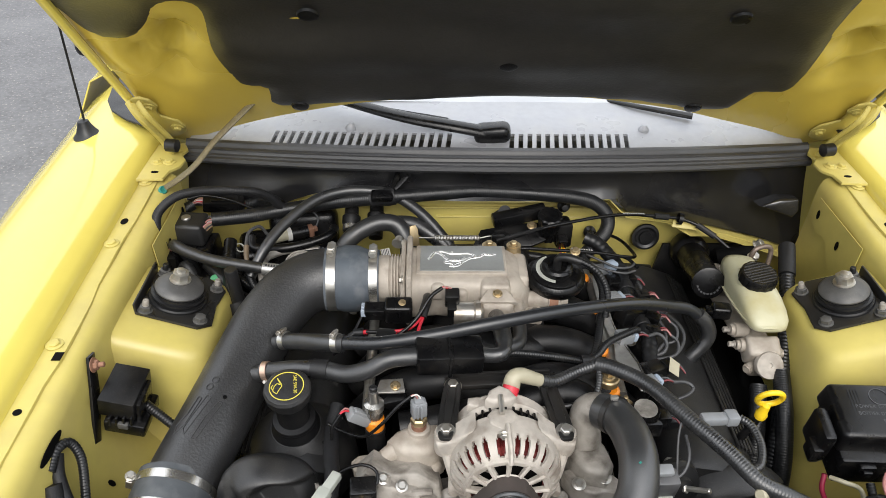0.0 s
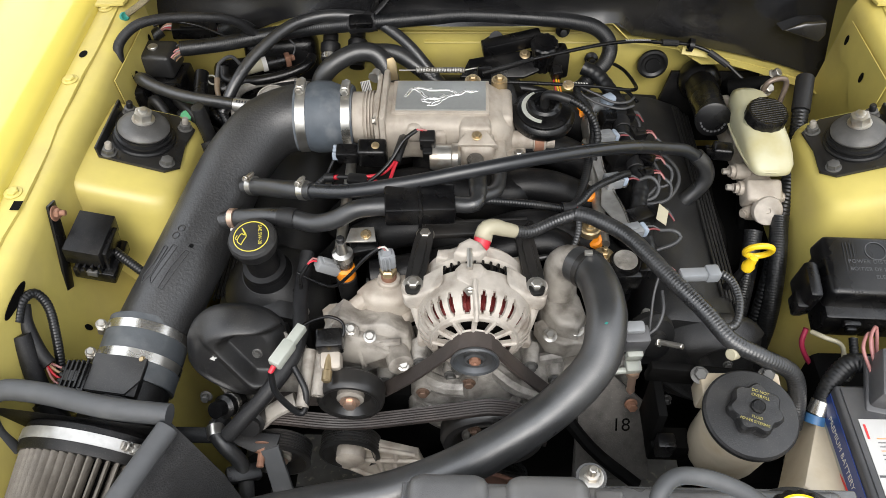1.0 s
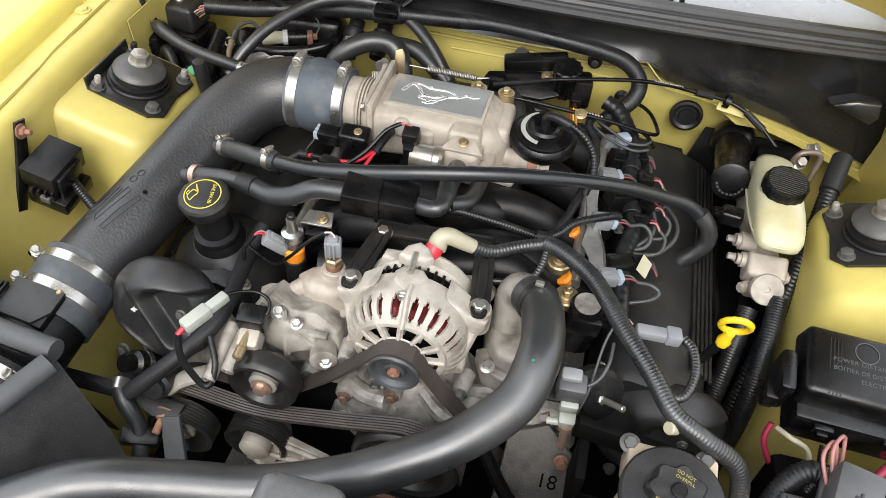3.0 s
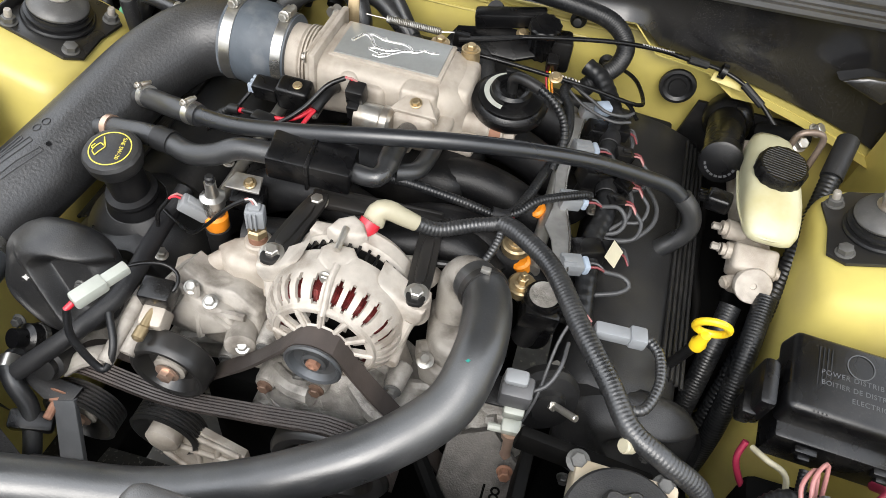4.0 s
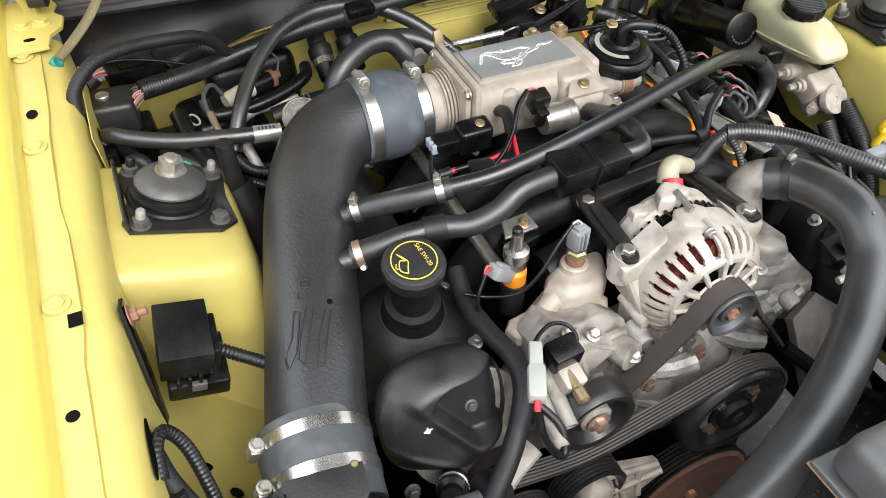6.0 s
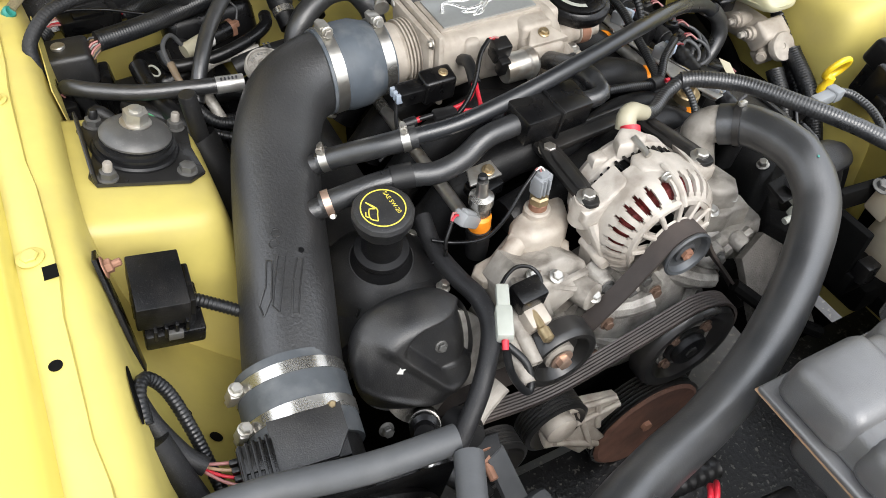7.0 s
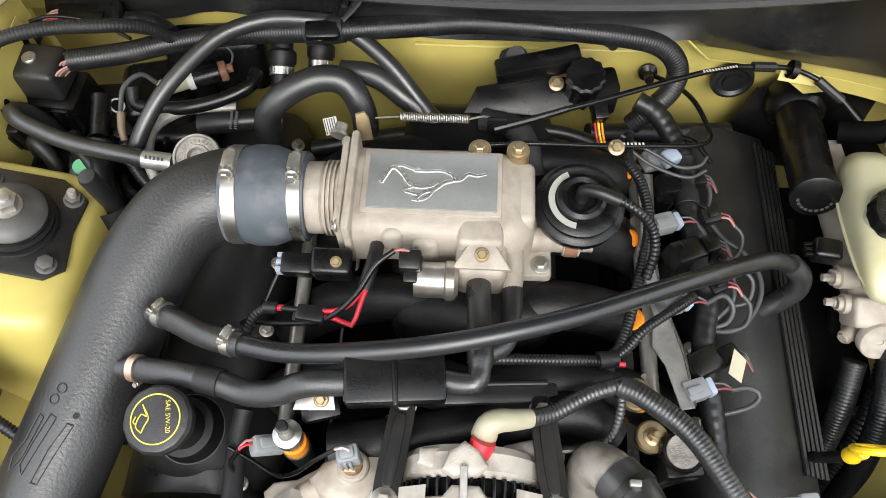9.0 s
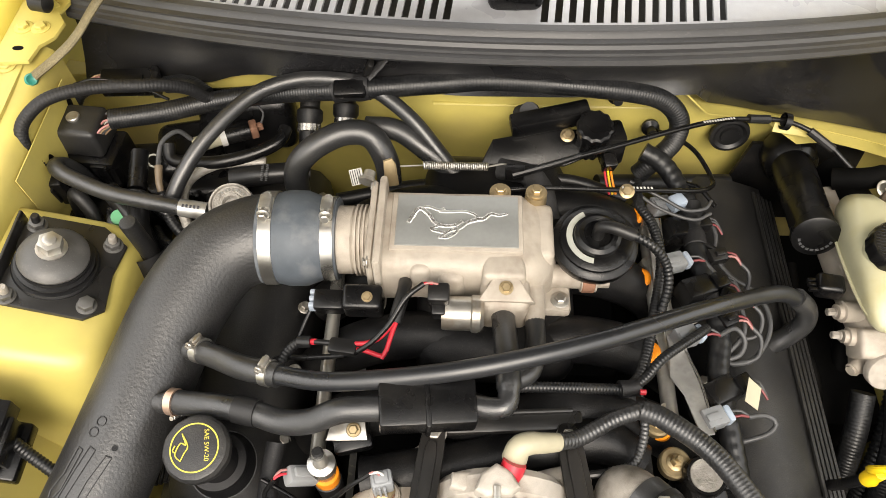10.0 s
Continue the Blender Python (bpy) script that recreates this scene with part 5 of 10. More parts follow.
    part("coolant_bridge", sweep(B(), [(-0.17, -0.205, 0.785), (-0.06, -0.19, 0.80), (0.06, -0.165, 0.815), (0.11, -0.185, 0.80)], 0.024, 16, 0.01), M_matte, t, "black plastic coolant crossover")
    return t


engine_block()


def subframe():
    t = thing("crossmember", "dark crossmember, side rails and added shade filler under the engine", "frame", (0, -0.2, 0.25))
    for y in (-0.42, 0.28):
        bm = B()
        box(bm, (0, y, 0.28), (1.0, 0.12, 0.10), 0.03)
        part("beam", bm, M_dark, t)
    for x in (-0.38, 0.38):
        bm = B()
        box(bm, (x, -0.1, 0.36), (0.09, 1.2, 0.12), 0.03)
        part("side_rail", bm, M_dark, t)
    # added near-black blocks that fill the gaps with shade beside the engine
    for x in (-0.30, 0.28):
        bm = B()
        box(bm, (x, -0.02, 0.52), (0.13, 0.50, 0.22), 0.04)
        part("shade_filler", bm, M_dark, t)


subframe()


def throttle_body():
    t = thing("throttle_unit", "cast alloy throttle body and inlet elbow with badge plate", "throttle body", (-0.08, 0.03, 0.84))
    ax = (1, 0.01, 0)
    prof = [(0.036, -0.002), (0.0385, 0.0), (0.0385, 0.016), (0.037, 0.018)]
    for k in range(5):
        h = 0.018 + 0.0046 * k
        prof += [(0.0365, h), (0.0365, h + 0.0018), (0.0405, h + 0.0022), (0.0405, h + 0.0042)]
    prof += [(0.042, 0.043), (0.042, 0.048), (0.0, 0.048)]
    part("throat", lathe(B(), prof, (-0.212, 0.038, 0.867), ax, 44), M_cast, t, "ribbed alloy throat", 0.5)
    # elbow body: lofted sections from the flange to the rounded end, and its neck down to the plenum
    bm = B()
    secs = []
    for x, y0, y1, z0, z1, pw in ((-0.160, -0.020, 0.088, 0.825, 0.905, 5), (-0.12, -0.020, 0.088, 0.828, 0.905, 4.5), (-0.05, -0.022, 0.090, 0.822, 0.905, 4.5), (-0.01, -0.024, 0.090, 0.81, 0.904, 4.5), (0.010, -0.020, 0.086, 0.80, 0.896, 4), (0.024, -0.008, 0.076, 0.80, 0.880, 3), (0.030, 0.01, 0.06, 0.81, 0.86, 2.5)):
        secs.append([bm.verts.new((x, (y0 + y1) / 2 + u, (z0 + z1) / 2 + v)) for u, v in oval((y1 - y0) / 2, (z1 - z0) / 2, 36, power=pw)])
    for p, q in zip(secs, secs[1:]):
        for k in range(36):
            bm.faces.new((p[k], p[(k + 1) % 36], q[(k + 1) % 36], q[k]))
    bm.faces.new(secs[0][::-1])
    bm.faces.new(secs[-1])
    body = part("elbow_body", bm, M_cast, t, "sand-cast alloy elbow", 0.7)
    for c0, s0, b0 in (((-0.030, -0.012, 0.878), (0.050, 0.036, 0.050), 0.006), ((-0.085, -0.014, 0.872), (0.030, 0.030, 0.040), 0.008), ((0.012, 0.040, 0.870), (0.028, 0.080, 0.052), 0.008), ((-0.118, -0.012, 0.884), (0.026, 0.024, 0.030), 0.008)):
        bm = B()
        box(bm, c0, s0, b0, None, (0.9, 0.9), 3)
        part("cast_boss", bm, M_cast, body)
    bm = B()
    box(bm, (-0.163, 0.034, 0.868), (0.009, 0.118, 0.098), 0.004)
    fl = part("flange", bm, M_cast, t)
    box(bm := B(), (-0.1725, 0.036, 0.866), (0.008, 0.106, 0.092), 0.004)
    part("throttle_flange", bm, M_cast, fl)
    for y, z in ((-0.016, 0.906), (0.084, 0.906), (-0.016, 0.832)):
        hb = B()
        hexbolt(hb, (-0.172, y, z), (-1, 0, 0), 0.005, 0.005, 1.4)
        part("bolt", hb, M_steel, fl)
    # raised pad and badge plate
    bm = B()
    box(bm, (-0.081, 0.038, 0.9045), (0.142, 0.076, 0.006), 0.0015)
    part("pad", bm, M_cast, t)
    bm = B()
    box(bm, (-0.0805, 0.038, 0.9085), (0.131, 0.067, 0.0025), 0.0008)
    plate = part("badge_plate", bm, M_plate, t, "grey plate with a polished relief emblem")
    # emblem as plain swept strokes
    m = Matrix.Translation((-0.081, 0.038, 0.9100))
    def stroke(pts, r):
        part("emblem", sweep(B(), [m @ Vector(((x - 695) * 0.000345, (207 - y) * 0.000432, 0)) for x, y in pts], r, 8, 0.003, flat=0.6), M_bright, plate)
    stroke(((545, 218), (556, 200), (572, 176), (590, 178), (612, 196)), 0.0026)
    stroke(((580, 172), (605, 168), (640, 178), (655, 172)), 0.0020)
    stroke(((612, 196), (625, 214), (650, 226), (690, 224), (712, 210)), 0.0024)
    stroke(((640, 182), (680, 182), (720, 180), (752, 190), (760, 202)), 0.0018)
    stroke(((757, 204), (778, 202), (800, 186), (826, 190), (853, 184)), lambda s: 0.0028 - 0.0012 * s)
    stroke(((755, 206), (728, 214), (704, 232), (672, 242), (652, 258)), lambda s: 0.0028 - 0.001 * s)
    stroke(((640, 226), (614, 236), (640, 244), (664, 248)), 0.0018)
    stroke(((700, 236), (686, 252), (664, 262), (640, 260)), 0.0018)
    # front pad with triangular boss, idle valve, pipe stubs
    bm = B()
    box(bm, (-0.028, -0.032, 0.862), (0.052, 0.046, 0.052), 0.010, segs=3)
    part("valve_boss", bm, M_cast, t)
    bm = B()
    prism(bm, [(-0.030, -0.014), (0.030, -0.014), (0.008, 0.020), (-0.008, 0.020)], 0.010, aim((-0.028, -0.034, 0.886), (0, -0.35, 1), (0, 1, 0.3)), 0.003)
    part("boss_cover", bm, M_cast, t, "triangular cast cover")
    hb = B()
    hexbolt(hb, (-0.028, -0.037, 0.896), (0, -0.35, 1), 0.005, 0.005, 1.5)
    part("bolt", hb, M_brass, t)
    part("idle_valve", lathe(B(), [(0.017, 0), (0.018, 0.004), (0.018, 0.030), (0.020, 0.032), (0.020, 0.040), (0.016, 0.044), (0, 0.044)], (-0.094, -0.055, 0.872), (1, 0, 0), 28), M_steel, t, "tinned idle air valve can")
    for x, y in ((-0.029, -0.045), (0.004, -0.035)):
        part("pipe_stub", lathe(B(), [(0.0115, -0.02), (0.0115, 0.012), (0.009, 0.03), (0, 0.03)], (x, y, 0.862), (0, -1, -0.1), 18), M_cast, t)
    bm = B()
    box(bm, (0.028, -0.012, 0.838), (0.036, 0.044, 0.016), 0.006)
    part("foot", bm, M_cast, t)
    hb = B()
    hexbolt(hb, (0.034, -0.02, 0.846), (0, 0, 1), 0.0065, 0.006, 1.6)
    part("bolt", hb, M_steel, t)
    part("exhaust_gas_stub", lathe(B(), [(0.016, 0), (0.0135, 0.012), (0.0135, 0.038), (0.017, 0.039), (0.017, 0.056), (0.012, 0.058), (0.012, 0.070), (0, 0.070)], (0.018, 0.008, 0.851), (1, 0, 0), 24), M_cast, t, "alloy recirculation stub")
    part("collar", lathe(B(), [(0.0172, 0.040), (0.018, 0.041), (0.018, 0.053), (0.0172, 0.054)], (0.018, 0.008, 0.851), (1, 0, 0), 24), M_rust, t, "rusty collar")
    for x, y in ((-0.034, 0.083), (0.006, 0.083)):
        bm = B()
        lathe(bm, [(0.013, -0.03), (0.012, 0), (0, 0)], (x, y, 0.904), (0, 0, 1), 18)
        hexbolt(bm, (x, y, 0.904), (0, 0, 1), 0.0062, 0.006, 1.5)
        part("bolt", bm, M_brass, t, "brassy hex bolt")
    # lever bracket, return spring and linkage at the back
    bm = B()
    prism(bm, [(-0.008, -0.016), (0.008, -0.016), (0.006, 0.012), (0.002, 0.020), (-0.008, 0.018)], 0.003, aim((-0.157, 0.104, 0.906), (0.25, -0.9, 0.3), (0, 0.2, 1)), 0.0008)
    part("lever", bm, M_brass, t, "passivated throttle lever")
    part("lever_hub", lathe(B(), [(0.010, 0), (0.010, 0.004), (0.007, 0.006), (0.007, 0.014), (0, 0.014)], (-0.185, 0.100, 0.893), (0.2, 1, 0.2), 20), M_steel, t)
    part("return_spring", sweep(B(), [(-0.123 + 0.076 * k / 120, 0.138 + 0.0045 * math.cos(k * 1.571), 0.881 + 0.0045 * math.sin(k * 1.571)) for k in range(121)], 0.0012, 5, 0.0025), M_steel, t, "zinc coil return spring")
    part("spring_wire", sweep(B(), [(-0.150, 0.132, 0.885), (-0.123, 0.138, 0.881)], 0.001, 6, 0.01), M_steel, t)
    part("spring_wire", sweep(B(), [(-0.047, 0.138, 0.881), (-0.030, 0.141, 0.883), (-0.022, 0.136, 0.886), (-0.020, 0.130, 0.886)], 0.0012, 6, 0.004), M_steel, t)
    # position sensor and plug
    bm = B()
    box(bm, (-0.178, -0.040, 0.866), (0.042, 0.028, 0.036), 0.005, (12, 0, 0), segs=3)
    box(bm, (-0.214, -0.042, 0.866), (0.032, 0.022, 0.022), 0.003, (12, 0, 0))
    s = part("position_sensor", bm, M_plastic, t, "black throttle position sensor")
    hb = B()
    hexbolt(hb, (-0.172, -0.046, 0.885), (0, -0.3, 1), 0.0045, 0.003, 1.3)
    part("bolt", hb, M_brass, s)
    bm = B()
    for k in range(3):
        box(bm, (-0.231, -0.050 + 0.008 * k, 0.868), (0.008, 0.005, 0.012), 0.001)
    part("plug_seal", bm, M_lblue, s)
    bm = B()
    box(bm, (-0.097, -0.048, 0.897), (0.022, 0.020, 0.026), 0.003, (15, 0, 0))
    box(bm, (-0.097, -0.058, 0.880), (0.014, 0.012, 0.022), 0.002, (15, 0, 0))
    part("valve_plug", bm, M_plastic, t, "black idle valve plug")
    for k, mm in enumerate((M_red, M_pink)):
        cable("wire", [(-0.101 + 0.006 * k, -0.044, 0.908), (-0.108 + 0.004 * k, -0.044, 0.914), (-0.116, -0.046, 0.912)], 0.0013, mm, t)
    cable("wire_sleeve", [(-0.112, -0.045, 0.913), (-0.130, -0.058, 0.905), (-0.150, -0.082, 0.884), (-0.18, -0.10, 0.865), (-0.222, -0.10, 0.850), (-0.255, -0.095, 0.838)], 0.003, M_plastic, t, "black cloth wire sleeve")
    # red wires in a splice
    cable("wire", [(-0.183, -0.092, 0.868), (-0.170, -0.092, 0.870), (-0.157, -0.087, 0.872), (-0.148, -0.077, 0.875), (-0.143, -0.068, 0.877)], 0.0027, M_red, t, "bright red wire")
    cable("wire", [(-0.183, -0.098, 0.866), (-0.172, -0.098, 0.866), (-0.160, -0.102, 0.865), (-0.153, -0.104, 0.865)], 0.0027, M_red, t, "bright red wire")
    cable("wire", [(-0.154, -0.106, 0.864), (-0.149, -0.098, 0.867), (-0.145, -0.084, 0.872), (-0.140, -0.068, 0.877)], 0.0027, M_red, t, "bright red wire")
    cable("wire_sleeve", [(-0.142, -0.070, 0.876), (-0.138, -0.055, 0.882), (-0.134, -0.036, 0.884), (-0.134, -0.020, 0.876)], 0.0075, M_rubber, t)
    bm = B()
    box(bm, (-0.194, -0.095, 0.866), (0.030, 0.018, 0.010), 0.004, (0, 0, -6))
    part("splice_block", bm, M_rubber, t, "black shrink sleeve splice")
    cable("wire", [(-0.207, -0.091, 0.866), (-0.224, -0.089, 0.864)], 0.0032, M_rubber, t)
    cable("wire", [(-0.222, -0.089, 0.864), (-0.228, -0.0885, 0.863)], 0.0035, M_red, t)
    cable("wire_sleeve", [(-0.228, -0.089, 0.863), (-0.242, -0.088, 0.861)], 0.0065, M_loom, t)
    cable("wire_sleeve", [(-0.240, -0.088, 0.861), (-0.252, -0.094, 0.854), (-0.262, -0.108, 0.842)], 0.0055, M_loom, t, "", (0.004, 0.0006))
    cable("wire_sleeve", [(-0.232, -0.044, 0.862), (-0.240, -0.060, 0.852), (-0.252, -0.085, 0.838), (-0.275, -0.09, 0.82)], 0.0025, M_plastic, t)
    return t


throttle_body()


def recirculation_valve():
    t = thing("recirculation_valve", "black round vacuum diaphragm valve beside the throttle body", "valve", (0.07, 0.038, 0.86))
    c, ax = Vector((0.071, 0.036, 0.874)), Vector((0.02, -0.12, 1))
    part("pedestal", lathe(B(), [(0.020, -0.06), (0.020, -0.012), (0, -0.012)], c, ax, 24), M_cast, t)
    part("diaphragm_can", lathe(B(), [(0.040, -0.014), (0.046, -0.006), (0.047, 0.0), (0.0475, 0.003), (0.047, 0.006), (0.042, 0.008), (0.040, 0.010), (0.040, 0.014), (0.034, 0.017), (0.026, 0.018), (0.025, 0.024), (0.021, 0.027), (0.016, 0.025), (0.014, 0.020), (0, 0.020)], c, ax, 56), M_plastic, t, "stepped glossy black can", 0.5)
    m = aim(c, ax, (0, 1, 0))
    bm = B()
    r0, r1 = 0.027, 0.0335
    vs = []
    for k in range(17):
        a = radians(115 + 145 * k / 16)
        vs.append([bm.verts.new(m @ Vector((r * math.cos(a), r * math.sin(a), 0.0183 if r == r0 else 0.0180))) for r in (r0, r1)])
    for a, b in zip(vs, vs[1:]):
        bm.faces.new((a[0], a[1], b[1], b[0]))
    part("arc_label", bm, M_pale, t, "pale arc label")
    part("nipple", sweep(B(), [m @ Vector((0, 0, 0.02)), m @ Vector((0, 0, 0.040)), m @ Vector((0.012, -0.004, 0.046)), m @ Vector((0.034, -0.012, 0.045))], 0.0068, 14, 0.004), M_rubber, t, "black rubber elbow")
    cable("vacuum_hose", [(0.103, 0.020, 0.918), (0.125, 0.012, 0.908), (0.142, 0.005, 0.888), (0.148, -0.010, 0.868), (0.143, -0.03, 0.845)], 0.0055, M_loom, t, "ribbed black vacuum hose", (0.005, 0.0008), 12)
    return t


recirculation_valve()


def alternator():
    t = thing("alternator", "pale cast alloy alternator with red copper windings", "alternator", (-0.030, -0.28, 0.80))
    ax = Vector((0, -1, 0))
    c = Vector((-0.030, -0.280, 0.803))
    m = aim(c, ax, (0, 0, 1))

    def rim(a, r, h):
        return m @ Vector((r * math.cos(a), r * math.sin(a), h))

    part("winding", lathe(B(), [(0.054, -0.02), (0.0615, -0.01), (0.0600, 0.024), (0.050, 0.032), (0.030, 0.030), (0, 0.020)], c, ax, 160, (60, 0.003)), M_copper, t, "red enamelled copper winding")
    part("rear_housing", lathe(B(), [(0.045, -0.070), (0.062, -0.066), (0.068, -0.058), (0.068, -0.042), (0.062, -0.037), (0, -0.037)], c, ax, 48), M_alt, t, "rear alloy housing")
    part("stator_ring", lathe(B(), [(0.060, -0.038), (0.063, -0.034), (0.063, -0.020), (0.060, -0.018)], c, ax, 48), M_dark, t, "black slotted stator ring")
    for k in range(40):
        a = 2 * math.pi * k / 40
        if math.sin(a) > -0.2:
            bm = B()
            box(bm, rim(a, 0.0645, -0.028), (0.0034, 0.005, 0.018), 0.0006, m.to_3x3().to_4x4() @ pose(0, 0, 0, 0, 0, math.degrees(a) + 90))
            part("stator_fin", bm, M_plastic, t)
    # front shell turned in one piece, with slots over its shoulder and windows between the spokes
    prof = [(0.0690, -0.019), (0.0722, -0.017), (0.0730, -0.012), (0.0730, 0.004), (0.0729, 0.0115), (0.0726, 0.0145), (0.0715, 0.0205), (0.0690, 0.0285), (0.0640, 0.0350), (0.0605, 0.0380), (0.0570, 0.0405), (0.0545, 0.0412), (0.0525, 0.0440), (0.0490, 0.0448), (0.0470, 0.0440), (0.0390, 0.0450), (0.0320, 0.0455), (0.0300, 0.0485), (0.0200, 0.0490), (0.0120, 0.0490)]
    slots = [(-9, 5.0), (9, 3.5), (19.5, 3.0), (31, 3.0), (43, 3.0), (-26, 3.0), (-37, 3.0), (-48, 3.0)] + [(s * (60 + 11 * k), 2.8) for s in (-1, 1) for k in range(11)]
    gaps = [(15 + 30 * k, 10.0) for k in range(12)]

    def within(spans, deg):
        return any(abs((deg - at + 180) % 360 - 180) < half for at, half in spans)

    bm = B()
    step = 240
    grid = [[bm.verts.new(rim(2 * math.pi * k / step, r, h)) for k in range(step)] for r, h in prof]
    for i in range(len(prof) - 1):
        for k in range(step):
            deg = 90 - 360 * (k + 0.5) / step
            end = i in (5, 9)
            if 5 <= i <= 9 and within([(at, half - (1.3 if end else 0)) for at, half in slots], deg):
                continue
            if 14 <= i <= 15 and within(gaps, deg):
                continue
            bm.faces.new((grid[i][k], grid[i][(k + 1) % step], grid[i + 1][(k + 1) % step], grid[i + 1][k]))
    bmesh.ops.recalc_face_normals(bm, faces=bm.faces)
    bmesh.ops.solidify(bm, geom=list(bm.faces), thickness=0.0042)
    shell = part("front_shell", bm, M_alt, t, "cast alloy shell with slots and spokes", 0.7)
    for a0 in (205, 335, 250, 295):
        part("boss", lathe(B(), [(0.007, -0.018), (0.0075, 0.022), (0.006, 0.026), (0, 0.026)], rim(radians(a0), 0.074, 0), ax, 16), M_alt, shell)
    # raised centre rib running back to the top lug
    part("rib", sweep(B(), [rim(radians(90), 0.0735, 0.002), rim(radians(90), 0.0730, 0.014), rim(radians(89), 0.0690, 0.0292), rim(radians(88), 0.0600, 0.0392), rim(radians(88), 0.050, 0.0455)], 0.0036, 10, 0.005, flat=1.2), M_alt, shell)
    part("ring_lip", lathe(B(), [(0.0560, 0.0405), (0.0550, 0.0445), (0.0535, 0.0452), (0.0520, 0.0435)], c, ax, 120, cap=False), M_alt, shell)
    for at in range(0, 360, 30):
        a = radians(90 - at)
        part("spoke", sweep(B(), [rim(a, 0.053, 0.0440), rim(a + 0.03, 0.042, 0.0462), rim(a + 0.05, 0.030, 0.0475)], lambda q: 0.0028 - 0.0004 * q, 8, 0.006), M_alt, shell)
    part("fan", lathe(B(), [(0.046, 0.030), (0.046, 0.032), (0, 0.032)], c, ax, 36), M_dark, t, "dark inner fan disc")
    for k in range(9):
        a = 2 * math.pi * k / 9 + 0.2
        fb = B()
        box(fb, rim(a, 0.037, 0.035), (0.016, 0.003, 0.008), 0.0008, m.to_3x3().to_4x4() @ pose(0, 0, 0, 0, 0, math.degrees(a) + 25))
        part("fan_blade", fb, M_cast_mid, t)
    # mounting ears: chunky blocks that run into the shell
    for x in (-0.108, 0.048):
        s = -1 if x < c.x else 1
        bm = B()
        pts = [(x + s * 0.013, 0.838), (x - s * 0.012, 0.846), (c.x + s * 0.040, 0.868), (c.x + s * 0.060, 0.812), (c.x + s * 0.071, 0.778), (x + s * 0.002, 0.806), (x + s * 0.013, 0.824)]
        if s > 0:
            pts = pts[::-1]
        prism(bm, pts, 0.030, Matrix.Translation((0, -0.252, 0)) @ Matrix.Rotation(radians(90), 4, "X"), 0.006, 3)
        lathe(bm, [(0.015, -0.036), (0.0158, -0.006), (0.0145, 0.0), (0, 0.0)], (x, -0.265, 0.845), (0, -0.1, 1), 24)
        sweep(bm, [(x - s * 0.002, -0.278, 0.818), (x - s * 0.008, -0.290, 0.795), (x - s * 0.016, -0.298, 0.770)], lambda q: 0.0075 - 0.003 * q, 10, 0.006)
        part("ear", bm, M_alt, t, "cast mounting ear")
    bm = B()
    prism(bm, [(-0.055, -0.262), (-0.053, -0.278), (-0.036, -0.294), (-0.019, -0.278), (-0.015, -0.262), (-0.023, -0.252), (-0.047, -0.252)], 0.016, Matrix.Translation((0, 0, 0.860)), 0.005, 3)
    prism(bm, [(-0.057, -0.240), (-0.046, -0.246), (-0.025, -0.244), (-0.015, -0.236), (-0.023, -0.222), (-0.037, -0.214), (-0.051, -0.224)], 0.026, Matrix.Translation((0, 0, 0.856)), 0.006, 3)
    prism(bm, [(-0.080, -0.232), (-0.058, -0.240), (-0.050, -0.228), (-0.060, -0.216), (-0.078, -0.218)], 0.016, Matrix.Translation((0, 0, 0.846)), 0.005, 3)
    part("top_lug", bm, M_alt, t, "cast top lug")
    part("tie_bolt", sweep(B(), [(-0.037, -0.238, 0.884), (-0.0365, -0.266, 0.880)], 0.0036, 10, 0.01), M_steel, t, "long zinc through bolt")
    for p in ((-0.036, -0.296, 0.874), (-0.090, -0.300, 0.775), (0.030, -0.300, 0.775)):
        hb = B()
        hexbolt(hb, p, (0, -1, 0.1), 0.0052, 0.005, 1.3)
        part("bolt", hb, M_steel, t)
    part("rear_bracket", sweep(B(), [(0.004, -0.215, 0.815), (0.034, -0.208, 0.818), (0.054, -0.208, 0.805)], 0.013, 14, 0.008, flat=0.8), M_alt, t)
    # long foot of the shell, down to the engine
    bm = B()
    prism(bm, [(-0.100, 0.770), (-0.072, 0.760), (-0.066, 0.700), (-0.082, 0.690), (-0.096, 0.705)], 0.022, Matrix.Translation((0, -0.262, 0)) @ Matrix.Rotation(radians(90), 4, "X"), 0.005, 2)
    part("foot", bm, M_alt, t, "cast alternator foot")
    bm = B()
    prism(bm, [(0.008, 0.752), (0.036, 0.768), (0.052, 0.715), (0.044, 0.690), (0.030, 0.690)], 0.022, Matrix.Translation((0, -0.262, 0)) @ Matrix.Rotation(radians(90), 4, "X"), 0.005, 2)
    part("foot", bm, M_alt, t, "cast alternator foot")
    # pulley
    p = Vector((-0.029, -0.340, 0.804))
    part("pulley", lathe(B(), [(0.013, -0.014), (0.0268, -0.013), (0.0268, 0.010), (0.0300, 0.011), (0.0305, 0.0135), (0.0285, 0.0152), (0.0255, 0.0135), (0.0225, 0.007), (0.0140, 0.0045), (0.0130, 0.0060), (0.0130, 0.0105), (0.0095, 0.0120), (0.0085, 0.0095), (0, 0.0095)], p, ax, 48), M_bluegrey, t, "blue-grey drive pulley", 0.5)
    part("pulley_nut", lathe(B(), [(0.0075, 0.009), (0.0075, 0.0145), (0.004, 0.0155), (0, 0.0125)], p, ax, 6), M_rust, t, "rust-red pulley nut")
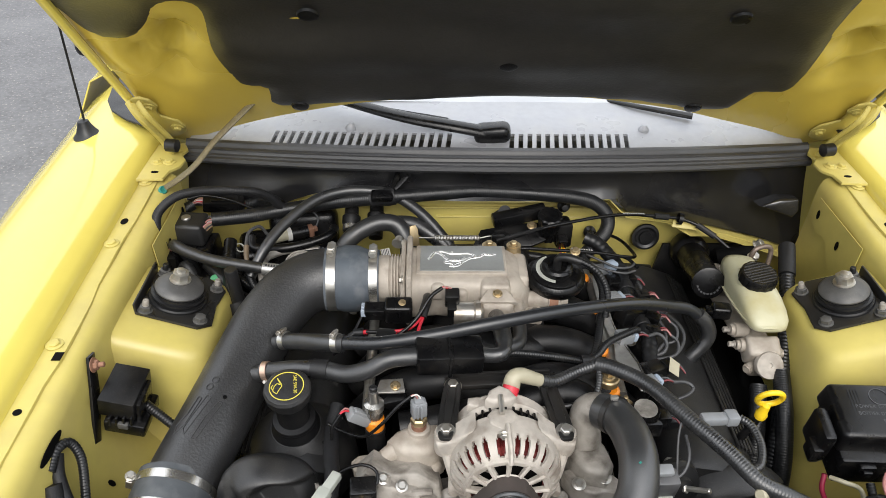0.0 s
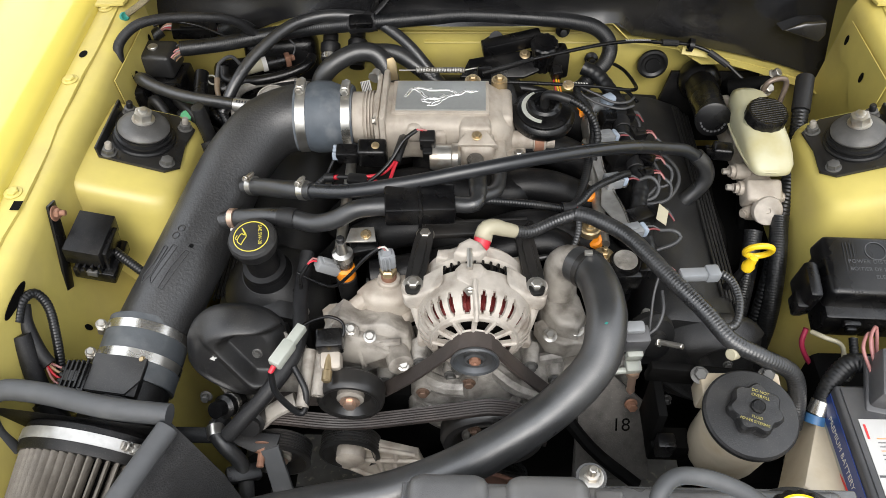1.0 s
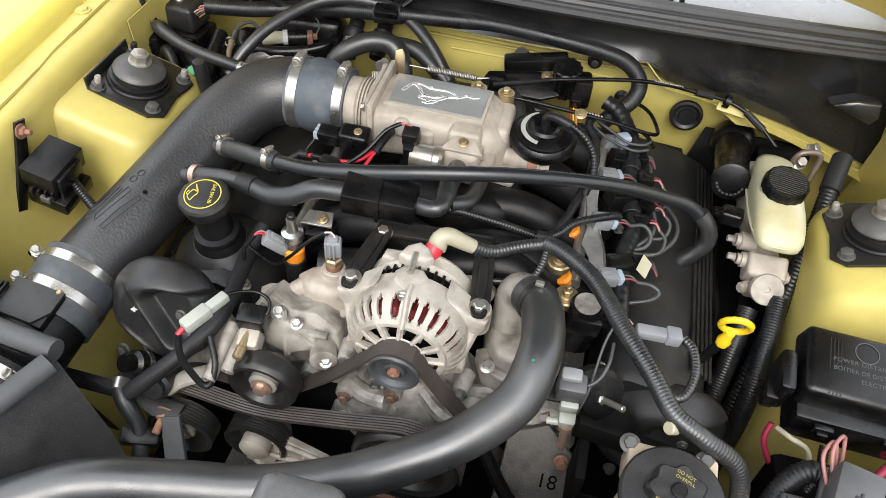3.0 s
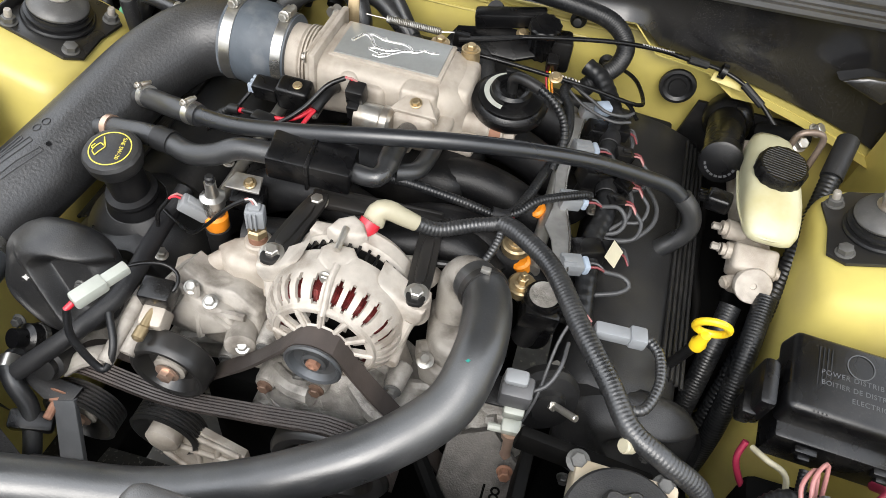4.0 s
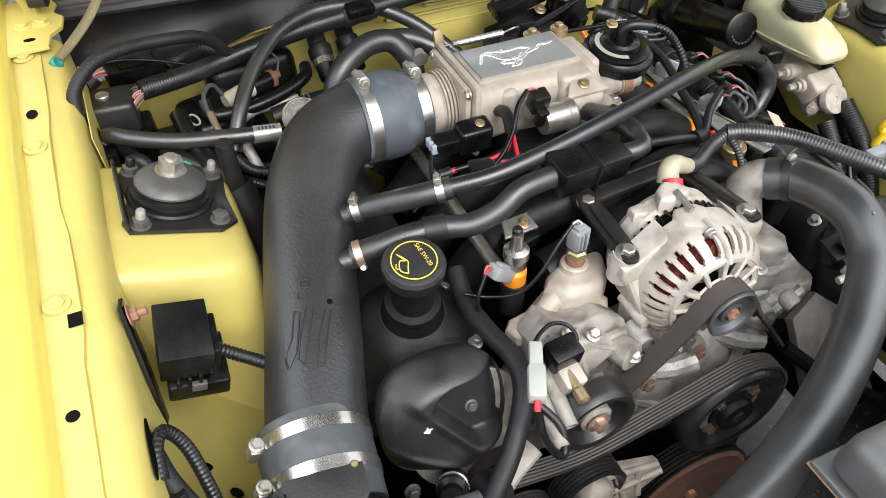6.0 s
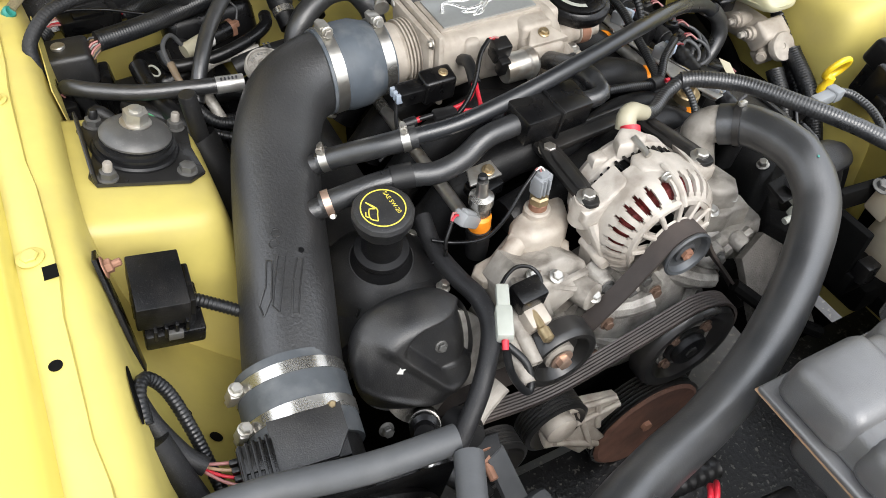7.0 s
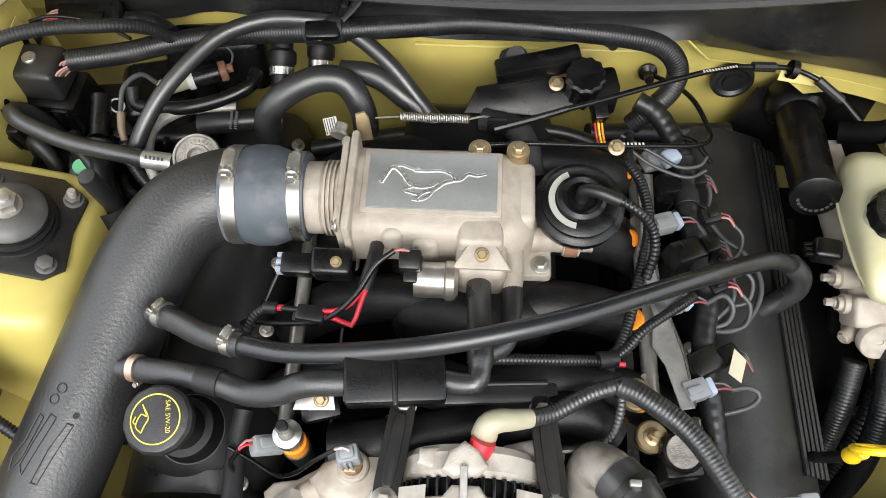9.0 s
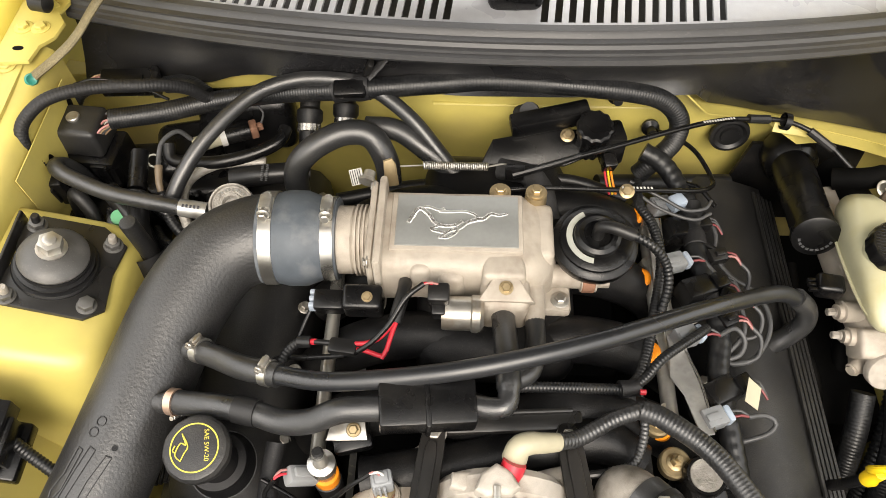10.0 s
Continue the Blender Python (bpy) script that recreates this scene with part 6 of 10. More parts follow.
    # red terminal and boot
    part("red_terminal", sweep(B(), [(-0.026, -0.226, 0.862), (-0.020, -0.212, 0.874)], 0.0115, 12, 0.006), M_red, t, "red terminal insulator")
    part("terminal_boot", sweep(B(), [(-0.020, -0.206, 0.866), (-0.016, -0.199, 0.878), (-0.006, -0.195, 0.879), (0.006, -0.192, 0.872), (0.022, -0.187, 0.862)], lambda q: 0.0122 - 0.0032 * q, 16, 0.004), M_cream, t, "cream rubber cable boot")
    return t


alternator()


def alternator_bracket():
    t = thing("alternator_bracket", "black stamped steel alternator bracket", "bracket", (-0.02, -0.2, 0.83))
    for x0, x1 in ((-0.097, -0.108), (0.036, 0.048)):
        bm = B()
        mid = Vector(((x0 + x1) / 2, -0.219, 0.839))
        d = Vector((x1 - x0, -0.094, 0.010))
        mm = aim(mid, (0, 0.08, 1), d)
        prism(bm, oval(0.013, 0.062, 28, power=3.5), 0.005, mm, 0.0015)
        prism(bm, oval(0.0065, 0.036, 24, power=4), 0.009, mm, 0.002)
        part("arm", bm, M_pulley, t, "black bracket arm")
        for q in ((x1, -0.265, 0.846), (x0, -0.172, 0.836)):
            hb = B()
            hexbolt(hb, q, (0, -0.1, 1), 0.0075, 0.007, 1.7)
            part("bolt", hb, M_steel, t, "zinc flange bolt")
    bm = B()
    box(bm, (-0.028, -0.158, 0.832), (0.16, 0.020, 0.010), 0.003, (6, 0, 4))
    box(bm, (-0.028, -0.150, 0.838), (0.14, 0.005, 0.012), 0.002, (6, 0, 4))
    part("crossbar", bm, M_pulley, t, "black bracket crossbar")


alternator_bracket()


def pulley(name, label, c, r, w, smooth=True, nut=M_coppery, hub=M_cast_mid):
    t = thing(name, label, "pulley", c)
    ax = Vector((0, -1, 0))
    if smooth:
        prof = [(r * 0.4, -w / 2), (r * 0.95, -w / 2), (r, -w / 2 + 0.003), (r, w / 2 - 0.006), (r * 0.975, w / 2 - 0.002), (r * 0.92, w / 2 + 0.002), (r * 0.84, w / 2 + 0.0025), (r * 0.76, w / 2 + 0.0005), (r * 0.68, w / 2 - 0.006), (r * 0.60, w / 2 - 0.012), (r * 0.45, w / 2 - 0.012), (0, w / 2 - 0.012)]
    else:
        prof = [(r * 0.4, -w / 2)]
        for k in range(6):
            h = -w / 2 + w * k / 6
            prof += [(r, h), (r, h + w / 18), (r * 0.95, h + w / 9)]
        prof += [(r * 1.02, w / 2), (r * 0.9, w / 2 + 0.002), (r * 0.8, w / 2 - 0.004), (r * 0.6, w / 2 - 0.010), (0, w / 2 - 0.010)]
    part("wheel", lathe(B(), prof, c, ax, 56), M_pulley, t, "", 0.5)
    part("hub", lathe(B(), [(r * 0.40, w / 2 - 0.012), (r * 0.40, w / 2 - 0.005), (r * 0.32, w / 2 - 0.003), (0, w / 2 - 0.003)], c, ax, 32), hub, t)
    hb = B()
    hexbolt(hb, Vector(c) + ax * (w / 2 - 0.001), ax, 0.0085, 0.008, 1.6)
    part("bolt", hb, nut, t)
    return t


pulley("tensioner_pulley", "smooth black belt tensioner pulley", (-0.190, -0.358, 0.731), 0.045, 0.026)
pulley("idler_pulley", "grooved black idler pulley", (-0.198, -0.385, 0.635), 0.041, 0.026, False)
pulley("steering_pump_pulley", "grooved black pulley below the bracket", (-0.292, -0.400, 0.645), 0.043, 0.026, False)
wp = pulley("water_pump_pulley", "large black water pump pulley with rusty bolts", (-0.004, -0.373, 0.654), 0.070, 0.026, True, M_pulley, M_pulley)
part("hub_cap", lathe(B(), [(0.024, 0.000), (0.024, 0.013), (0.022, 0.016), (0, 0.016)], (-0.004, -0.375, 0.654), (0, -1, 0), 36), M_matte, wp, "black hub cap")
part("dusty_ring", lathe(B(), [(0.030, 0.0015), (0.031, 0.0045), (0.038, 0.0050), (0.041, 0.0015)], (-0.004, -0.373, 0.654), (0, -1, 0), 48, cap=False), M_cast_dirty, wp, "dusty metal ring")
for k in range(4):
    a = math.pi / 4 + k * math.pi / 2
    hb = B()
    hexbolt(hb, (-0.004 + 0.034 * math.cos(a), -0.378, 0.654 + 0.034 * math.sin(a)), (0, -1, 0), 0.006, 0.006, 1.5)
    part("bolt", hb, M_rustdust, wp, "tarnished pulley bolt")
cp = pulley("crank_pulley", "rusty crankshaft pulley low at the front", (-0.03, -0.375, 0.50), 0.085, 0.03, False, M_rust, M_rust)

part("damper_face", lathe(B(), [(0.050, 0.012), (0.081, 0.013), (0.083, 0.017), (0.078, 0.020), (0.045, 0.018), (0, 0.016)], (-0.03, -0.375, 0.50), (0, -1, 0), 48), mat("damper_rust", (0.17, 0.085, 0.06), 0.7, 0.2, 0.35, 60, 0.3, 300, dirt=(0.06, 0.04, 0.03), dirt_amt=0.5), cp, "rust-brown damper face")


def belt():
    t = thing("drive_belt", "worn ribbed rubber drive belt", "belt", (-0.1, -0.36, 0.7))

    def ribbon(path, y0, y1, th, name, mm):
        pl = spline([(x, 0, z) for x, z in path], 0.006)
        bm = B()
        rows = []
        for i, p in enumerate(pl):
            d = (pl[min(i + 1, len(pl) - 1)] - pl[max(0, i - 1)]).normalized()
            nrm = Vector((-d.z, 0, d.x))
            row = []
            n = 13
            for k in range(n):
                y = y0 + (y1 - y0) * k / (n - 1)
                row.append(Vector((p.x, y, p.z)) + nrm * (th * (0.5 if k % 2 else 1.2)))
            row += [Vector((p.x, y1, p.z)) - nrm * th, Vector((p.x, y0, p.z)) - nrm * th]
            rows.append([bm.verts.new(q) for q in row])
        for a, b in zip(rows, rows[1:]):
            for k in range(len(a)):
                bm.faces.new((a[k], a[(k + 1) % len(a)], b[(k + 1) % len(a)], b[k]))
        bm.faces.new(rows[0])
        bm.faces.new(rows[-1][::-1])
        return part(name, bm, mm, t, "", 0.5)

    def arc(cx, cz, r, a0, a1, n=7):
        return [(cx + r * math.cos(radians(a0 + (a1 - a0) * k / n)), cz + r * math.sin(radians(a0 + (a1 - a0) * k / n))) for k in range(n + 1)]

    ribbon([(0.12, 0.640), (0.074, 0.706), (0.022, 0.776)] + arc(-0.029, 0.804, 0.0290, 42, 142) + [(-0.10, 0.760)] + arc(-0.190, 0.731, 0.0465, -25, -95, 5) + [(-0.25, 0.686)] + arc(-0.292, 0.645, 0.045, 80, 170, 5), -0.350, -0.328, 0.0016, "upper_run", M_belt)
    ribbon(arc(-0.004, 0.654, 0.0725, -10, 103, 8) + [(-0.10, 0.702), (-0.20, 0.680)] + arc(-0.292, 0.645, 0.047, 85, 150, 4), -0.383, -0.361, -0.0018, "lower_run", M_belt)


belt()


def radiator_hose():
    t = thing("radiator_hose", "thick black upper radiator hose", "hose", (0.0, -0.45, 0.78))
    part("hose", sweep(B(), [(0.100, -0.234, 0.853), (0.117, -0.258, 0.863), (0.125, -0.300, 0.870), (0.125, -0.338, 0.868), (0.112, -0.380, 0.848), (0.068, -0.420, 0.822), (0.006, -0.459, 0.803), (-0.06, -0.490, 0.788), (-0.130, -0.514, 0.780), (-0.200, -0.531, 0.784), (-0.270, -0.554, 0.796), (-0.320, -0.580, 0.798), (-0.385, -0.635, 0.790), (-0.42, -0.72, 0.77), (-0.43, -0.80, 0.74)], 0.0242, 28, 0.006, rough=0.012), M_radhose, t)
    part("spring_clamp", lathe(B(), [(0.0248, -0.004), (0.0262, -0.004), (0.0262, 0.004), (0.0248, 0.004)], (0.112, -0.250, 0.861), (0.6, -0.8, 0.3), 32), M_pulley, t, "black spring clamp")
    bm = B()
    box(bm, (0.110, -0.246, 0.888), (0.010, 0.006, 0.006), 0.001)
    part("clamp_tab", bm, M_steel, t)
    prism(bm := B(), [(-0.0022, -0.001), (0.0005, -0.002), (0.0024, 0.0005), (0.0, 0.0015)], 0.0004, aim((0.1200, -0.3520, 0.8890), (0.05, -0.20, 0.96), (0, 1, 0.3)), 0)
    part("paint_mark", bm, M_teal, t, "small green paint mark")
    return t


radiator_hose()


def coolant_outlet(side):
    if side < 0:
        t = thing("coolant_outlet", "cast alloy coolant outlet with temperature sender", "coolant pipe", (-0.17, -0.25, 0.76))
        bm = B()
        up = Matrix.Translation((0, 0, 0.742))
        prism(bm, [(-0.188, -0.240), (-0.176, -0.224), (-0.150, -0.208), (-0.122, -0.176), (-0.100, -0.162), (-0.090, -0.176), (-0.098, -0.212), (-0.110, -0.246), (-0.130, -0.262), (-0.158, -0.264), (-0.176, -0.256)], 0.064, up, 0.013, 4)
        sweep(bm, [(-0.196, -0.252, 0.772), (-0.172, -0.244, 0.790), (-0.140, -0.236, 0.797)], 0.012, 14, 0.006)
        part("casting", bm, M_cast, t, "", 0.9)
        bm = B()
        prism(bm, [(-0.237, -0.250), (-0.228, -0.240), (-0.205, -0.236), (-0.170, -0.215), (-0.120, -0.228), (-0.112, -0.256), (-0.126, -0.278), (-0.140, -0.287), (-0.153, -0.287), (-0.168, -0.279), (-0.182, -0.287), (-0.198, -0.284), (-0.212, -0.276), (-0.232, -0.266)][::-1], 0.014, Matrix.Translation((0, 0, 0.757)), 0.004, 3)
        part("flange", bm, M_cast, t)
        bm = B()
        prism(bm, [(-0.216, -0.246), (-0.160, -0.222), (-0.120, -0.240), (-0.130, -0.274), (-0.196, -0.278)][::-1], 0.010, Matrix.Translation((0, 0, 0.7465)), 0.001)
        part("gasket", bm, M_rubber, t, "black rubber gasket")
        part("dowel", lathe(B(), [(0.0042, 0), (0.0042, 0.004), (0.003, 0.006), (0, 0.006)], (-0.152, -0.272, 0.770), (0, -0.2, 1), 14), M_cast, t)
        for p in ((-0.188, -0.263, 0.774),):
            hb = B()
            hexbolt(hb, p, (0, -0.2, 1), 0.0075, 0.007, 1.8)
            part("bolt", hb, M_steel, t, "zinc flange bolt")
        part("sender_seat", lathe(B(), [(0.019, -0.06), (0.0165, -0.01), (0.0155, 0), (0.0135, 0.002), (0, 0.002)], (-0.144, -0.228, 0.812), (0, 0, 1), 24), M_cast, t)
        part("sender", lathe(B(), [(0.0105, 0), (0.0105, 0.008), (0.0085, 0.010), (0.0085, 0.016), (0, 0.016)], (-0.144, -0.228, 0.814), (0, 0, 1), 24), M_rust, t, "rust-red sender collar")
        part("sender_hex", lathe(B(), [(0.0115, 0), (0.0115, 0.008), (0.009, 0.010), (0, 0.010)], (-0.144, -0.228, 0.823), (0, 0, 1), 6), M_brass, t, "brass hex sender")
        bm = B()
        box(bm, (-0.144, -0.227, 0.849), (0.021, 0.016, 0.026), 0.003, (0, 0, 15))
        box(bm, (-0.144, -0.227, 0.860), (0.014, 0.012, 0.012), 0.003, (0, 0, 15))
        part("plug", bm, M_grey_conn, t, "grey plug")
        for k in range(3):
            bm = B()
            box(bm, (-0.150 + 0.005 * k, -0.2360, 0.849), (0.0025, 0.004, 0.022), 0.0008, (0, 0, 15))
            part("plug_rib", bm, M_grey_conn, t)
        for k, mm in enumerate((M_pink, M_white)):
            cable("wire", [(-0.145 + 0.004 * k, -0.226, 0.864), (-0.149 + 0.003 * k, -0.225, 0.872), (-0.156, -0.227, 0.870)], 0.0012, mm, t)
        cable("wire_sleeve", [(-0.154, -0.227, 0.871), (-0.172, -0.234, 0.858), (-0.195, -0.242, 0.832), (-0.218, -0.240, 0.808), (-0.247, -0.225, 0.80), (-0.27, -0.215, 0.805)], 0.0022, M_plastic, t)
    else:
        t = thing("thermostat_housing", "cast alloy thermostat housing at the hose", "coolant pipe", (0.09, -0.24, 0.78))
        part("neck", sweep(B(), [(0.085, -0.235, 0.79), (0.083, -0.222, 0.828), (0.092, -0.226, 0.848), (0.107, -0.242, 0.857)], 0.0222, 24, 0.006), M_cast_mid, t)
        bm = B()
        up = Matrix.Translation((0, 0, 0.735))
        prism(bm, [(0.055, -0.225), (0.062, -0.258), (0.078, -0.285), (0.105, -0.292), (0.118, -0.272), (0.112, -0.240), (0.098, -0.212), (0.070, -0.205)], 0.060, up, 0.010, 3)
        prism(bm, [(0.052, -0.262), (0.066, -0.290), (0.090, -0.300), (0.106, -0.296), (0.126, -0.300), (0.130, -0.278), (0.110, -0.255), (0.075, -0.250)], 0.030, up, 0.004, 2)
        part("casting", bm, M_cast_mid, t, "", 0.9)
        for p in ((0.105, -0.283, 0.776), (0.070, -0.290, 0.772)):
            hb = B()
            hexbolt(hb, p, (0, -0.2, 1), 0.006, 0.006, 1.6)
            part("bolt", hb, M_steel, t)


coolant_outlet(-1)
coolant_outlet(1)


# ---- front of the bay ----
def degas_tank():
    t = thing("coolant_tank", "black moulded coolant expansion tank with ribs", "coolant tank", (0.1, -0.6, 0.70))
    def lump(x0, x1, y0, y1, z0, z1, bev, top=(0.96, 0.96), name="lobe"):
        bm = B()
        box(bm, ((x0 + x1) / 2, (y0 + y1) / 2, (z0 + z1) / 2), (x1 - x0, y1 - y0, z1 - z0), bev, None, top, 4)
        part(name, bm, M_tank, t, "", 0.9)

    lump(-0.108, -0.011, -0.598, -0.514, 0.806, 0.860, 0.016, (0.86, 0.90))
    lump(-0.005, 0.092, -0.598, -0.514, 0.806, 0.860, 0.016, (0.86, 0.90))
    lump(-0.108, -0.011, -0.690, -0.602, 0.806, 0.858, 0.016, (0.86, 0.92))
    lump(-0.005, 0.086, -0.690, -0.602, 0.806, 0.858, 0.016, (0.86, 0.92))
    lump(-0.102, 0.090, -0.690, -0.520, 0.806, 0.848, 0.010, (0.92, 0.94), name="upper_half")
    lump(-0.111, 0.380, -0.700, -0.508, 0.800, 0.808, 0.003, (1, 1), name="parting_flange")
    lump(-0.040, 0.340, -0.680, -0.530, 0.66, 0.802, 0.02, (1, 1), name="lower_half")
    lump(0.080, 0.362, -0.690, -0.512, 0.804, 0.822, 0.008, name="body")
    lump(0.088, 0.178, -0.690, -0.592, 0.806, 0.845, 0.014)
    lump(0.182, 0.222, -0.690, -0.600, 0.806, 0.842, 0.012)
    lump(0.095, 0.128, -0.585, -0.518, 0.806, 0.826, 0.006)
    lump(0.168, 0.262, -0.592, -0.518, 0.806, 0.8255, 0.006)
    b = B()
    prism(b, [(-0.109, -0.706), (0.0, -0.706), (0.0, -0.506), (-0.109, -0.506)], 0.003, Matrix.Translation((0, 0, 0.7965)), 0.0005)
    part("gasket_edge", b, M_tan, t, "tan edge under the parting flange")
    # filler cap with printed disc
    c, ax = Vector((0.3037, -0.5597, 0.816)), Vector((-0.15, 0.12, 1))
    part("filler_base", lathe(B(), [(0.052, -0.02), (0.053, 0.0), (0.050, 0.006), (0.044, 0.008), (0.040, 0.008), (0, 0.008)], c, ax, 48), M_cover, t)
    cap = part("cap", lathe(B(), [(0.034, 0.006), (0.0355, 0.010), (0.0355, 0.026), (0.033, 0.030), (0.030, 0.031), (0, 0.031)], c, ax, 96, (16, 0.0020)), M_plastic, t, "black ribbed pressure cap")
    m = aim(c + ax.normalized() * 0.0312, ax, (0, 1, 0))
    part("disc_rim", lathe(B(), [(0.0265, 0), (0.0265, 0.0006), (0, 0.0006)], c + ax.normalized() * 0.0312, ax, 48), M_ypl, cap, "yellow printed rim")
    part("disc", lathe(B(), [(0.0238, 0), (0.0238, 0.0010), (0, 0.0010)], c + ax.normalized() * 0.0312, ax, 48), M_white, cap, "white printed disc")

    def mark(pts, mm, h=0.0005):
        b = B()
        prism(b, [(u * 0.71, v * 0.71) for u, v in pts], h, m @ Matrix.Translation((0, 0, 0.0011)), 0)
        part("print", b, mm, cap)

    mark([(-0.006, 0.016), (0.004, 0.016), (-0.001, 0.026)], M_orangelab)
    mark([(0.008, 0.016), (0.020, 0.016), (0.020, 0.023), (0.008, 0.023)], M_ink)
    mark([(0.0095, 0.0175), (0.0185, 0.0175), (0.0185, 0.0215), (0.0095, 0.0215)], M_white, 0.0008)
    for x in (-0.024, 0.002):
        mark([(x, -0.006), (x + 0.020, -0.006), (x + 0.020, 0.004), (x, 0.004)], M_ink)
        mark([(x + 0.0015, -0.004), (x + 0.0185, -0.004), (x + 0.0185, 0.001), (x + 0.0015, 0.001)], M_white, 0.0008)
        for k in range(4):
            mark([(x + 0.003 + 0.004 * k, 0.001), (x + 0.005 + 0.004 * k, 0.001), (x + 0.005 + 0.004 * k, 0.006), (x + 0.003 + 0.004 * k, 0.006)], M_ink, 0.0009)
    mark([(-0.016, 0.006), (-0.004, 0.013), (-0.006, 0.014), (-0.018, 0.008)], M_redlab, 0.0009)
    mark([(-0.004, 0.006), (-0.016, 0.013), (-0.017, 0.012), (-0.006, 0.005)], M_redlab, 0.0009)
    letters("OK", 0.0038, m @ Matrix.Translation((0.0190, -0.002, 0.0013)), M_ink, cap)
    letters("110 kPa", 0.0042, m @ Matrix.Translation((0.0, -0.0098, 0.0013)), M_ink, cap)
    letters("16 psi", 0.0042, m @ Matrix.Translation((0.0, -0.0146, 0.0013)), M_ink, cap)
    # warning label
    lm = Matrix.Translation((0.2099, -0.5492, 0.8258)) @ pose(0, 0, 0, 0, 0, -2) @ Matrix.Diagonal((0.82, 0.72, 1, 1))
    b = B()
    prism(b, [(-0.020, -0.024), (0.020, -0.024), (0.020, 0.024), (-0.020, 0.024)], 0.0006, lm, 0)
    lab = part("warning_label", b, M_skyblue, t, "blue and yellow warning sticker")
    b = B()
    prism(b, [(-0.020, 0.012), (0.020, 0.012), (0.020, 0.024), (-0.020, 0.024)], 0.0009, lm, 0)
    part("label_head", b, M_ypl, lab)
    part("label_sign", lathe(B(), [(0.0075, 0), (0.0075, 0.0006), (0.006, 0.0006), (0.006, 0)], lm @ Vector((0.0, 0.001, 0.0007)), (0, 0, 1), 28, cap=False), M_redlab, lab)
    for q in ([(-0.005, -0.002), (0.005, -0.002), (0.005, 0.003), (-0.005, 0.003)], [(-0.007, -0.020), (0.008, -0.020), (0.008, -0.012), (-0.007, -0.012)], [(-0.012, 0.016), (-0.006, 0.016), (-0.009, 0.0215)], [(0.004, 0.016), (0.012, 0.016), (0.012, 0.021), (0.004, 0.021)]):
        b = B()
        prism(b, q, 0.0012, lm, 0)
        part("label_print", b, M_ink, lab)
    # vent hose off the tank
    part("nipple", lathe(B(), [(0.006, 0), (0.006, 0.03), (0, 0.03)], (0.147, -0.588, 0.838), (0, 0.25, 1), 14), M_tank, t)
    part("stub_hose", sweep(B(), [(0.147, -0.580, 0.852), (0.146, -0.566, 0.868), (0.150, -0.548, 0.880), (0.168, -0.532, 0.884), (0.200, -0.530, 0.878), (0.235, -0.538, 0.868), (0.262, -0.548, 0.852)], 0.0088, 14, 0.005), M_trim, t, "grey-black vent hose")
    b = B()
    box(b, (0.147, -0.582, 0.850), (0.018, 0.004, 0.010), 0.0008, (0, 0, 5))
    box(b, (0.138, -0.588, 0.855), (0.004, 0.012, 0.010), 0.0008, (0, 0, 5))
    box(b, (0.157, -0.588, 0.855), (0.004, 0.012, 0.010), 0.0008, (0, 0, 5))
    part("pinch_clamp", b, M_pulley, t, "black pinch clamp")
    # fixing stud on a lug
    b = B()
    lathe(b, [(0.018, -0.03), (0.017, 0), (0, 0)], (0.096, -0.502, 0.814), (0, 0, 1), 20)
    part("lug", b, M_tank, t)
    hb = B()
    hexbolt(hb, (0.096, -0.502, 0.814), (0, 0, 1), 0.0085, 0.008, 1.6, 0.012)
    part("stud_nut", hb, M_steel, t, "zinc nut on a stud")
    t.matrix_basis = Matrix.Translation((0, -0.0423, 0.0745)) @ Matrix.Scale(0.953, 4) @ t.matrix_basis
    return t


degas_tank()


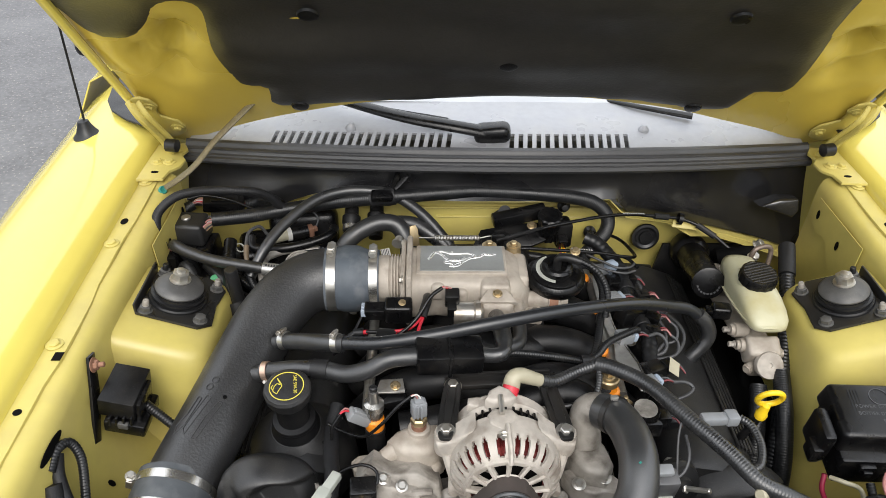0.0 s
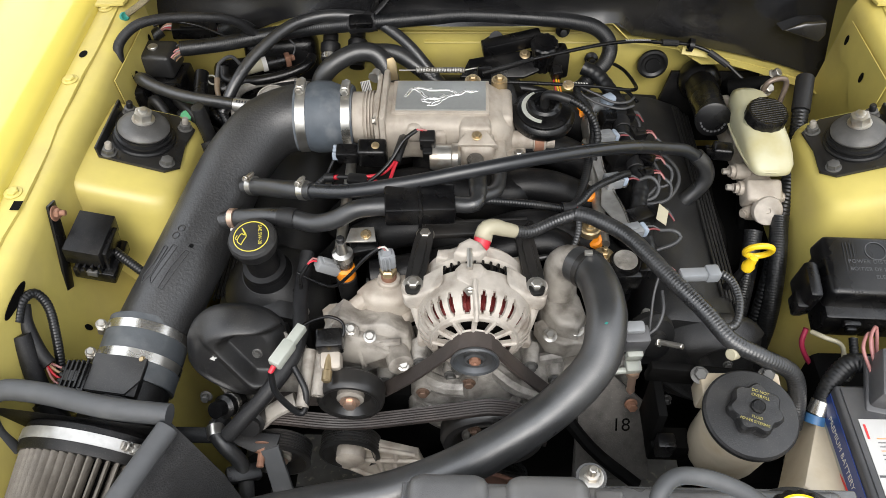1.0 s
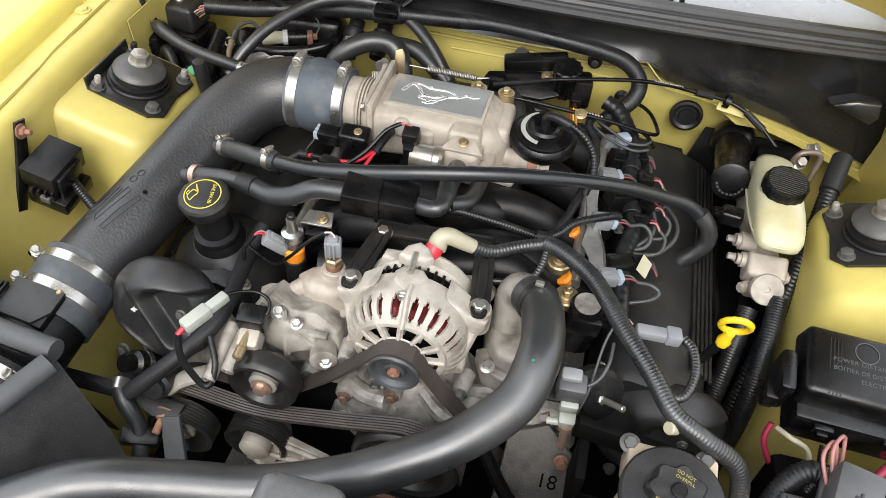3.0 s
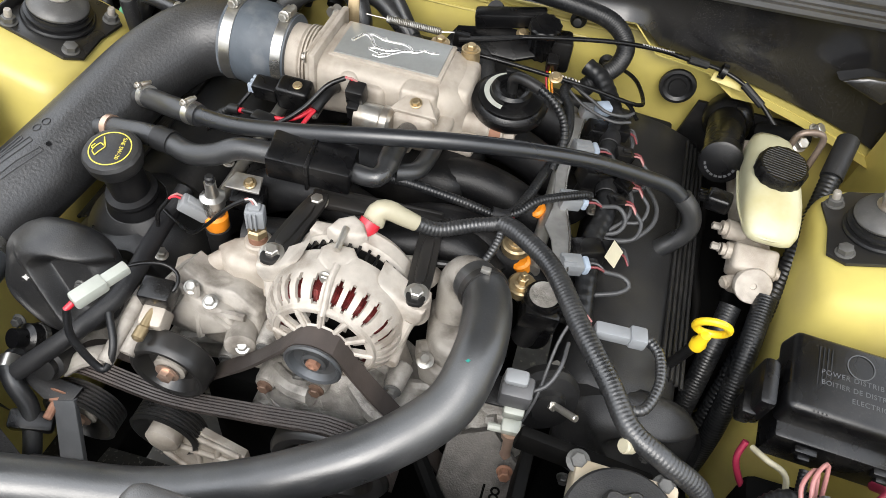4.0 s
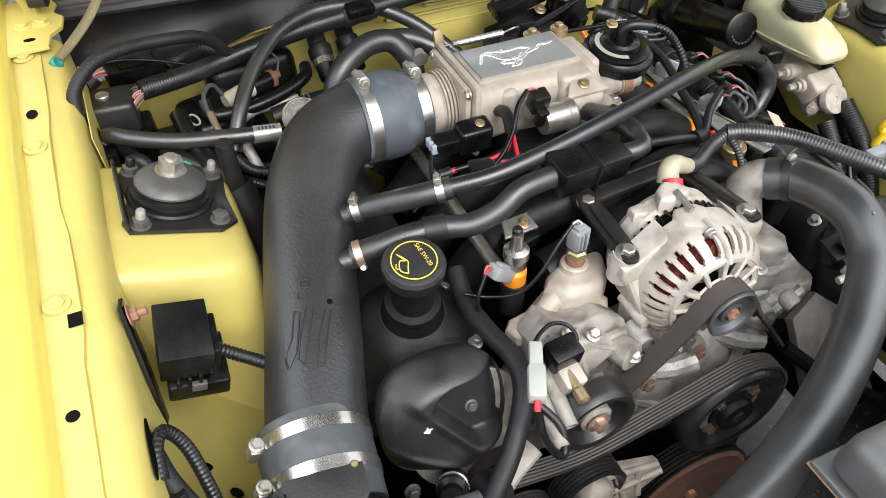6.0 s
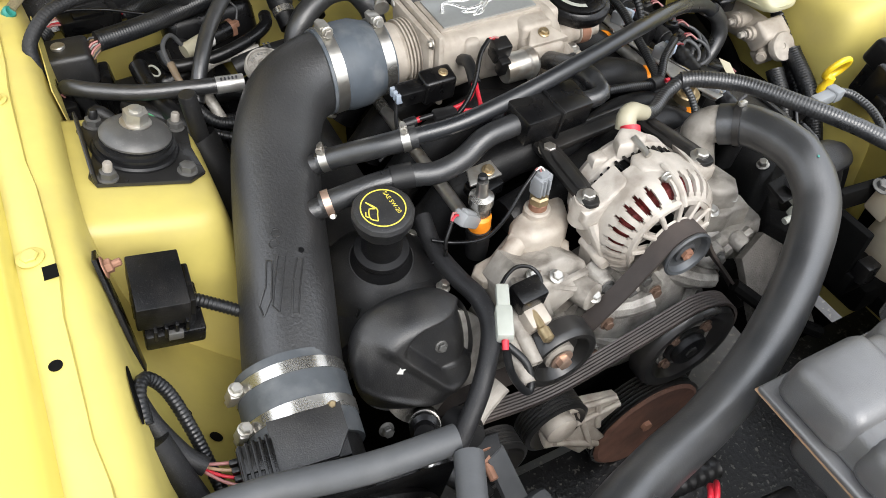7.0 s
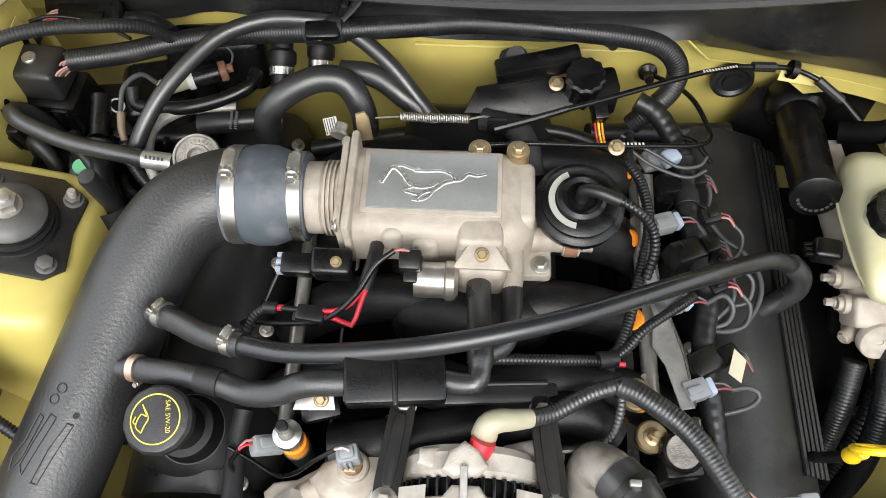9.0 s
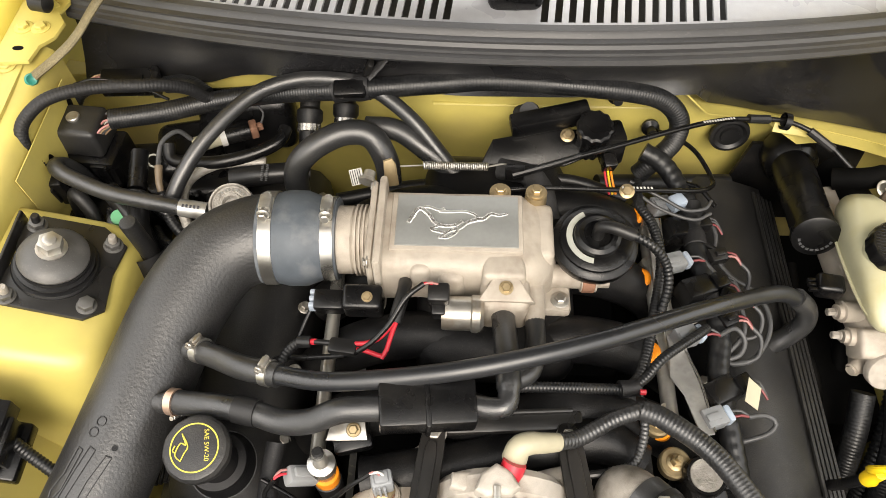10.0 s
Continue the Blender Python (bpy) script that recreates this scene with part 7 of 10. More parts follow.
def steering_reservoir():
    t = thing("steering_reservoir", "stained beige power steering reservoir with black cap", "fluid reservoir", (0.283, -0.43, 0.70))
    c, ax = Vector((0.283, -0.431, 0.826)), Vector((0.02, -0.14, 1))
    part("body", lathe(B(), [(0.030, -0.13), (0.042, -0.12), (0.045, -0.10), (0.046, -0.01), (0.043, 0), (0, 0)], c, ax, 44), M_beige, t, "yellowed translucent body")
    part("rim", lathe(B(), [(0.050, -0.008), (0.0535, -0.005), (0.0535, 0.001), (0.051, 0.004), (0.032, 0.007), (0, 0.007)], c, ax, 48), M_cover, t, "black flared cover")
    cap = part("cap", lathe(B(), [(0.030, 0.006), (0.031, 0.009), (0.031, 0.018), (0.028, 0.022), (0.010, 0.023), (0, 0.023)], c, ax, 84, (7, 0.005)), M_cover, t, "black scalloped cap")
    part("cap_knob", lathe(B(), [(0.008, 0.022), (0.008, 0.026), (0.006, 0.028), (0, 0.028)], c, ax, 20), M_matte, cap)
    m = aim(c + ax.normalized() * 0.0232, ax, (0.35, 1, 0))
    letters("DO NOT", 0.0048, m @ Matrix.Translation((0.0, 0.0185, 0)), M_oliveprint, cap)
    letters("OVERFILL", 0.0048, m @ Matrix.Translation((0.001, 0.0130, 0)), M_oliveprint, cap)
    letters("POWER STEERING", 0.0044, m @ Matrix.Translation((0, -0.0185, 0)), M_oliveprint, cap, squeeze=0.9)
    letters("FL", 0.0044, m @ Matrix.Translation((-0.0003, -0.0128, 0)), M_oliveprint, cap, align="RIGHT")
    letters("UID", 0.0044, m @ Matrix.Translation((0.0001, -0.0128, 0)), M_oliveprint, cap, align="LEFT")
    b = B()
    box(b, (0.284, -0.384, 0.797), (0.094, 0.030, 0.044), 0.004, (8, 0, 0))
    part("back_plate", b, M_beige, t, "beige mounting plate")
    for x in (0.239, 0.318):
        hb = B()
        hexbolt(hb, (x, -0.374, 0.815), (0, -0.25, 1), 0.0075, 0.007, 1.5)
        part("bolt", hb, M_zinc, t, "dull grey bolt")
    b = B()
    prism(b, [(-0.06, 0), (0.06, 0), (0.055, 0.05), (0.0, 0.09), (-0.05, 0.05)], 0.05, aim((0.350, -0.44, 0.72), (0.4, 0, 1), (1, -0.5, 0)), 0.006)
    part("side_bottle", b, M_beige, t, "dirty beige side bottle")
    for k in range(3):
        part("level_mark", sweep(B(), [(0.262 + 0.004 * k, -0.4805, 0.757 - 0.007 * k), (0.285, -0.483, 0.756 - 0.007 * k)], 0.0012, 6, 0.01), M_beige, t)
    return t


steering_reservoir()


def battery():
    t = thing("battery", "grey car battery with white and blue labels", "battery", (0.475, -0.50, 0.60))
    b = B()
    box(b, (0.484, -0.505, 0.705), (0.170, 0.255, 0.20), 0.005, None, (1, 1), 3)
    part("case", b, M_battery, t)
    b = B()
    box(b, (0.484, -0.505, 0.8055), (0.160, 0.245, 0.004), 0.0015)
    part("lid_panel", b, M_battery, t)
    b = B()
    prism(b, [(0, 0), (0.064, 0), (0.064, 0.187), (0, 0.187)], 0.0008, pose(0.411, -0.612, 0.8078, 0, 0, 0), 0)
    lab = part("top_label", b, M_paper, t, "white printed top label")

    def bar(x0, y0, x1, y1, mm, z=0.8088, par=lab):
        q = B()
        prism(q, [(x0, y0), (x1, y0), (x1, y1), (x0, y1)], 0.0004, pose(0, 0, z), 0)
        part("print", q, mm, par)

    for k in range(9):
        bar(0.424, -0.450 - 0.005 * k, 0.424 + 0.026 + 0.006 * ((k * 7) % 3), -0.4492 - 0.005 * k, M_greyprint if k % 3 else M_orangelab)
    bar(0.414, -0.450, 0.4165, -0.432, M_redlab)
    bar(0.412, -0.496, 0.474, -0.4935, M_battery)
    bar(0.412, -0.530, 0.474, -0.5275, M_battery)
    for k in range(3):
        bar(0.416 + 0.012 * k, -0.560, 0.424 + 0.012 * k, -0.534, M_greyprint)
    for k in range(16):
        bar(0.418 + 0.0036 * k, -0.583, 0.418 + 0.0036 * k + 0.0012 + 0.001 * (k % 3 == 0), -0.564, M_ink)
    letters("59-C", 0.017, pose(0.468, -0.546, 0.8089, 0, 0, -90), M_ink, lab)
    letters("590", 0.008, pose(0.430, -0.541, 0.8093, 0, 0, -90), M_white, lab)
    letters("100", 0.008, pose(0.442, -0.549, 0.8093, 0, 0, -90), M_white, lab)
    part("date_dot", lathe(B(), [(0.012, 0), (0.012, 0.0006), (0, 0.0006)], (0.438, -0.600, 0.8087), (0, 0, 1), 28), M_skyblue, lab, "round blue date sticker")
    letters("6-19", 0.009, pose(0.438, -0.600, 0.8096, 0, 0, -60), M_white, lab)
    # side label, on the case wall that faces the engine
    s = aim((0.3982, -0.505, 0.735), (-1, 0, 0), (0, 0, 1))
    q = B()
    prism(q, [(-0.122, -0.06), (0.122, -0.06), (0.122, 0.026), (-0.122, 0.026)], 0.0008, s, 0)
    side = part("side_label", q, M_pale, t, "pale grey side label with blue band")
    q = B()
    prism(q, [(-0.122, 0.026), (0.122, 0.026), (0.122, 0.058), (-0.122, 0.058)], 0.0010, s, 0)
    part("label_band", q, M_blue, side, "dark blue band")
    letters("PREMIUM BATTERY", 0.0125, s @ pose(-0.055, 0.039, 0.0012), M_white, side, squeeze=0.85)
    letters("3 YEAR FREE", 0.0090, s @ pose(0.088, 0.045, 0.0012), M_white, side, squeeze=0.8)
    letters("REPLACEMENT", 0.0090, s @ pose(0.088, 0.034, 0.0012), M_white, side, squeeze=0.8)
    q = B()
    prism(q, oval(0.038, 0.013, 40, -0.006, 0.013), 0.0014, s, 0)
    ov = part("oval_mark", q, M_redlab, side, "plain red oval")
    q = B()
    prism(q, oval(0.034, 0.0095, 40, -0.006, 0.013), 0.0017, s, 0)
    part("oval_field", q, M_pale, ov)
    # terminal cover, clamp and leads
    q = B()
    box(q, (0.459, -0.386, 0.829), (0.050, 0.066, 0.042), 0.005, (10, 0, -14), (0.9, 0.92))
    box(q, (0.459, -0.386, 0.811), (0.056, 0.072, 0.010), 0.003, (10, 0, -14))
    tc = part("terminal_cover", q, M_battery, t, "grey plastic terminal cover")
    for sx, sy in ((0.012, 0.003), (0.003, 0.012)):
        q = B()
        box(q, (0.459, -0.394, 0.8495), (sx, sy, 0.002), 0.0003, (10, 0, -14))
        part("plus_mark", q, M_ink, tc)
    cable("red_lead", [(0.470, -0.372, 0.842), (0.485, -0.355, 0.850), (0.505, -0.33, 0.84), (0.515, -0.30, 0.80)], 0.0045, M_crimson, t, "crimson battery lead")
    cable("pink_lead", [(0.440, -0.37, 0.82), (0.432, -0.345, 0.836), (0.446, -0.325, 0.838), (0.452, -0.345, 0.815)], 0.0022, M_pink, t, "thin pink lead")
    cable("pink_lead", [(0.446, -0.37, 0.82), (0.440, -0.340, 0.842), (0.455, -0.318, 0.84), (0.46, -0.34, 0.81)], 0.0022, M_pink, t, "thin pink lead")
    cable("loom_lead", [(0.450, -0.345, 0.80), (0.43, -0.345, 0.80), (0.410, -0.36, 0.785), (0.395, -0.385, 0.765)], 0.0125, M_loom, t, "black corrugated lead", (0.005, 0.001), 14)
    part("foil_wrap", sweep(B(), [(0.398, -0.380, 0.769), (0.392, -0.392, 0.758)], 0.0135, 14, 0.004), M_band, t, "silver tape wrap")
    part("blue_wrap", sweep(B(), [(0.391, -0.392, 0.757), (0.388, -0.400, 0.750)], 0.0125, 14, 0.004), mat("blue_tape", (0.04, 0.13, 0.28), 0.5), t, "blue tape end")
    return t


battery()


def power_box():
    t = thing("power_box", "black power distribution box beside the strut tower", "fuse box", (0.49, -0.22, 0.76))
    r = pose(0, 0, 0, 11, 0, -2)
    b = B()
    box(b, (0.497, -0.221, 0.826), (0.155, 0.092, 0.040), 0.008, r, (0.96, 0.94), 3)
    lid = part("lid", b, M_plastic, t, "black ribbed lid")
    b = B()
    box(b, (0.497, -0.226, 0.782), (0.145, 0.096, 0.056), 0.005, r)
    part("base", b, M_plastic, t)
    b = B()
    box(b, (0.407, -0.232, 0.805), (0.018, 0.052, 0.060), 0.006, r)
    box(b, (0.398, -0.245, 0.790), (0.016, 0.026, 0.030), 0.004, r)
    part("side_clip", b, M_plastic, t)
    for x in (0.455, 0.53):
        b = B()
        box(b, (x, -0.280, 0.792), (0.022, 0.008, 0.012), 0.002, r)
        box(b, (x, -0.284, 0.786), (0.012, 0.006, 0.010), 0.001, r)
        part("front_latch", b, M_plastic, t)
    m = Matrix.Translation((0.497, -0.221, 0.826)) @ r @ Matrix.Translation((0, 0, 0.0203))
    part("oval_mark", lathe(B(), [(0.0135, 0), (0.0135, 0.0006), (0.0125, 0.0006), (0.0125, 0)], m @ Vector((-0.010, 0.020, 0)), m.to_3x3() @ Vector((0, 0, 1)), 32, cap=False), M_greyprint, lid)
    letters("POWER DISTRIBUTION", 0.0074, m @ Matrix.Translation((-0.004, 0.004, 0)), M_greyprint, lid, spacing=1.15)
    letters("BOITIER DE DISTRIBUTION", 0.0074, m @ Matrix.Translation((0.0, -0.007, 0)), M_greyprint, lid, squeeze=0.95, spacing=1.1)
    letters("ELECTRIQUE", 0.0074, m @ Matrix.Translation((0.006, -0.018, 0)), M_greyprint, lid, spacing=1.1)
    for k in range(7):
        part("lid_rib", sweep(B(), [m @ Vector((-0.05 + 0.004 * k + (0.09 if k > 3 else 0), -0.040, -0.002)), m @ Vector((-0.05 + 0.004 * k + (0.09 if k > 3 else 0), 0.030, 0.0))], 0.001, 6, 0.04), M_plastic, lid)
    cable("lead", [(0.405, -0.275, 0.775), (0.402, -0.286, 0.757), (0.412, -0.297, 0.738), (0.422, -0.303, 0.728)], 0.0036, M_crimson, t, "dark red lead")
    cable("lead", [(0.412, -0.278, 0.772), (0.425, -0.292, 0.778), (0.446, -0.298, 0.770), (0.452, -0.312, 0.745), (0.447, -0.33, 0.71)], 0.0032, M_cream, t, "cream lead")
    cable("lead", [(0.47, -0.28, 0.76), (0.465, -0.31, 0.75), (0.45, -0.335, 0.74)], 0.006, M_loom, t, "", (0.004, 0.0007), 10)
    return t


power_box()


def brake_cylinder():
    t = thing("brake_master_cylinder", "milky brake fluid reservoir on an alloy master cylinder", "brake reservoir", (0.395, 0.0, 0.76))
    bm = B()
    secs = []
    for y, z0, z1, hw, cx in ((0.108, 0.846, 0.862, 0.014, 0.384), (0.103, 0.838, 0.874, 0.026, 0.384), (0.085, 0.829, 0.884, 0.034, 0.385), (0.050, 0.825, 0.887, 0.039, 0.387), (0.010, 0.827, 0.887, 0.041, 0.388), (-0.015, 0.832, 0.883, 0.0415, 0.389), (-0.034, 0.835, 0.875, 0.041, 0.390), (-0.050, 0.838, 0.866, 0.038, 0.391), (-0.060, 0.842, 0.858, 0.031, 0.391), (-0.064, 0.846, 0.853, 0.020, 0.391)):
        secs.append([bm.verts.new((cx + 0.002 + u * 0.79, y, (z0 + z1) / 2 + v)) for u, v in oval(hw, (z1 - z0) / 2, 40, power=3.0)])
    for p, q in zip(secs, secs[1:]):
        for k in range(40):
            bm.faces.new((p[k], p[(k + 1) % 40], q[(k + 1) % 40], q[k]))
    bm.faces.new(secs[0][::-1])
    bm.faces.new(secs[-1])
    part("reservoir", bm, M_milky, t, "milky yellowed reservoir", 0.9)
    seam = [(0.3905 + u, 0.020 + v, 0.8445 - 0.10 * v) for u, v in oval(0.0334, 0.0835, 40, power=3.0)]
    part("seam", sweep(B(), seam + seam[:1], 0.0018, 6, 0.008, ends=False), M_milky, t)
    c = Vector((0.3895, 0.016, 0.884))
    ax = Vector((0.02, -0.12, 1)).normalized()
    part("neck", lathe(B(), [(0.0290, -0.014), (0.0270, 0.0), (0, 0.0)], c, ax, 40), M_milky, t)
    cap = part("cap", lathe(B(), [(0.0278, 0.000), (0.0294, 0.001), (0.0294, 0.014), (0.0276, 0.0175), (0, 0.0178)], c, ax, 90, (15, 0.0009)), M_plastic, t, "black knurled cap")
    m = aim(c + ax * 0.0178, ax, (0.15, 1, 0))
    for k in range(-6, 7):
        w = 0.0248 * math.sqrt(max(0.05, 1 - (k / 7) ** 2))
        part("cap_rib", sweep(B(), [m @ Vector((-w, 0.0037 * k, 0)), m @ Vector((w, 0.0037 * k, 0))], 0.0008, 6, 0.02), M_plastic, cap)
    # alloy cylinder under the reservoir with its front valve block
    bm = B()
    sweep(bm, [(0.384, 0.16, 0.790), (0.388, 0.06, 0.792), (0.392, -0.03, 0.795), (0.393, -0.058, 0.796)], lambda q: 0.026 - 0.004 * q, 22, 0.01)
    part("cylinder", bm, M_cast, t, "cast alloy cylinder")
    bm = B()
    box(bm, (0.392, -0.052, 0.800), (0.052, 0.034, 0.040), 0.006, (28, 0, 0), segs=3)
    box(bm, (0.392, -0.062, 0.774), (0.036, 0.026, 0.030), 0.007, (28, 0, 0), segs=3)
    for q, d, r, l in (((0.368, -0.046, 0.804), (-1, 0, 0.05), 0.0105, 0.014), ((0.366, -0.018, 0.812), (-1, -0.1, 0.1), 0.0125, 0.016), ((0.416, -0.060, 0.800), (1, -0.1, 0), 0.009, 0.008), ((0.372, -0.072, 0.780), (-0.8, -0.6, 0), 0.008, 0.008)):
        lathe(bm, [(r, -0.012), (r, l * 0.6), (r * 0.72, l * 0.65), (r * 0.72, l), (0, l)], q, d, 20)
    valve = part("valve_block", bm, M_cast, t, "pale alloy proportioning valve")
    part("end_plug", lathe(B(), [(0.0215, -0.004), (0.0215, 0.005), (0.0205, 0.0065), (0.004, 0.0062), (0.0035, 0.0045), (0, 0.0045)], (0.396, -0.081, 0.794), (0.03, -0.82, 0.57), 40), M_alt, valve, "flat round alloy end disc")
    for q, d in (((0.352, -0.045, 0.805), (-1, 0, 0.05)), ((0.349, -0.020, 0.814), (-1, -0.1, 0.1))):
        hb = B()
        hexbolt(hb, q, d, 0.0048, 0.009, 1.2)
        part("pipe_nut", hb, M_cast_mid, valve, "plated pipe nut")
    bm = B()
    box(bm, (0.338, 0.000, 0.836), (0.030, 0.024, 0.022), 0.005, (0, 0, -8), segs=3)
    for k in range(3):
        box(bm, (0.320, -0.006 + 0.006 * k, 0.838), (0.012, 0.004, 0.006), 0.001)
    part("level_plug", bm, M_plastic, t, "black level sensor plug")
    cable("brake_pipe", ((0.412, 0.105, 0.800), (0.413, 0.104, 0.858), (0.416, 0.104, 0.880), (0.424, 0.106, 0.886), (0.440, 0.110, 0.886), (0.448, 0.110, 0.878), (0.446, 0.104, 0.850), (0.440, 0.095, 0.80)), 0.0042, mat("tarnished_copper_pipe", (0.20, 0.155, 0.125), 0.45, 0.5, 0.25, 90, 0.1, 400), t, "tarnished brake pipe", None, 12)
    part("pipe_boot", lathe(B(), [(0.009, 0), (0.008, 0.010), (0.0055, 0.014), (0.0055, 0.02), (0, 0.02)], (0.412, 0.105, 0.822), (0, 0, 1), 16), M_rubber, t, "black pipe boot")
    t.matrix_basis = Matrix.Translation((0.001, 0.0295, -0.0522)) @ Matrix.Scale(1.033, 4) @ t.matrix_basis
    return t


brake_cylinder()


def booster():
    t = thing("brake_booster", "black cylindrical brake booster on the firewall", "brake booster", (0.36, 0.19, 0.77))
    a, b = Vector((0.372, 0.285, 0.762)), Vector((0.347, 0.092, 0.820))
    ax = (b - a).normalized()
    L = (b - a).length
    part("canister", lathe(B(), [(0.034, 0.0), (0.036, 0.01), (0.036, 0.035), (0.033, 0.042), (0.027, 0.048), (0.0255, L - 0.012), (0.028, L - 0.010), (0.028, L - 0.002), (0.024, L), (0, L - 0.001)], a, ax, 44), M_plastic, t, "glossy black canister")
    m = aim(b, ax, (0, 0, 1))
    for k in range(9):
        an = radians(200 + 18 * k)
        q = B()
        box(q, m @ Vector((0.019 * math.cos(an), 0.019 * math.sin(an), 0)), (0.003, 0.004, 0.0008), 0, m.to_3x3().to_4x4() @ pose(0, 0, 0, 0, 0, math.degrees(an)))
        part("stamp", q, M_greyprint, t)
    q = B()
    prism(q, [(-0.085, -0.16), (0.095, -0.16), (0.095, -0.012), (-0.062, -0.012), (-0.078, -0.08)], 0.006, aim((0.385, 0.289, 0.785), (0, -1, 0.1), (0, 0, 1)), 0.002)
    part("mounting_plate", q, M_matte, t, "black mounting plate")
    bm = B()
    sweep(bm, [(0.42, 0.24, 0.775), (0.43, 0.17, 0.785), (0.44, 0.12, 0.79)], 0.022, 18, 0.01)
    sweep(bm, [(0.40, 0.20, 0.80), (0.435, 0.19, 0.815), (0.46, 0.2, 0.81)], 0.014, 14, 0.008)
    part("hydraulic_body", bm, M_dark, t, "grimy alloy hydraulic body")
    for q, axx in (((0.448, 0.17, 0.82), (0.2, -0.5, 0.8)), ((0.47, 0.21, 0.82), (0.5, -0.3, 0.8)), ((0.425, 0.14, 0.815), (0, -0.6, 0.8))):
        hb = B()
        hexbolt(hb, q, axx, 0.008, 0.012, 1.3)
        part("fitting", hb, M_steel, t)
    return t


booster()


def conduits():
    for k, pl in enumerate((((0.490, 0.135, 0.850), (0.480, 0.095, 0.830), (0.464, 0.03, 0.795), (0.440, -0.05, 0.745), (0.416, -0.13, 0.69), (0.40, -0.19, 0.56)),
                            ((0.395, -0.07, 0.74), (0.385, -0.12, 0.70), (0.375, -0.17, 0.62), (0.37, -0.2, 0.5)),
                            ((0.430, -0.06, 0.76), (0.420, -0.13, 0.72), (0.415, -0.18, 0.64), (0.41, -0.2, 0.5)))):
        t = thing("wiring_conduit", "black corrugated wiring conduit by the inner apron", "wiring conduit", pl[2], "wiring conduits")
        if k == 0:
            part("tape_end", sweep(B(), [(0.495, 0.153, 0.856), (0.490, 0.135, 0.850), (0.481, 0.100, 0.833)], 0.0142, 16, 0.006), M_tape, t, "taped end of the conduit")
        part("conduit", sweep(B(), pl, 0.0135 if k else 0.0128, 14, 0.005, (0.004, 0.0004) if k else (0.006, 0.0014)), M_loom, t, "", 1.2)


conduits()


def dipstick():
    t = thing("dipstick", "yellow transmission dipstick handle", "dipstick", (0.335, -0.19, 0.78))
    c = Vector((0.346, -0.193, 0.834))
    ring = [c + Vector((0.017 * math.cos(a), -0.006 * math.sin(a), 0.017 * math.sin(a))) for a in [2 * math.pi * k / 16 for k in range(17)]]
    part("ring", sweep(B(), ring, 0.0042, 10, 0.003, ends=False), M_ypl, t, "yellow pull ring")
    part("grip", lathe(B(), [(0.008, -0.012), (0.009, -0.004), (0.007, 0.0), (0.006, 0.014), (0, 0.016)], (0.343, -0.191, 0.806), (0.1, -0.1, 1), 16), M_ypl, t, "yellow plug")
    part("tube", sweep(B(), [(0.342, -0.190, 0.800), (0.332, -0.182, 0.75), (0.322, -0.16, 0.68), (0.31, -0.12, 0.60)], 0.006, 12, 0.01), M_matte, t, "black guide tube")


dipstick()


def relay_box():
    t = thing("relay_box", "square black relay box bracketed to the inner apron", "relay box", (-0.55, -0.195, 0.82))
    r = pose(0, 0, 0, 6, 11, -3)
    c = Vector((-0.549, -0.191, 0.838))
    b = B()
    box(b, c + Vector((0, 0, 0.005)), (0.048, 0.066, 0.032), 0.0015, r)
    part("cover", b, M_matte, t, "matt black cover")
    b = B()
    box(b, c + Vector((0.003, -0.004, -0.032)), (0.056, 0.060, 0.022), 0.003, r)
    box(b, c + Vector((0.024, -0.004, -0.012)), (0.007, 0.046, 0.044), 0.002, r)
    box(b, c + Vector((-0.024, 0.004, -0.008)), (0.006, 0.026, 0.020), 0.002, r)
    part("base", b, M_plastic, t, "black clipped base")
    for k in range(4):
        b = B()
        box(b, c + Vector((-0.015 + 0.010 * k, -0.031, -0.018)), (0.0035, 0.010, 0.016), 0.001, r)
        part("clip_rib", b, M_plastic, t)
    b = B()
    box(b, c + Vector((0.002, -0.034, -0.026)), (0.014, 0.006, 0.010), 0.001, r)
    part("latch", b, M_zinc, t)
    b = B()
    prism(b, [(-0.008, 0.02), (0.008, 0.024), (0.012, -0.03), (0.004, -0.10), (-0.010, -0.10), (-0.008, -0.03)], 0.004, aim((-0.590, -0.186, 0.876), (1, -0.1, 0.1), (0, 0.5, 1)), 0.001)
    part("bracket", b, M_plastic, t, "black arm bracket")
    hb = B()
    hexbolt(hb, (-0.585, -0.184, 0.885), (1, 0, 0.1), 0.007, 0.007, 1.5, 0.008)
    part("bolt", hb, M_rust, t, "rusty bolt")
    cable("lead", [c + Vector((0.024, 0.0, -0.02)), (-0.510, -0.200, 0.812), (-0.488, -0.212, 0.802), (-0.465, -0.225, 0.79)], 0.0068, M_loom, t, "black split loom", (0.004, 0.0008), 10)
    return t


relay_box()


def bump_stop():
    t = thing("hood_bumper", "grey rubber hood bump stop on the fender rail", "bump stop", (-0.61, -0.475, 0.89))
    b = B()
    prism(b, [(-0.027, -0.014), (0.026, -0.014), (0.026, 0.009), (0.010, 0.018), (-0.010, 0.015), (-0.027, 0.002)], 0.028, aim((-0.618, -0.450, 0.898), (0, -1, 0.1), (0, 0.1, 1)), 0.003)
    part("block", b, M_trim, t)
    # slot drawn as a flat near-black oval, its shade painted on
    b = B()
    prism(b, oval(0.014, 0.004, 20), 0.001, aim((-0.616, -0.4788, 0.897), (0, -1, 0.1), (0, 0.1, 1)), 0)
    part("slot", b, M_dark, t)


bump_stop()


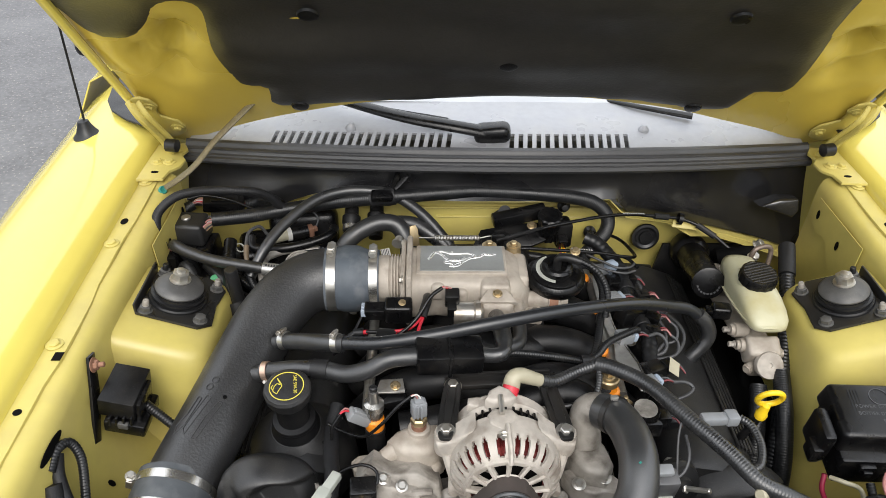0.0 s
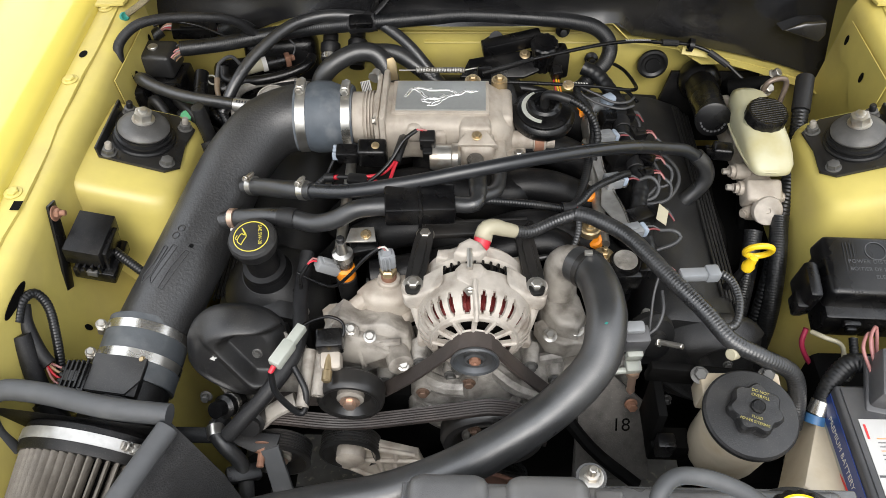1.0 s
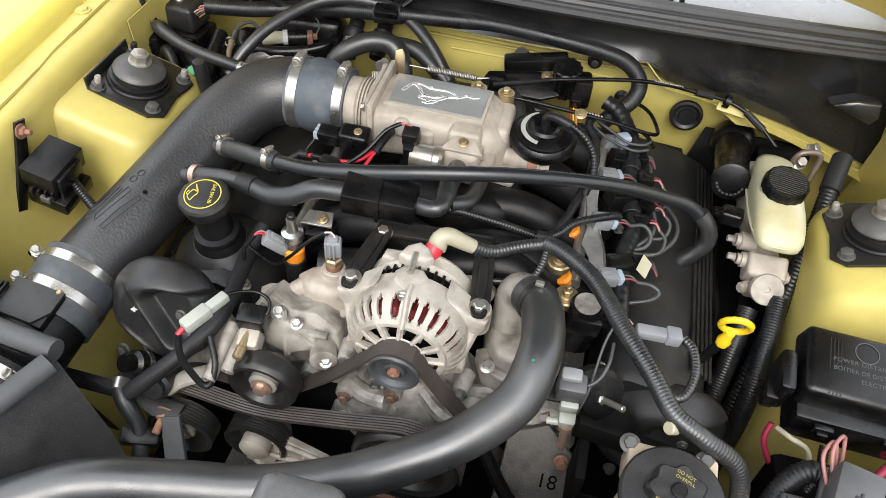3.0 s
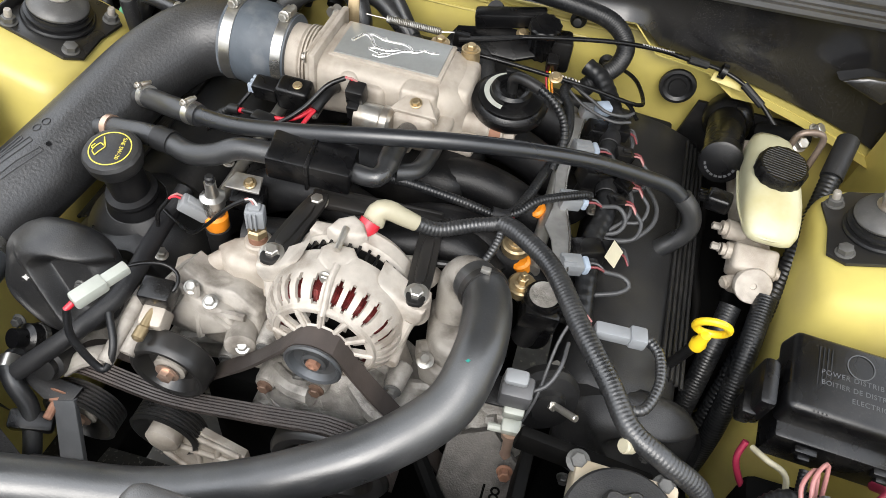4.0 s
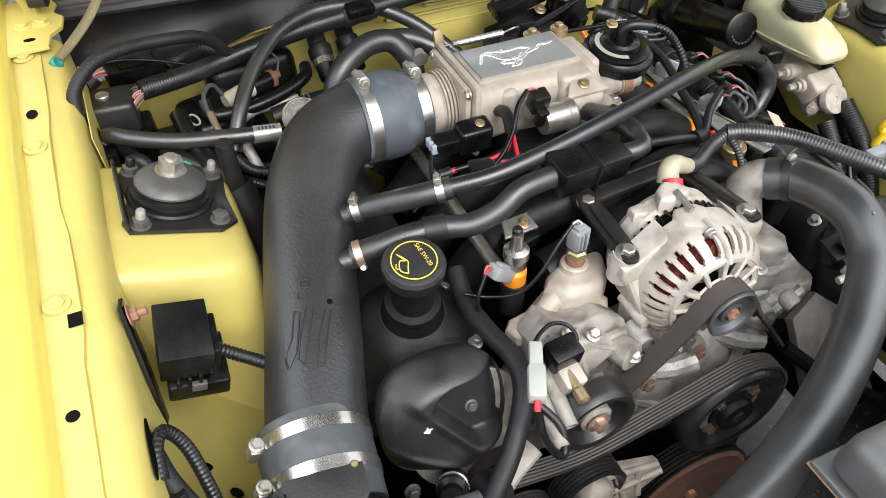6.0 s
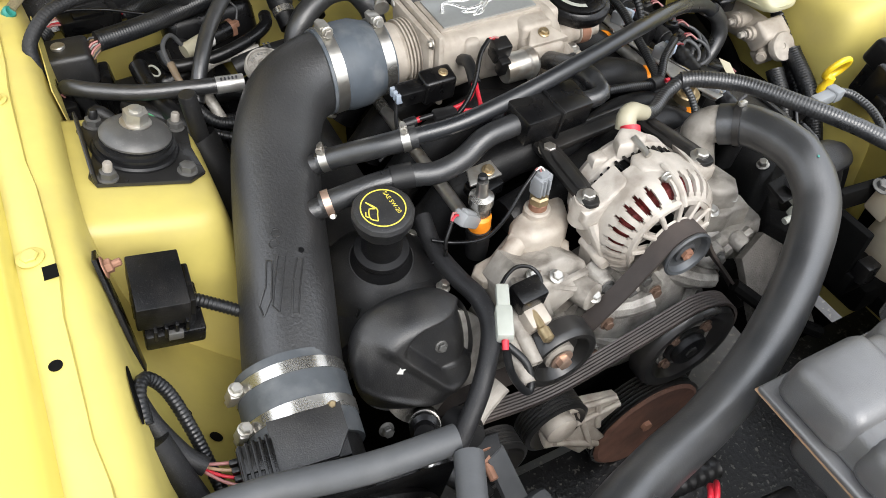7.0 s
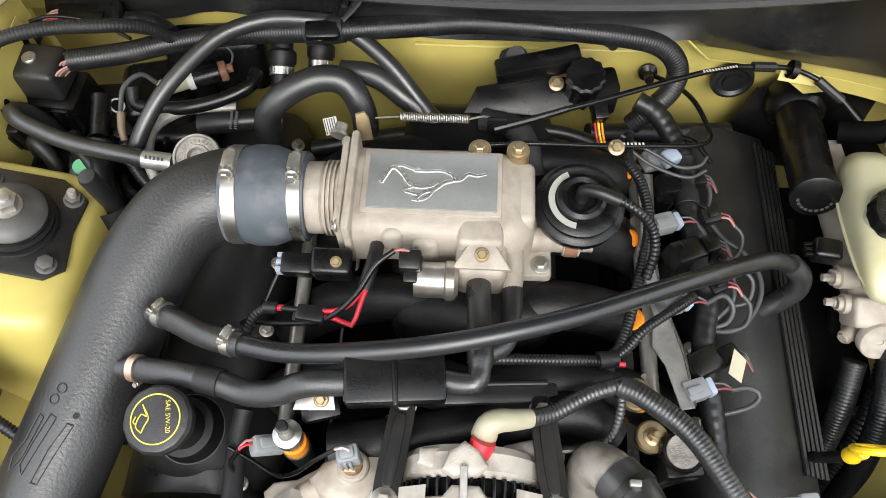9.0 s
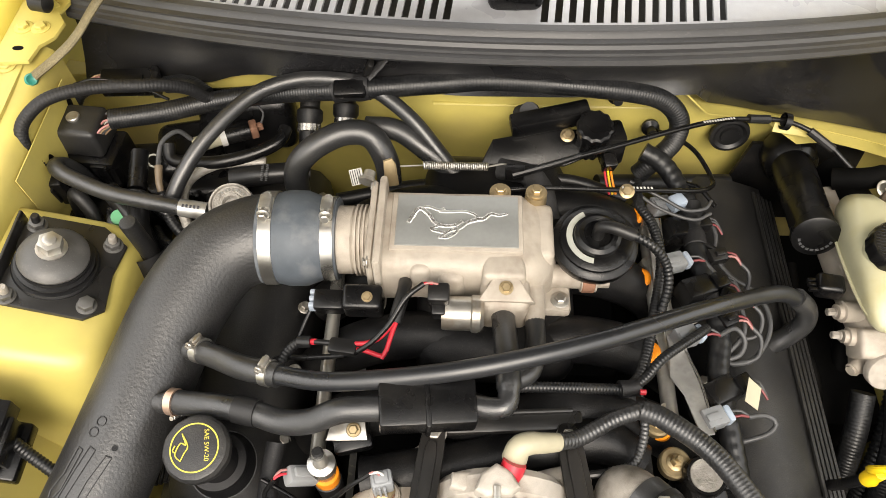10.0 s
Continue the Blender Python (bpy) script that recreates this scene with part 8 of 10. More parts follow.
def apron_clutter():
    t = thing("apron_loom", "black wiring loom through a hole in the inner apron", "wiring loom", (-0.58, -0.33, 0.80))
    # uncut slot: a dark oval paints the shade inside it
    b = B()
    prism(b, oval(0.030, 0.007, 20), 0.001, aim((-0.5905, -0.318, 0.872), (1, 0, 0.10), (0, 0, 1)), 0)
    part("slot_hole_shade", b, M_dark, t, "flat dark oval painted as a shaded slot in the apron")
    cable("loop", [(-0.590, -0.335, 0.850), (-0.588, -0.312, 0.862), (-0.580, -0.296, 0.858), (-0.568, -0.303, 0.838), (-0.560, -0.330, 0.808), (-0.556, -0.356, 0.780), (-0.553, -0.38, 0.755)], 0.0062, M_loom, t, "thin split loom loop", (0.004, 0.0005), 10)
    cable("loom", [(-0.588, -0.345, 0.838), (-0.576, -0.378, 0.790), (-0.566, -0.402, 0.750), (-0.555, -0.425, 0.70)], 0.012, M_tape, t, "black taped loom", None, 14)
    part("boot", sweep(B(), [(-0.572, -0.392, 0.762), (-0.560, -0.408, 0.734)], 0.017, 14, 0.008), M_rubber, t, "black rubber boot")
    # drain holes as flat dark ovals, shade given by colour
    for p, s in (((-0.563, -0.268, 0.745), 0.006), ((-0.545, -0.288, 0.715), 0.008)):
        b = B()
        prism(b, oval(s, s * 0.7, 14), 0.001, aim(p, (0.75, 0, 0.66), (0, 1, 0)), 0)
        part("drain_hole_shade", b, M_dark, t)


apron_clutter()


# ---- wiring and small fittings ----
def main_loom():
    t = thing("engine_loom", "grey-black corrugated loom across the engine to the battery", "wiring loom", (0.2, -0.25, 0.85))
    cable("trunk", [(0.108, -0.150, 0.858), (0.130, -0.162, 0.861), (0.172, -0.197, 0.862), (0.214, -0.262, 0.860), (0.250, -0.308, 0.852), (0.276, -0.343, 0.843), (0.312, -0.358, 0.832), (0.352, -0.364, 0.808), (0.366, -0.378, 0.775), (0.366, -0.40, 0.74)], 0.0108, M_hose, t, "grey-black corrugated trunk", (0.0040, 0.0003), 16)
    cable("branch", [(0.022, -0.187, 0.862), (0.045, -0.178, 0.852), (0.08, -0.158, 0.852), (0.112, -0.148, 0.857)], 0.0085, M_hose, t, "corrugated alternator branch", (0.0045, 0.0006), 14)
    cable("branch", [(0.110, -0.150, 0.856), (0.108, -0.175, 0.848), (0.098, -0.197, 0.838), (0.075, -0.205, 0.834)], 0.0048, M_hose, t, "", (0.004, 0.0007), 10)
    part("plug_sleeve", sweep(B(), [(0.076, -0.205, 0.834), (0.052, -0.208, 0.832)], 0.004, 10, 0.01), M_rubber, t)
    cable("wire", [(0.052, -0.208, 0.832), (0.042, -0.209, 0.833)], 0.0014, M_ypl, t)
    # side plug with its loops
    b = B()
    box(b, (0.247, -0.253, 0.857), (0.044, 0.015, 0.013), 0.003, (0, 6, 8))
    box(b, (0.268, -0.250, 0.856), (0.018, 0.019, 0.016), 0.003, (0, 6, 8))
    part("grey_plug", b, M_grey_conn, t, "pale grey two-way plug")
    for k, mm in enumerate((M_ypl, M_red, M_pink)):
        cable("wire", [(0.222, -0.256 + 0.004 * k, 0.858), (0.212, -0.252 + 0.005 * k, 0.862), (0.206, -0.246, 0.863)], 0.0013, mm, t)
    cable("branch", [(0.280, -0.249, 0.855), (0.292, -0.262, 0.853), (0.296, -0.29, 0.848), (0.286, -0.318, 0.842), (0.266, -0.322, 0.842), (0.254, -0.308, 0.850)], 0.0055, M_hose, t, "", (0.004, 0.0005), 10)
    cable("wire", [(0.206, -0.246, 0.862), (0.196, -0.27, 0.84), (0.19, -0.31, 0.80), (0.183, -0.325, 0.77)], 0.0018, M_wire, t)
    part("white_pin", lathe(B(), [(0.0075, 0), (0.0075, 0.010), (0.006, 0.012), (0, 0.012)], (0.281, -0.353, 0.832), (-0.6, -0.4, 0.4), 16), M_cream, t, "cream loom clip")
    # upper split looms to the injectors
    cable("split_loom", [(-0.030, -0.134, 0.864), (0.0, -0.130, 0.860), (0.053, -0.124, 0.848), (0.098, -0.117, 0.832)], 0.0058, M_loom, t, "black split loom", (0.0038, 0.0006), 12)
    cable("split_loom", [(0.100, -0.117, 0.832), (0.118, -0.095, 0.832), (0.137, -0.028, 0.840), (0.149, 0.030, 0.850), (0.143, 0.075, 0.858), (0.130, 0.105, 0.860), (0.135, 0.15, 0.845)], 0.0062, M_loom, t, "black split loom", (0.0038, 0.0006), 12)
    cable("split_loom", [(0.104, -0.117, 0.833), (0.122, -0.103, 0.836), (0.140, -0.084, 0.842), (0.182, -0.052, 0.836), (0.195, -0.04, 0.828)], 0.0055, M_loom, t, "black split loom", (0.0038, 0.0006), 12)
    part("tape_joint", sweep(B(), [(0.092, -0.118, 0.834), (0.112, -0.114, 0.832)], 0.009, 12, 0.005, rough=0.1), M_tape, t, "black tape joint")
    b = B()
    prism(b, [(-0.006, 0), (0.006, 0), (0.008, -0.03), (0.0, -0.036), (-0.006, -0.026)], 0.001, aim((0.104, -0.120, 0.826), (0.1, -0.6, 0.6), (0, 0.5, 1)), 0)
    part("tape_tail", b, M_tape, t)
    part("red_mark", sweep(B(), [(0.112, -0.122, 0.838), (0.118, -0.122, 0.838)], 0.003, 8, 0.003), M_red, t)
    return t


main_loom()


def fuel_rail(sg):
    t = thing("fuel_rail", "plated steel fuel rail with blue and grey injector plugs", "fuel rail", (0.17 * sg, -0.05, 0.80), "fuel rails")
    if sg > 0:
        b = B()
        prism(b, [(0.150, 0.12), (0.148, 0.0), (0.156, -0.058), (0.152, -0.092), (0.164, -0.112), (0.176, -0.158), (0.190, -0.155), (0.183, -0.100), (0.172, -0.060), (0.162, 0.0), (0.166, 0.12)], 0.002, Matrix.Translation((0, 0, 0.812)), 0.0006, 1)
        part("rail_bracket", b, M_zinc2, t, "galvanised steel strip")
        part("strip_edge", sweep(B(), [(0.166, 0.118, 0.815), (0.163, 0.0, 0.815), (0.173, -0.060, 0.815), (0.184, -0.100, 0.815), (0.190, -0.153, 0.815)], 0.0014, 6, 0.01), M_band, t, "bright turned-up edge")
        part("rail_tube", sweep(B(), [(0.152, -0.15, 0.795), (0.152, 0.14, 0.795)], 0.009, 12, 0.05), M_steel, t)
        for k, (x, y, z) in enumerate(((0.196, -0.136, 0.808), (0.177, -0.047, 0.820), (0.176, 0.050, 0.820), (0.174, 0.140, 0.812))):
            inj = part("injector", lathe(B(), [(0.008, -0.03), (0.009, 0), (0.007, 0.012), (0, 0.012)], (0.146, y + 0.012, 0.790), (0.1, 0, 1), 16), M_steel, t)
            part("orange_seal", lathe(B(), [(0.009, 0), (0.012, 0.004), (0.012, 0.016), (0.009, 0.019), (0, 0.019)], (0.141, y - 0.008, 0.788), (-0.3, -0.2, 1), 20), M_orange, inj, "orange injector seal")
            b = B()
            box(b, (x - 0.004, y, z), (0.026, 0.021, 0.017), 0.002, (0, 10, 22))
            part("plug", b, M_grey_conn, inj, "grey injector plug")
            b = B()
            box(b, (x - 0.006, y - 0.002, z + 0.009), (0.016, 0.008, 0.005), 0.001, (0, 10, 22))
            part("latch", b, M_grey_conn, inj)
            b = B()
            box(b, (x + 0.012, y + 0.005, z - 0.001), (0.008, 0.019, 0.015), 0.003, (0, 10, 22))
            part("plug_lock", b, M_lblue, inj, "pale blue plug lock")
            for q, mm in enumerate((M_darkred, M_wire)):
                cable("wire", [(x + 0.015, y + 0.002 + 0.007 * q, z), (x + 0.026, y + 0.004 + 0.005 * q, z + 0.002), (x + 0.036, y + 0.004, z - 0.002)], 0.0016, mm, inj)
            a0 = Vector((x + 0.034, y + 0.004, z - 0.002))
            loops = (((0.250, -0.128, 0.802), (0.262, -0.134, 0.797), (0.252, -0.145, 0.793), (0.226, -0.152, 0.786)),
                     ((0.232, -0.030, 0.812), (0.244, -0.040, 0.804), (0.238, -0.055, 0.796), (0.218, -0.060, 0.790)),
                     ((0.226, 0.030, 0.815), (0.246, 0.000, 0.806), (0.246, -0.030, 0.800), (0.228, -0.050, 0.790)),
                     ((0.226, 0.128, 0.806), (0.236, 0.108, 0.800), (0.230, 0.085, 0.794), (0.212, 0.070, 0.790)))[k]
            cable("wire_loop", [a0, *loops], 0.0028, M_wire, inj, "dark grey wire loop")
        cable("wire_loop", [(0.228, 0.066, 0.806), (0.244, 0.044, 0.802), (0.266, 0.028, 0.800), (0.280, 0.004, 0.796), (0.278, -0.024, 0.793), (0.258, -0.054, 0.790), (0.236, -0.062, 0.788), (0.216, -0.058, 0.786)], 0.0030, M_wire, t, "dark grey wire loop")
        for p in ((0.146, -0.185, 0.812), (0.128, -0.150, 0.835)):
            hb = B()
            lathe(hb, [(0.016, -0.012), (0.016, -0.002), (0.014, 0), (0, 0)], p, (0, -0.1, 1), 20)
            hexbolt(hb, p, (0, -0.1, 1), 0.006, 0.010, 1.5, 0.008)
            part("stud", hb, M_brass, t, "brassy stud")
    else:
        part("rail_tube", sweep(B(), [(-0.218, -0.19, 0.800), (-0.222, 0.12, 0.802)], 0.008, 12, 0.05), M_steel, t)
        p = Vector((-0.206, -0.207, 0.0))
        inj = part("injector", lathe(B(), [(0.013, 0.745), (0.014, 0.768), (0.012, 0.778), (0.0145, 0.780), (0.0145, 0.790), (0.010, 0.792), (0, 0.792)], p, (0, 0, 1), 24), M_rubber, t, "black rubber spark boot")
        part("orange_seal", lathe(B(), [(0.012, 0.789), (0.0135, 0.792), (0.0135, 0.808), (0.010, 0.812), (0, 0.812)], p, (0, 0, 1), 24), M_orange, inj, "orange seal ring")
        part("sensor_body", lathe(B(), [(0.010, 0.811), (0.012, 0.814), (0.012, 0.826), (0.014, 0.828), (0.014, 0.838), (0.008, 0.841), (0.0065, 0.846), (0.0065, 0.860), (0, 0.860)], p, (0, 0, 1), 24), M_band, inj, "bright pressure sensor")
        part("valve_cap", lathe(B(), [(0.0055, 0.858), (0.0055, 0.866), (0.004, 0.868), (0, 0.868)], p + Vector((0, 0.001, 0)), (0, 0, 1), 12), M_rubber, inj)
        b = B()
        box(b, (-0.227, -0.214, 0.818), (0.036, 0.018, 0.016), 0.003, pose(0, 0, 0, 0, 42, 20))
        box(b, (-0.227, -0.214, 0.822), (0.022, 0.010, 0.016), 0.002, pose(0, 0, 0, 0, 42, 20))
        part("plug", b, M_grey_conn, inj, "grey blue plug")
        for k, mm in enumerate((M_red, M_pink)):
            cable("wire", [(-0.240, -0.217 + 0.004 * k, 0.832), (-0.246, -0.220 + 0.004 * k, 0.836), (-0.252, -0.224, 0.832)], 0.0014, mm, inj)
        cable("wire", [(-0.250, -0.223, 0.833), (-0.262, -0.232, 0.815), (-0.264, -0.236, 0.795), (-0.276, -0.23, 0.785)], 0.0024, M_plastic, inj)
        b = B()
        box(b, (-0.182, -0.172, 0.812), (0.040, 0.028, 0.020), 0.004, (10, 0, 15))
        part("coil", b, M_plastic, t)
        b = B()
        prism(b, [(-0.022, -0.012), (0.020, -0.010), (0.016, 0.012), (-0.016, 0.010)], 0.003, aim((-0.184, -0.170, 0.832), (0, -0.3, 1), (0, 1, 0)), 0.001)
        part("coil_bracket", b, M_steel, t, "plated bracket")
        hb = B()
        hexbolt(hb, (-0.178, -0.172, 0.836), (0, -0.3, 1), 0.005, 0.006, 1.5)
        part("bolt", hb, M_brass, t)
    return t


fuel_rail(1)
fuel_rail(-1)


def coils():
    for x, y, z, rz in ((0.196, 0.018, 0.812, 25), (0.206, -0.104, 0.800, 30), (0.190, 0.106, 0.808, 15), (0.172, -0.21, 0.800, 10)):
        t = thing("ignition_coil", "black coil-on-plug with a plated bolt", "ignition coil", (x, y, z - 0.02), "ignition coils")
        b = B()
        box(b, (x, y, z), (0.044, 0.030, 0.026), 0.004, (0, 10, rz), (0.9, 0.9))
        part("body", b, M_plastic, t)
        b = B()
        box(b, (x + 0.026, y + 0.010, z + 0.002), (0.020, 0.020, 0.018), 0.002, (0, 10, rz))
        part("plug", b, M_plastic, t)
        for k, mm in enumerate((M_darkred, M_wire, M_wire)):
            cable("wire", [(x + 0.034, y + 0.006 + 0.005 * k, z + 0.004), (x + 0.042, y + 0.004 + 0.004 * k, z + 0.008), (x + 0.050, y - 0.006 + 0.002 * k, z + 0.002)], 0.0014, mm, t)
        part("boot", lathe(B(), [(0.014, -0.05), (0.014, -0.012), (0, -0.012)], (x, y, z), (0.2, 0, 1), 18), M_rubber, t)
    t = thing("loom_tag", "cream paper tag on the injector loom", "tag", (0.235, -0.11, 0.81))
    b = B()
    prism(b, [(-0.006, -0.012), (0.010, -0.016), (0.008, 0.008), (-0.008, 0.014)], 0.0008, aim((0.236, -0.108, 0.815), (0.2, -0.3, 1), (0.3, 1, 0)), 0)
    part("tag", b, M_cream, t)
    t = thing("coolant_sender_cap", "black round cap with a grey stamped top", "cap", (0.17, -0.197, 0.80))
    c = (0.172, -0.198, 0.790)
    part("body", lathe(B(), [(0.020, -0.05), (0.021, 0.028), (0.019, 0.032), (0, 0.032)], c, (0, -0.08, 1), 28), M_plastic, t)
    part("disc", lathe(B(), [(0.0165, 0.032), (0.016, 0.0335), (0, 0.0335)], c, (0, -0.08, 1), 28), M_cast_dirty, t, "grey stamped disc")


coils()


def injector_trunk():
    t = thing("injector_loom", "thick black taped loom along the valve cover", "wiring loom", (0.21, 0.05, 0.81))
    cable("trunk", [(0.150, 0.206, 0.838), (0.172, 0.195, 0.832), (0.190, 0.172, 0.822), (0.206, 0.133, 0.812), (0.204, 0.084, 0.810), (0.212, 0.022, 0.806), (0.219, -0.032, 0.798), (0.210, -0.081, 0.796), (0.214, -0.14, 0.790), (0.22, -0.19, 0.775)], 0.0125, M_loom, t, "", (0.012, 0.0007), 14)
    for pl in (((0.190, 0.172, 0.822), (0.215, 0.155, 0.830), (0.232, 0.130, 0.826)), ((0.205, 0.09, 0.81), (0.222, 0.075, 0.818), (0.236, 0.066, 0.812))):
        cable("branch", pl, 0.003, M_plastic, t)
    for pl in (((0.125, 0.145, 0.852), (0.165, 0.128, 0.842), (0.191, 0.116, 0.836), (0.215, 0.120, 0.834), (0.226, 0.134, 0.832)), ((0.122, 0.140, 0.850), (0.16, 0.118, 0.836), (0.20, 0.105, 0.832), (0.224, 0.118, 0.828))):
        cable("wire", pl, 0.0022, M_wire, t, "grey wire")
    for p, d in (((0.206, 0.133, 0.812), (0.1, -1, -0.2)), ((0.205, 0.09, 0.810), (0, -1, 0)), ((0.214, 0.005, 0.804), (0.1, -1, -0.1)), ((0.211, -0.10, 0.795), (0.05, -1, -0.05))):
        part("tape_cuff", lathe(B(), [(0.0128, -0.010), (0.0138, -0.009), (0.0138, 0.009), (0.0128, 0.010)], p, d, 18, None, False), M_tape, t, "dull cloth tape wrap")
    for x, y, z, rz in ((0.226, 0.064, 0.816, 20), (0.232, 0.010, 0.812, -25), (0.228, -0.016, 0.806, 30)):
        b = B()
        box(b, (x, y, z), (0.024, 0.017, 0.014), 0.002, (8, 10, rz))
        box(b, (x + 0.002, y - 0.001, z + 0.008), (0.012, 0.006, 0.004), 0.001, (8, 10, rz))
        plug = part("plug", b, M_plastic, t, "small black plug with red wires")
        for k, mm in enumerate((M_darkred, M_pink)):
            cable("wire", [(x + 0.010, y + 0.004 - 0.006 * k, z + 0.002), (x + 0.019, y - 0.004 * k, z + 0.006), (x + 0.027, y - 0.008 - 0.003 * k, z - 0.001)], 0.0015, mm, plug)
        cable("wire", [(x + 0.025, y - 0.008, z), (x + 0.036, y - 0.020, z - 0.006), (x + 0.030, y - 0.040, z - 0.014), (x + 0.008, y - 0.045, z - 0.018)], 0.0024, M_wire, plug)
    b = B()
    box(b, (0.186, 0.135, 0.826), (0.020, 0.018, 0.016), 0.003, (0, 0, 30))
    part("plug", b, M_lblue, t, "pale blue plug")


injector_trunk()


def rear_loom():
    t = thing("cowl_loom", "fat black taped loom along the firewall", "wiring loom", (0, 0.25, 0.89))
    cable("trunk", [(-0.522, 0.211, 0.869), (-0.46, 0.226, 0.868), (-0.412, 0.244, 0.867), (-0.35, 0.250, 0.876), (-0.290, 0.247, 0.888), (-0.21, 0.244, 0.898), (-0.12, 0.250, 0.903), (-0.046, 0.256, 0.905), (0.051, 0.254, 0.902), (0.130, 0.251, 0.896), (0.172, 0.249, 0.884), (0.194, 0.238, 0.862), (0.190, 0.222, 0.840), (0.168, 0.206, 0.822), (0.15, 0.20, 0.80)], 0.0130, M_loom, t, "", (0.0034, 0.0003), 16)
    part("tape_wrap", sweep(B(), [(-0.240, 0.246, 0.894), (-0.195, 0.247, 0.900)], 0.0165, 14, 0.005, rough=0.12), M_tape, t, "black tape wrap")
    b = B()
    box(b, (-0.218, 0.236, 0.906), (0.040, 0.022, 0.014), 0.004, (20, 0, 5))
    box(b, (-0.195, 0.250, 0.925), (0.008, 0.012, 0.034), 0.003, (15, 20, 0))
    part("loom_clip", b, M_plastic, t, "black loom clip")
    part("strap_tail", sweep(B(), [(-0.196, 0.246, 0.915), (-0.180, 0.256, 0.928), (-0.168, 0.266, 0.940)], 0.006, 8, 0.006, flat=0.4), M_braid, t)
    # crossing hose over the loom
    cable("vacuum_hose", [(-0.437, 0.100, 0.825), (-0.416, 0.132, 0.858), (-0.388, 0.172, 0.882), (-0.340, 0.222, 0.902), (-0.290, 0.246, 0.908), (-0.240, 0.250, 0.908), (-0.196, 0.247, 0.900), (-0.143, 0.218, 0.876), (-0.095, 0.178, 0.838)], 0.0095, M_hose, t, "smooth black vacuum hose", None, 14)
    # upper arc
    cable("branch", [(-0.588, 0.139, 0.856), (-0.590, 0.137, 0.874), (-0.594, 0.141, 0.900), (-0.590, 0.153, 0.920), (-0.566, 0.170, 0.938), (-0.538, 0.185, 0.941), (-0.502, 0.200, 0.936), (-0.467, 0.208, 0.931), (-0.440, 0.219, 0.922), (-0.418, 0.234, 0.902), (-0.405, 0.243, 0.880), (-0.392, 0.247, 0.872)], 0.0080, M_tape, t, "black arched loom", (0.004, 0.0003), 12)
    b = B()
    box(b, (-0.521, 0.292, 0.855), (0.076, 0.030, 0.024), 0.003, (10, 6, 10))
    box(b, (-0.521, 0.284, 0.868), (0.040, 0.014, 0.006), 0.002, (10, 6, 10))
    box(b, (-0.490, 0.296, 0.853), (0.010, 0.034, 0.028), 0.002, (10, 6, 10))
    part("inline_plug", b, M_plastic, t, "long black inline plug")
    for k, mm in enumerate((M_pink, M_red, M_white, M_pink, M_tan)):
        cable("wire", [(-0.556, 0.276 + 0.005 * k, 0.864), (-0.566, 0.275 + 0.004 * k, 0.866), (-0.576, 0.272 + 0.003 * k, 0.862)], 0.0014, mm, t)
        cable("wire", [(-0.484, 0.294 + 0.003 * k, 0.852), (-0.478, 0.293 + 0.003 * k, 0.852), (-0.472, 0.292, 0.852)], 0.0012, (M_red, M_wire, M_tan, M_wire, M_wire)[k], t)
    cable("branch", [(-0.574, 0.274, 0.862), (-0.586, 0.262, 0.856), (-0.594, 0.240, 0.835), (-0.594, 0.22, 0.80)], 0.0105, M_loom, t, "", (0.0034, 0.0005), 14)
    cable("branch", [(-0.474, 0.292, 0.852), (-0.450, 0.285, 0.862), (-0.425, 0.262, 0.880), (-0.405, 0.25, 0.876)], 0.0115, M_loom, t, "", (0.0034, 0.0005), 14)
    cable("wire", [(-0.575, 0.255, 0.885), (-0.545, 0.260, 0.890), (-0.50, 0.262, 0.880), (-0.455, 0.245, 0.872)], 0.0022, M_plastic, t)
    return t


rear_loom()


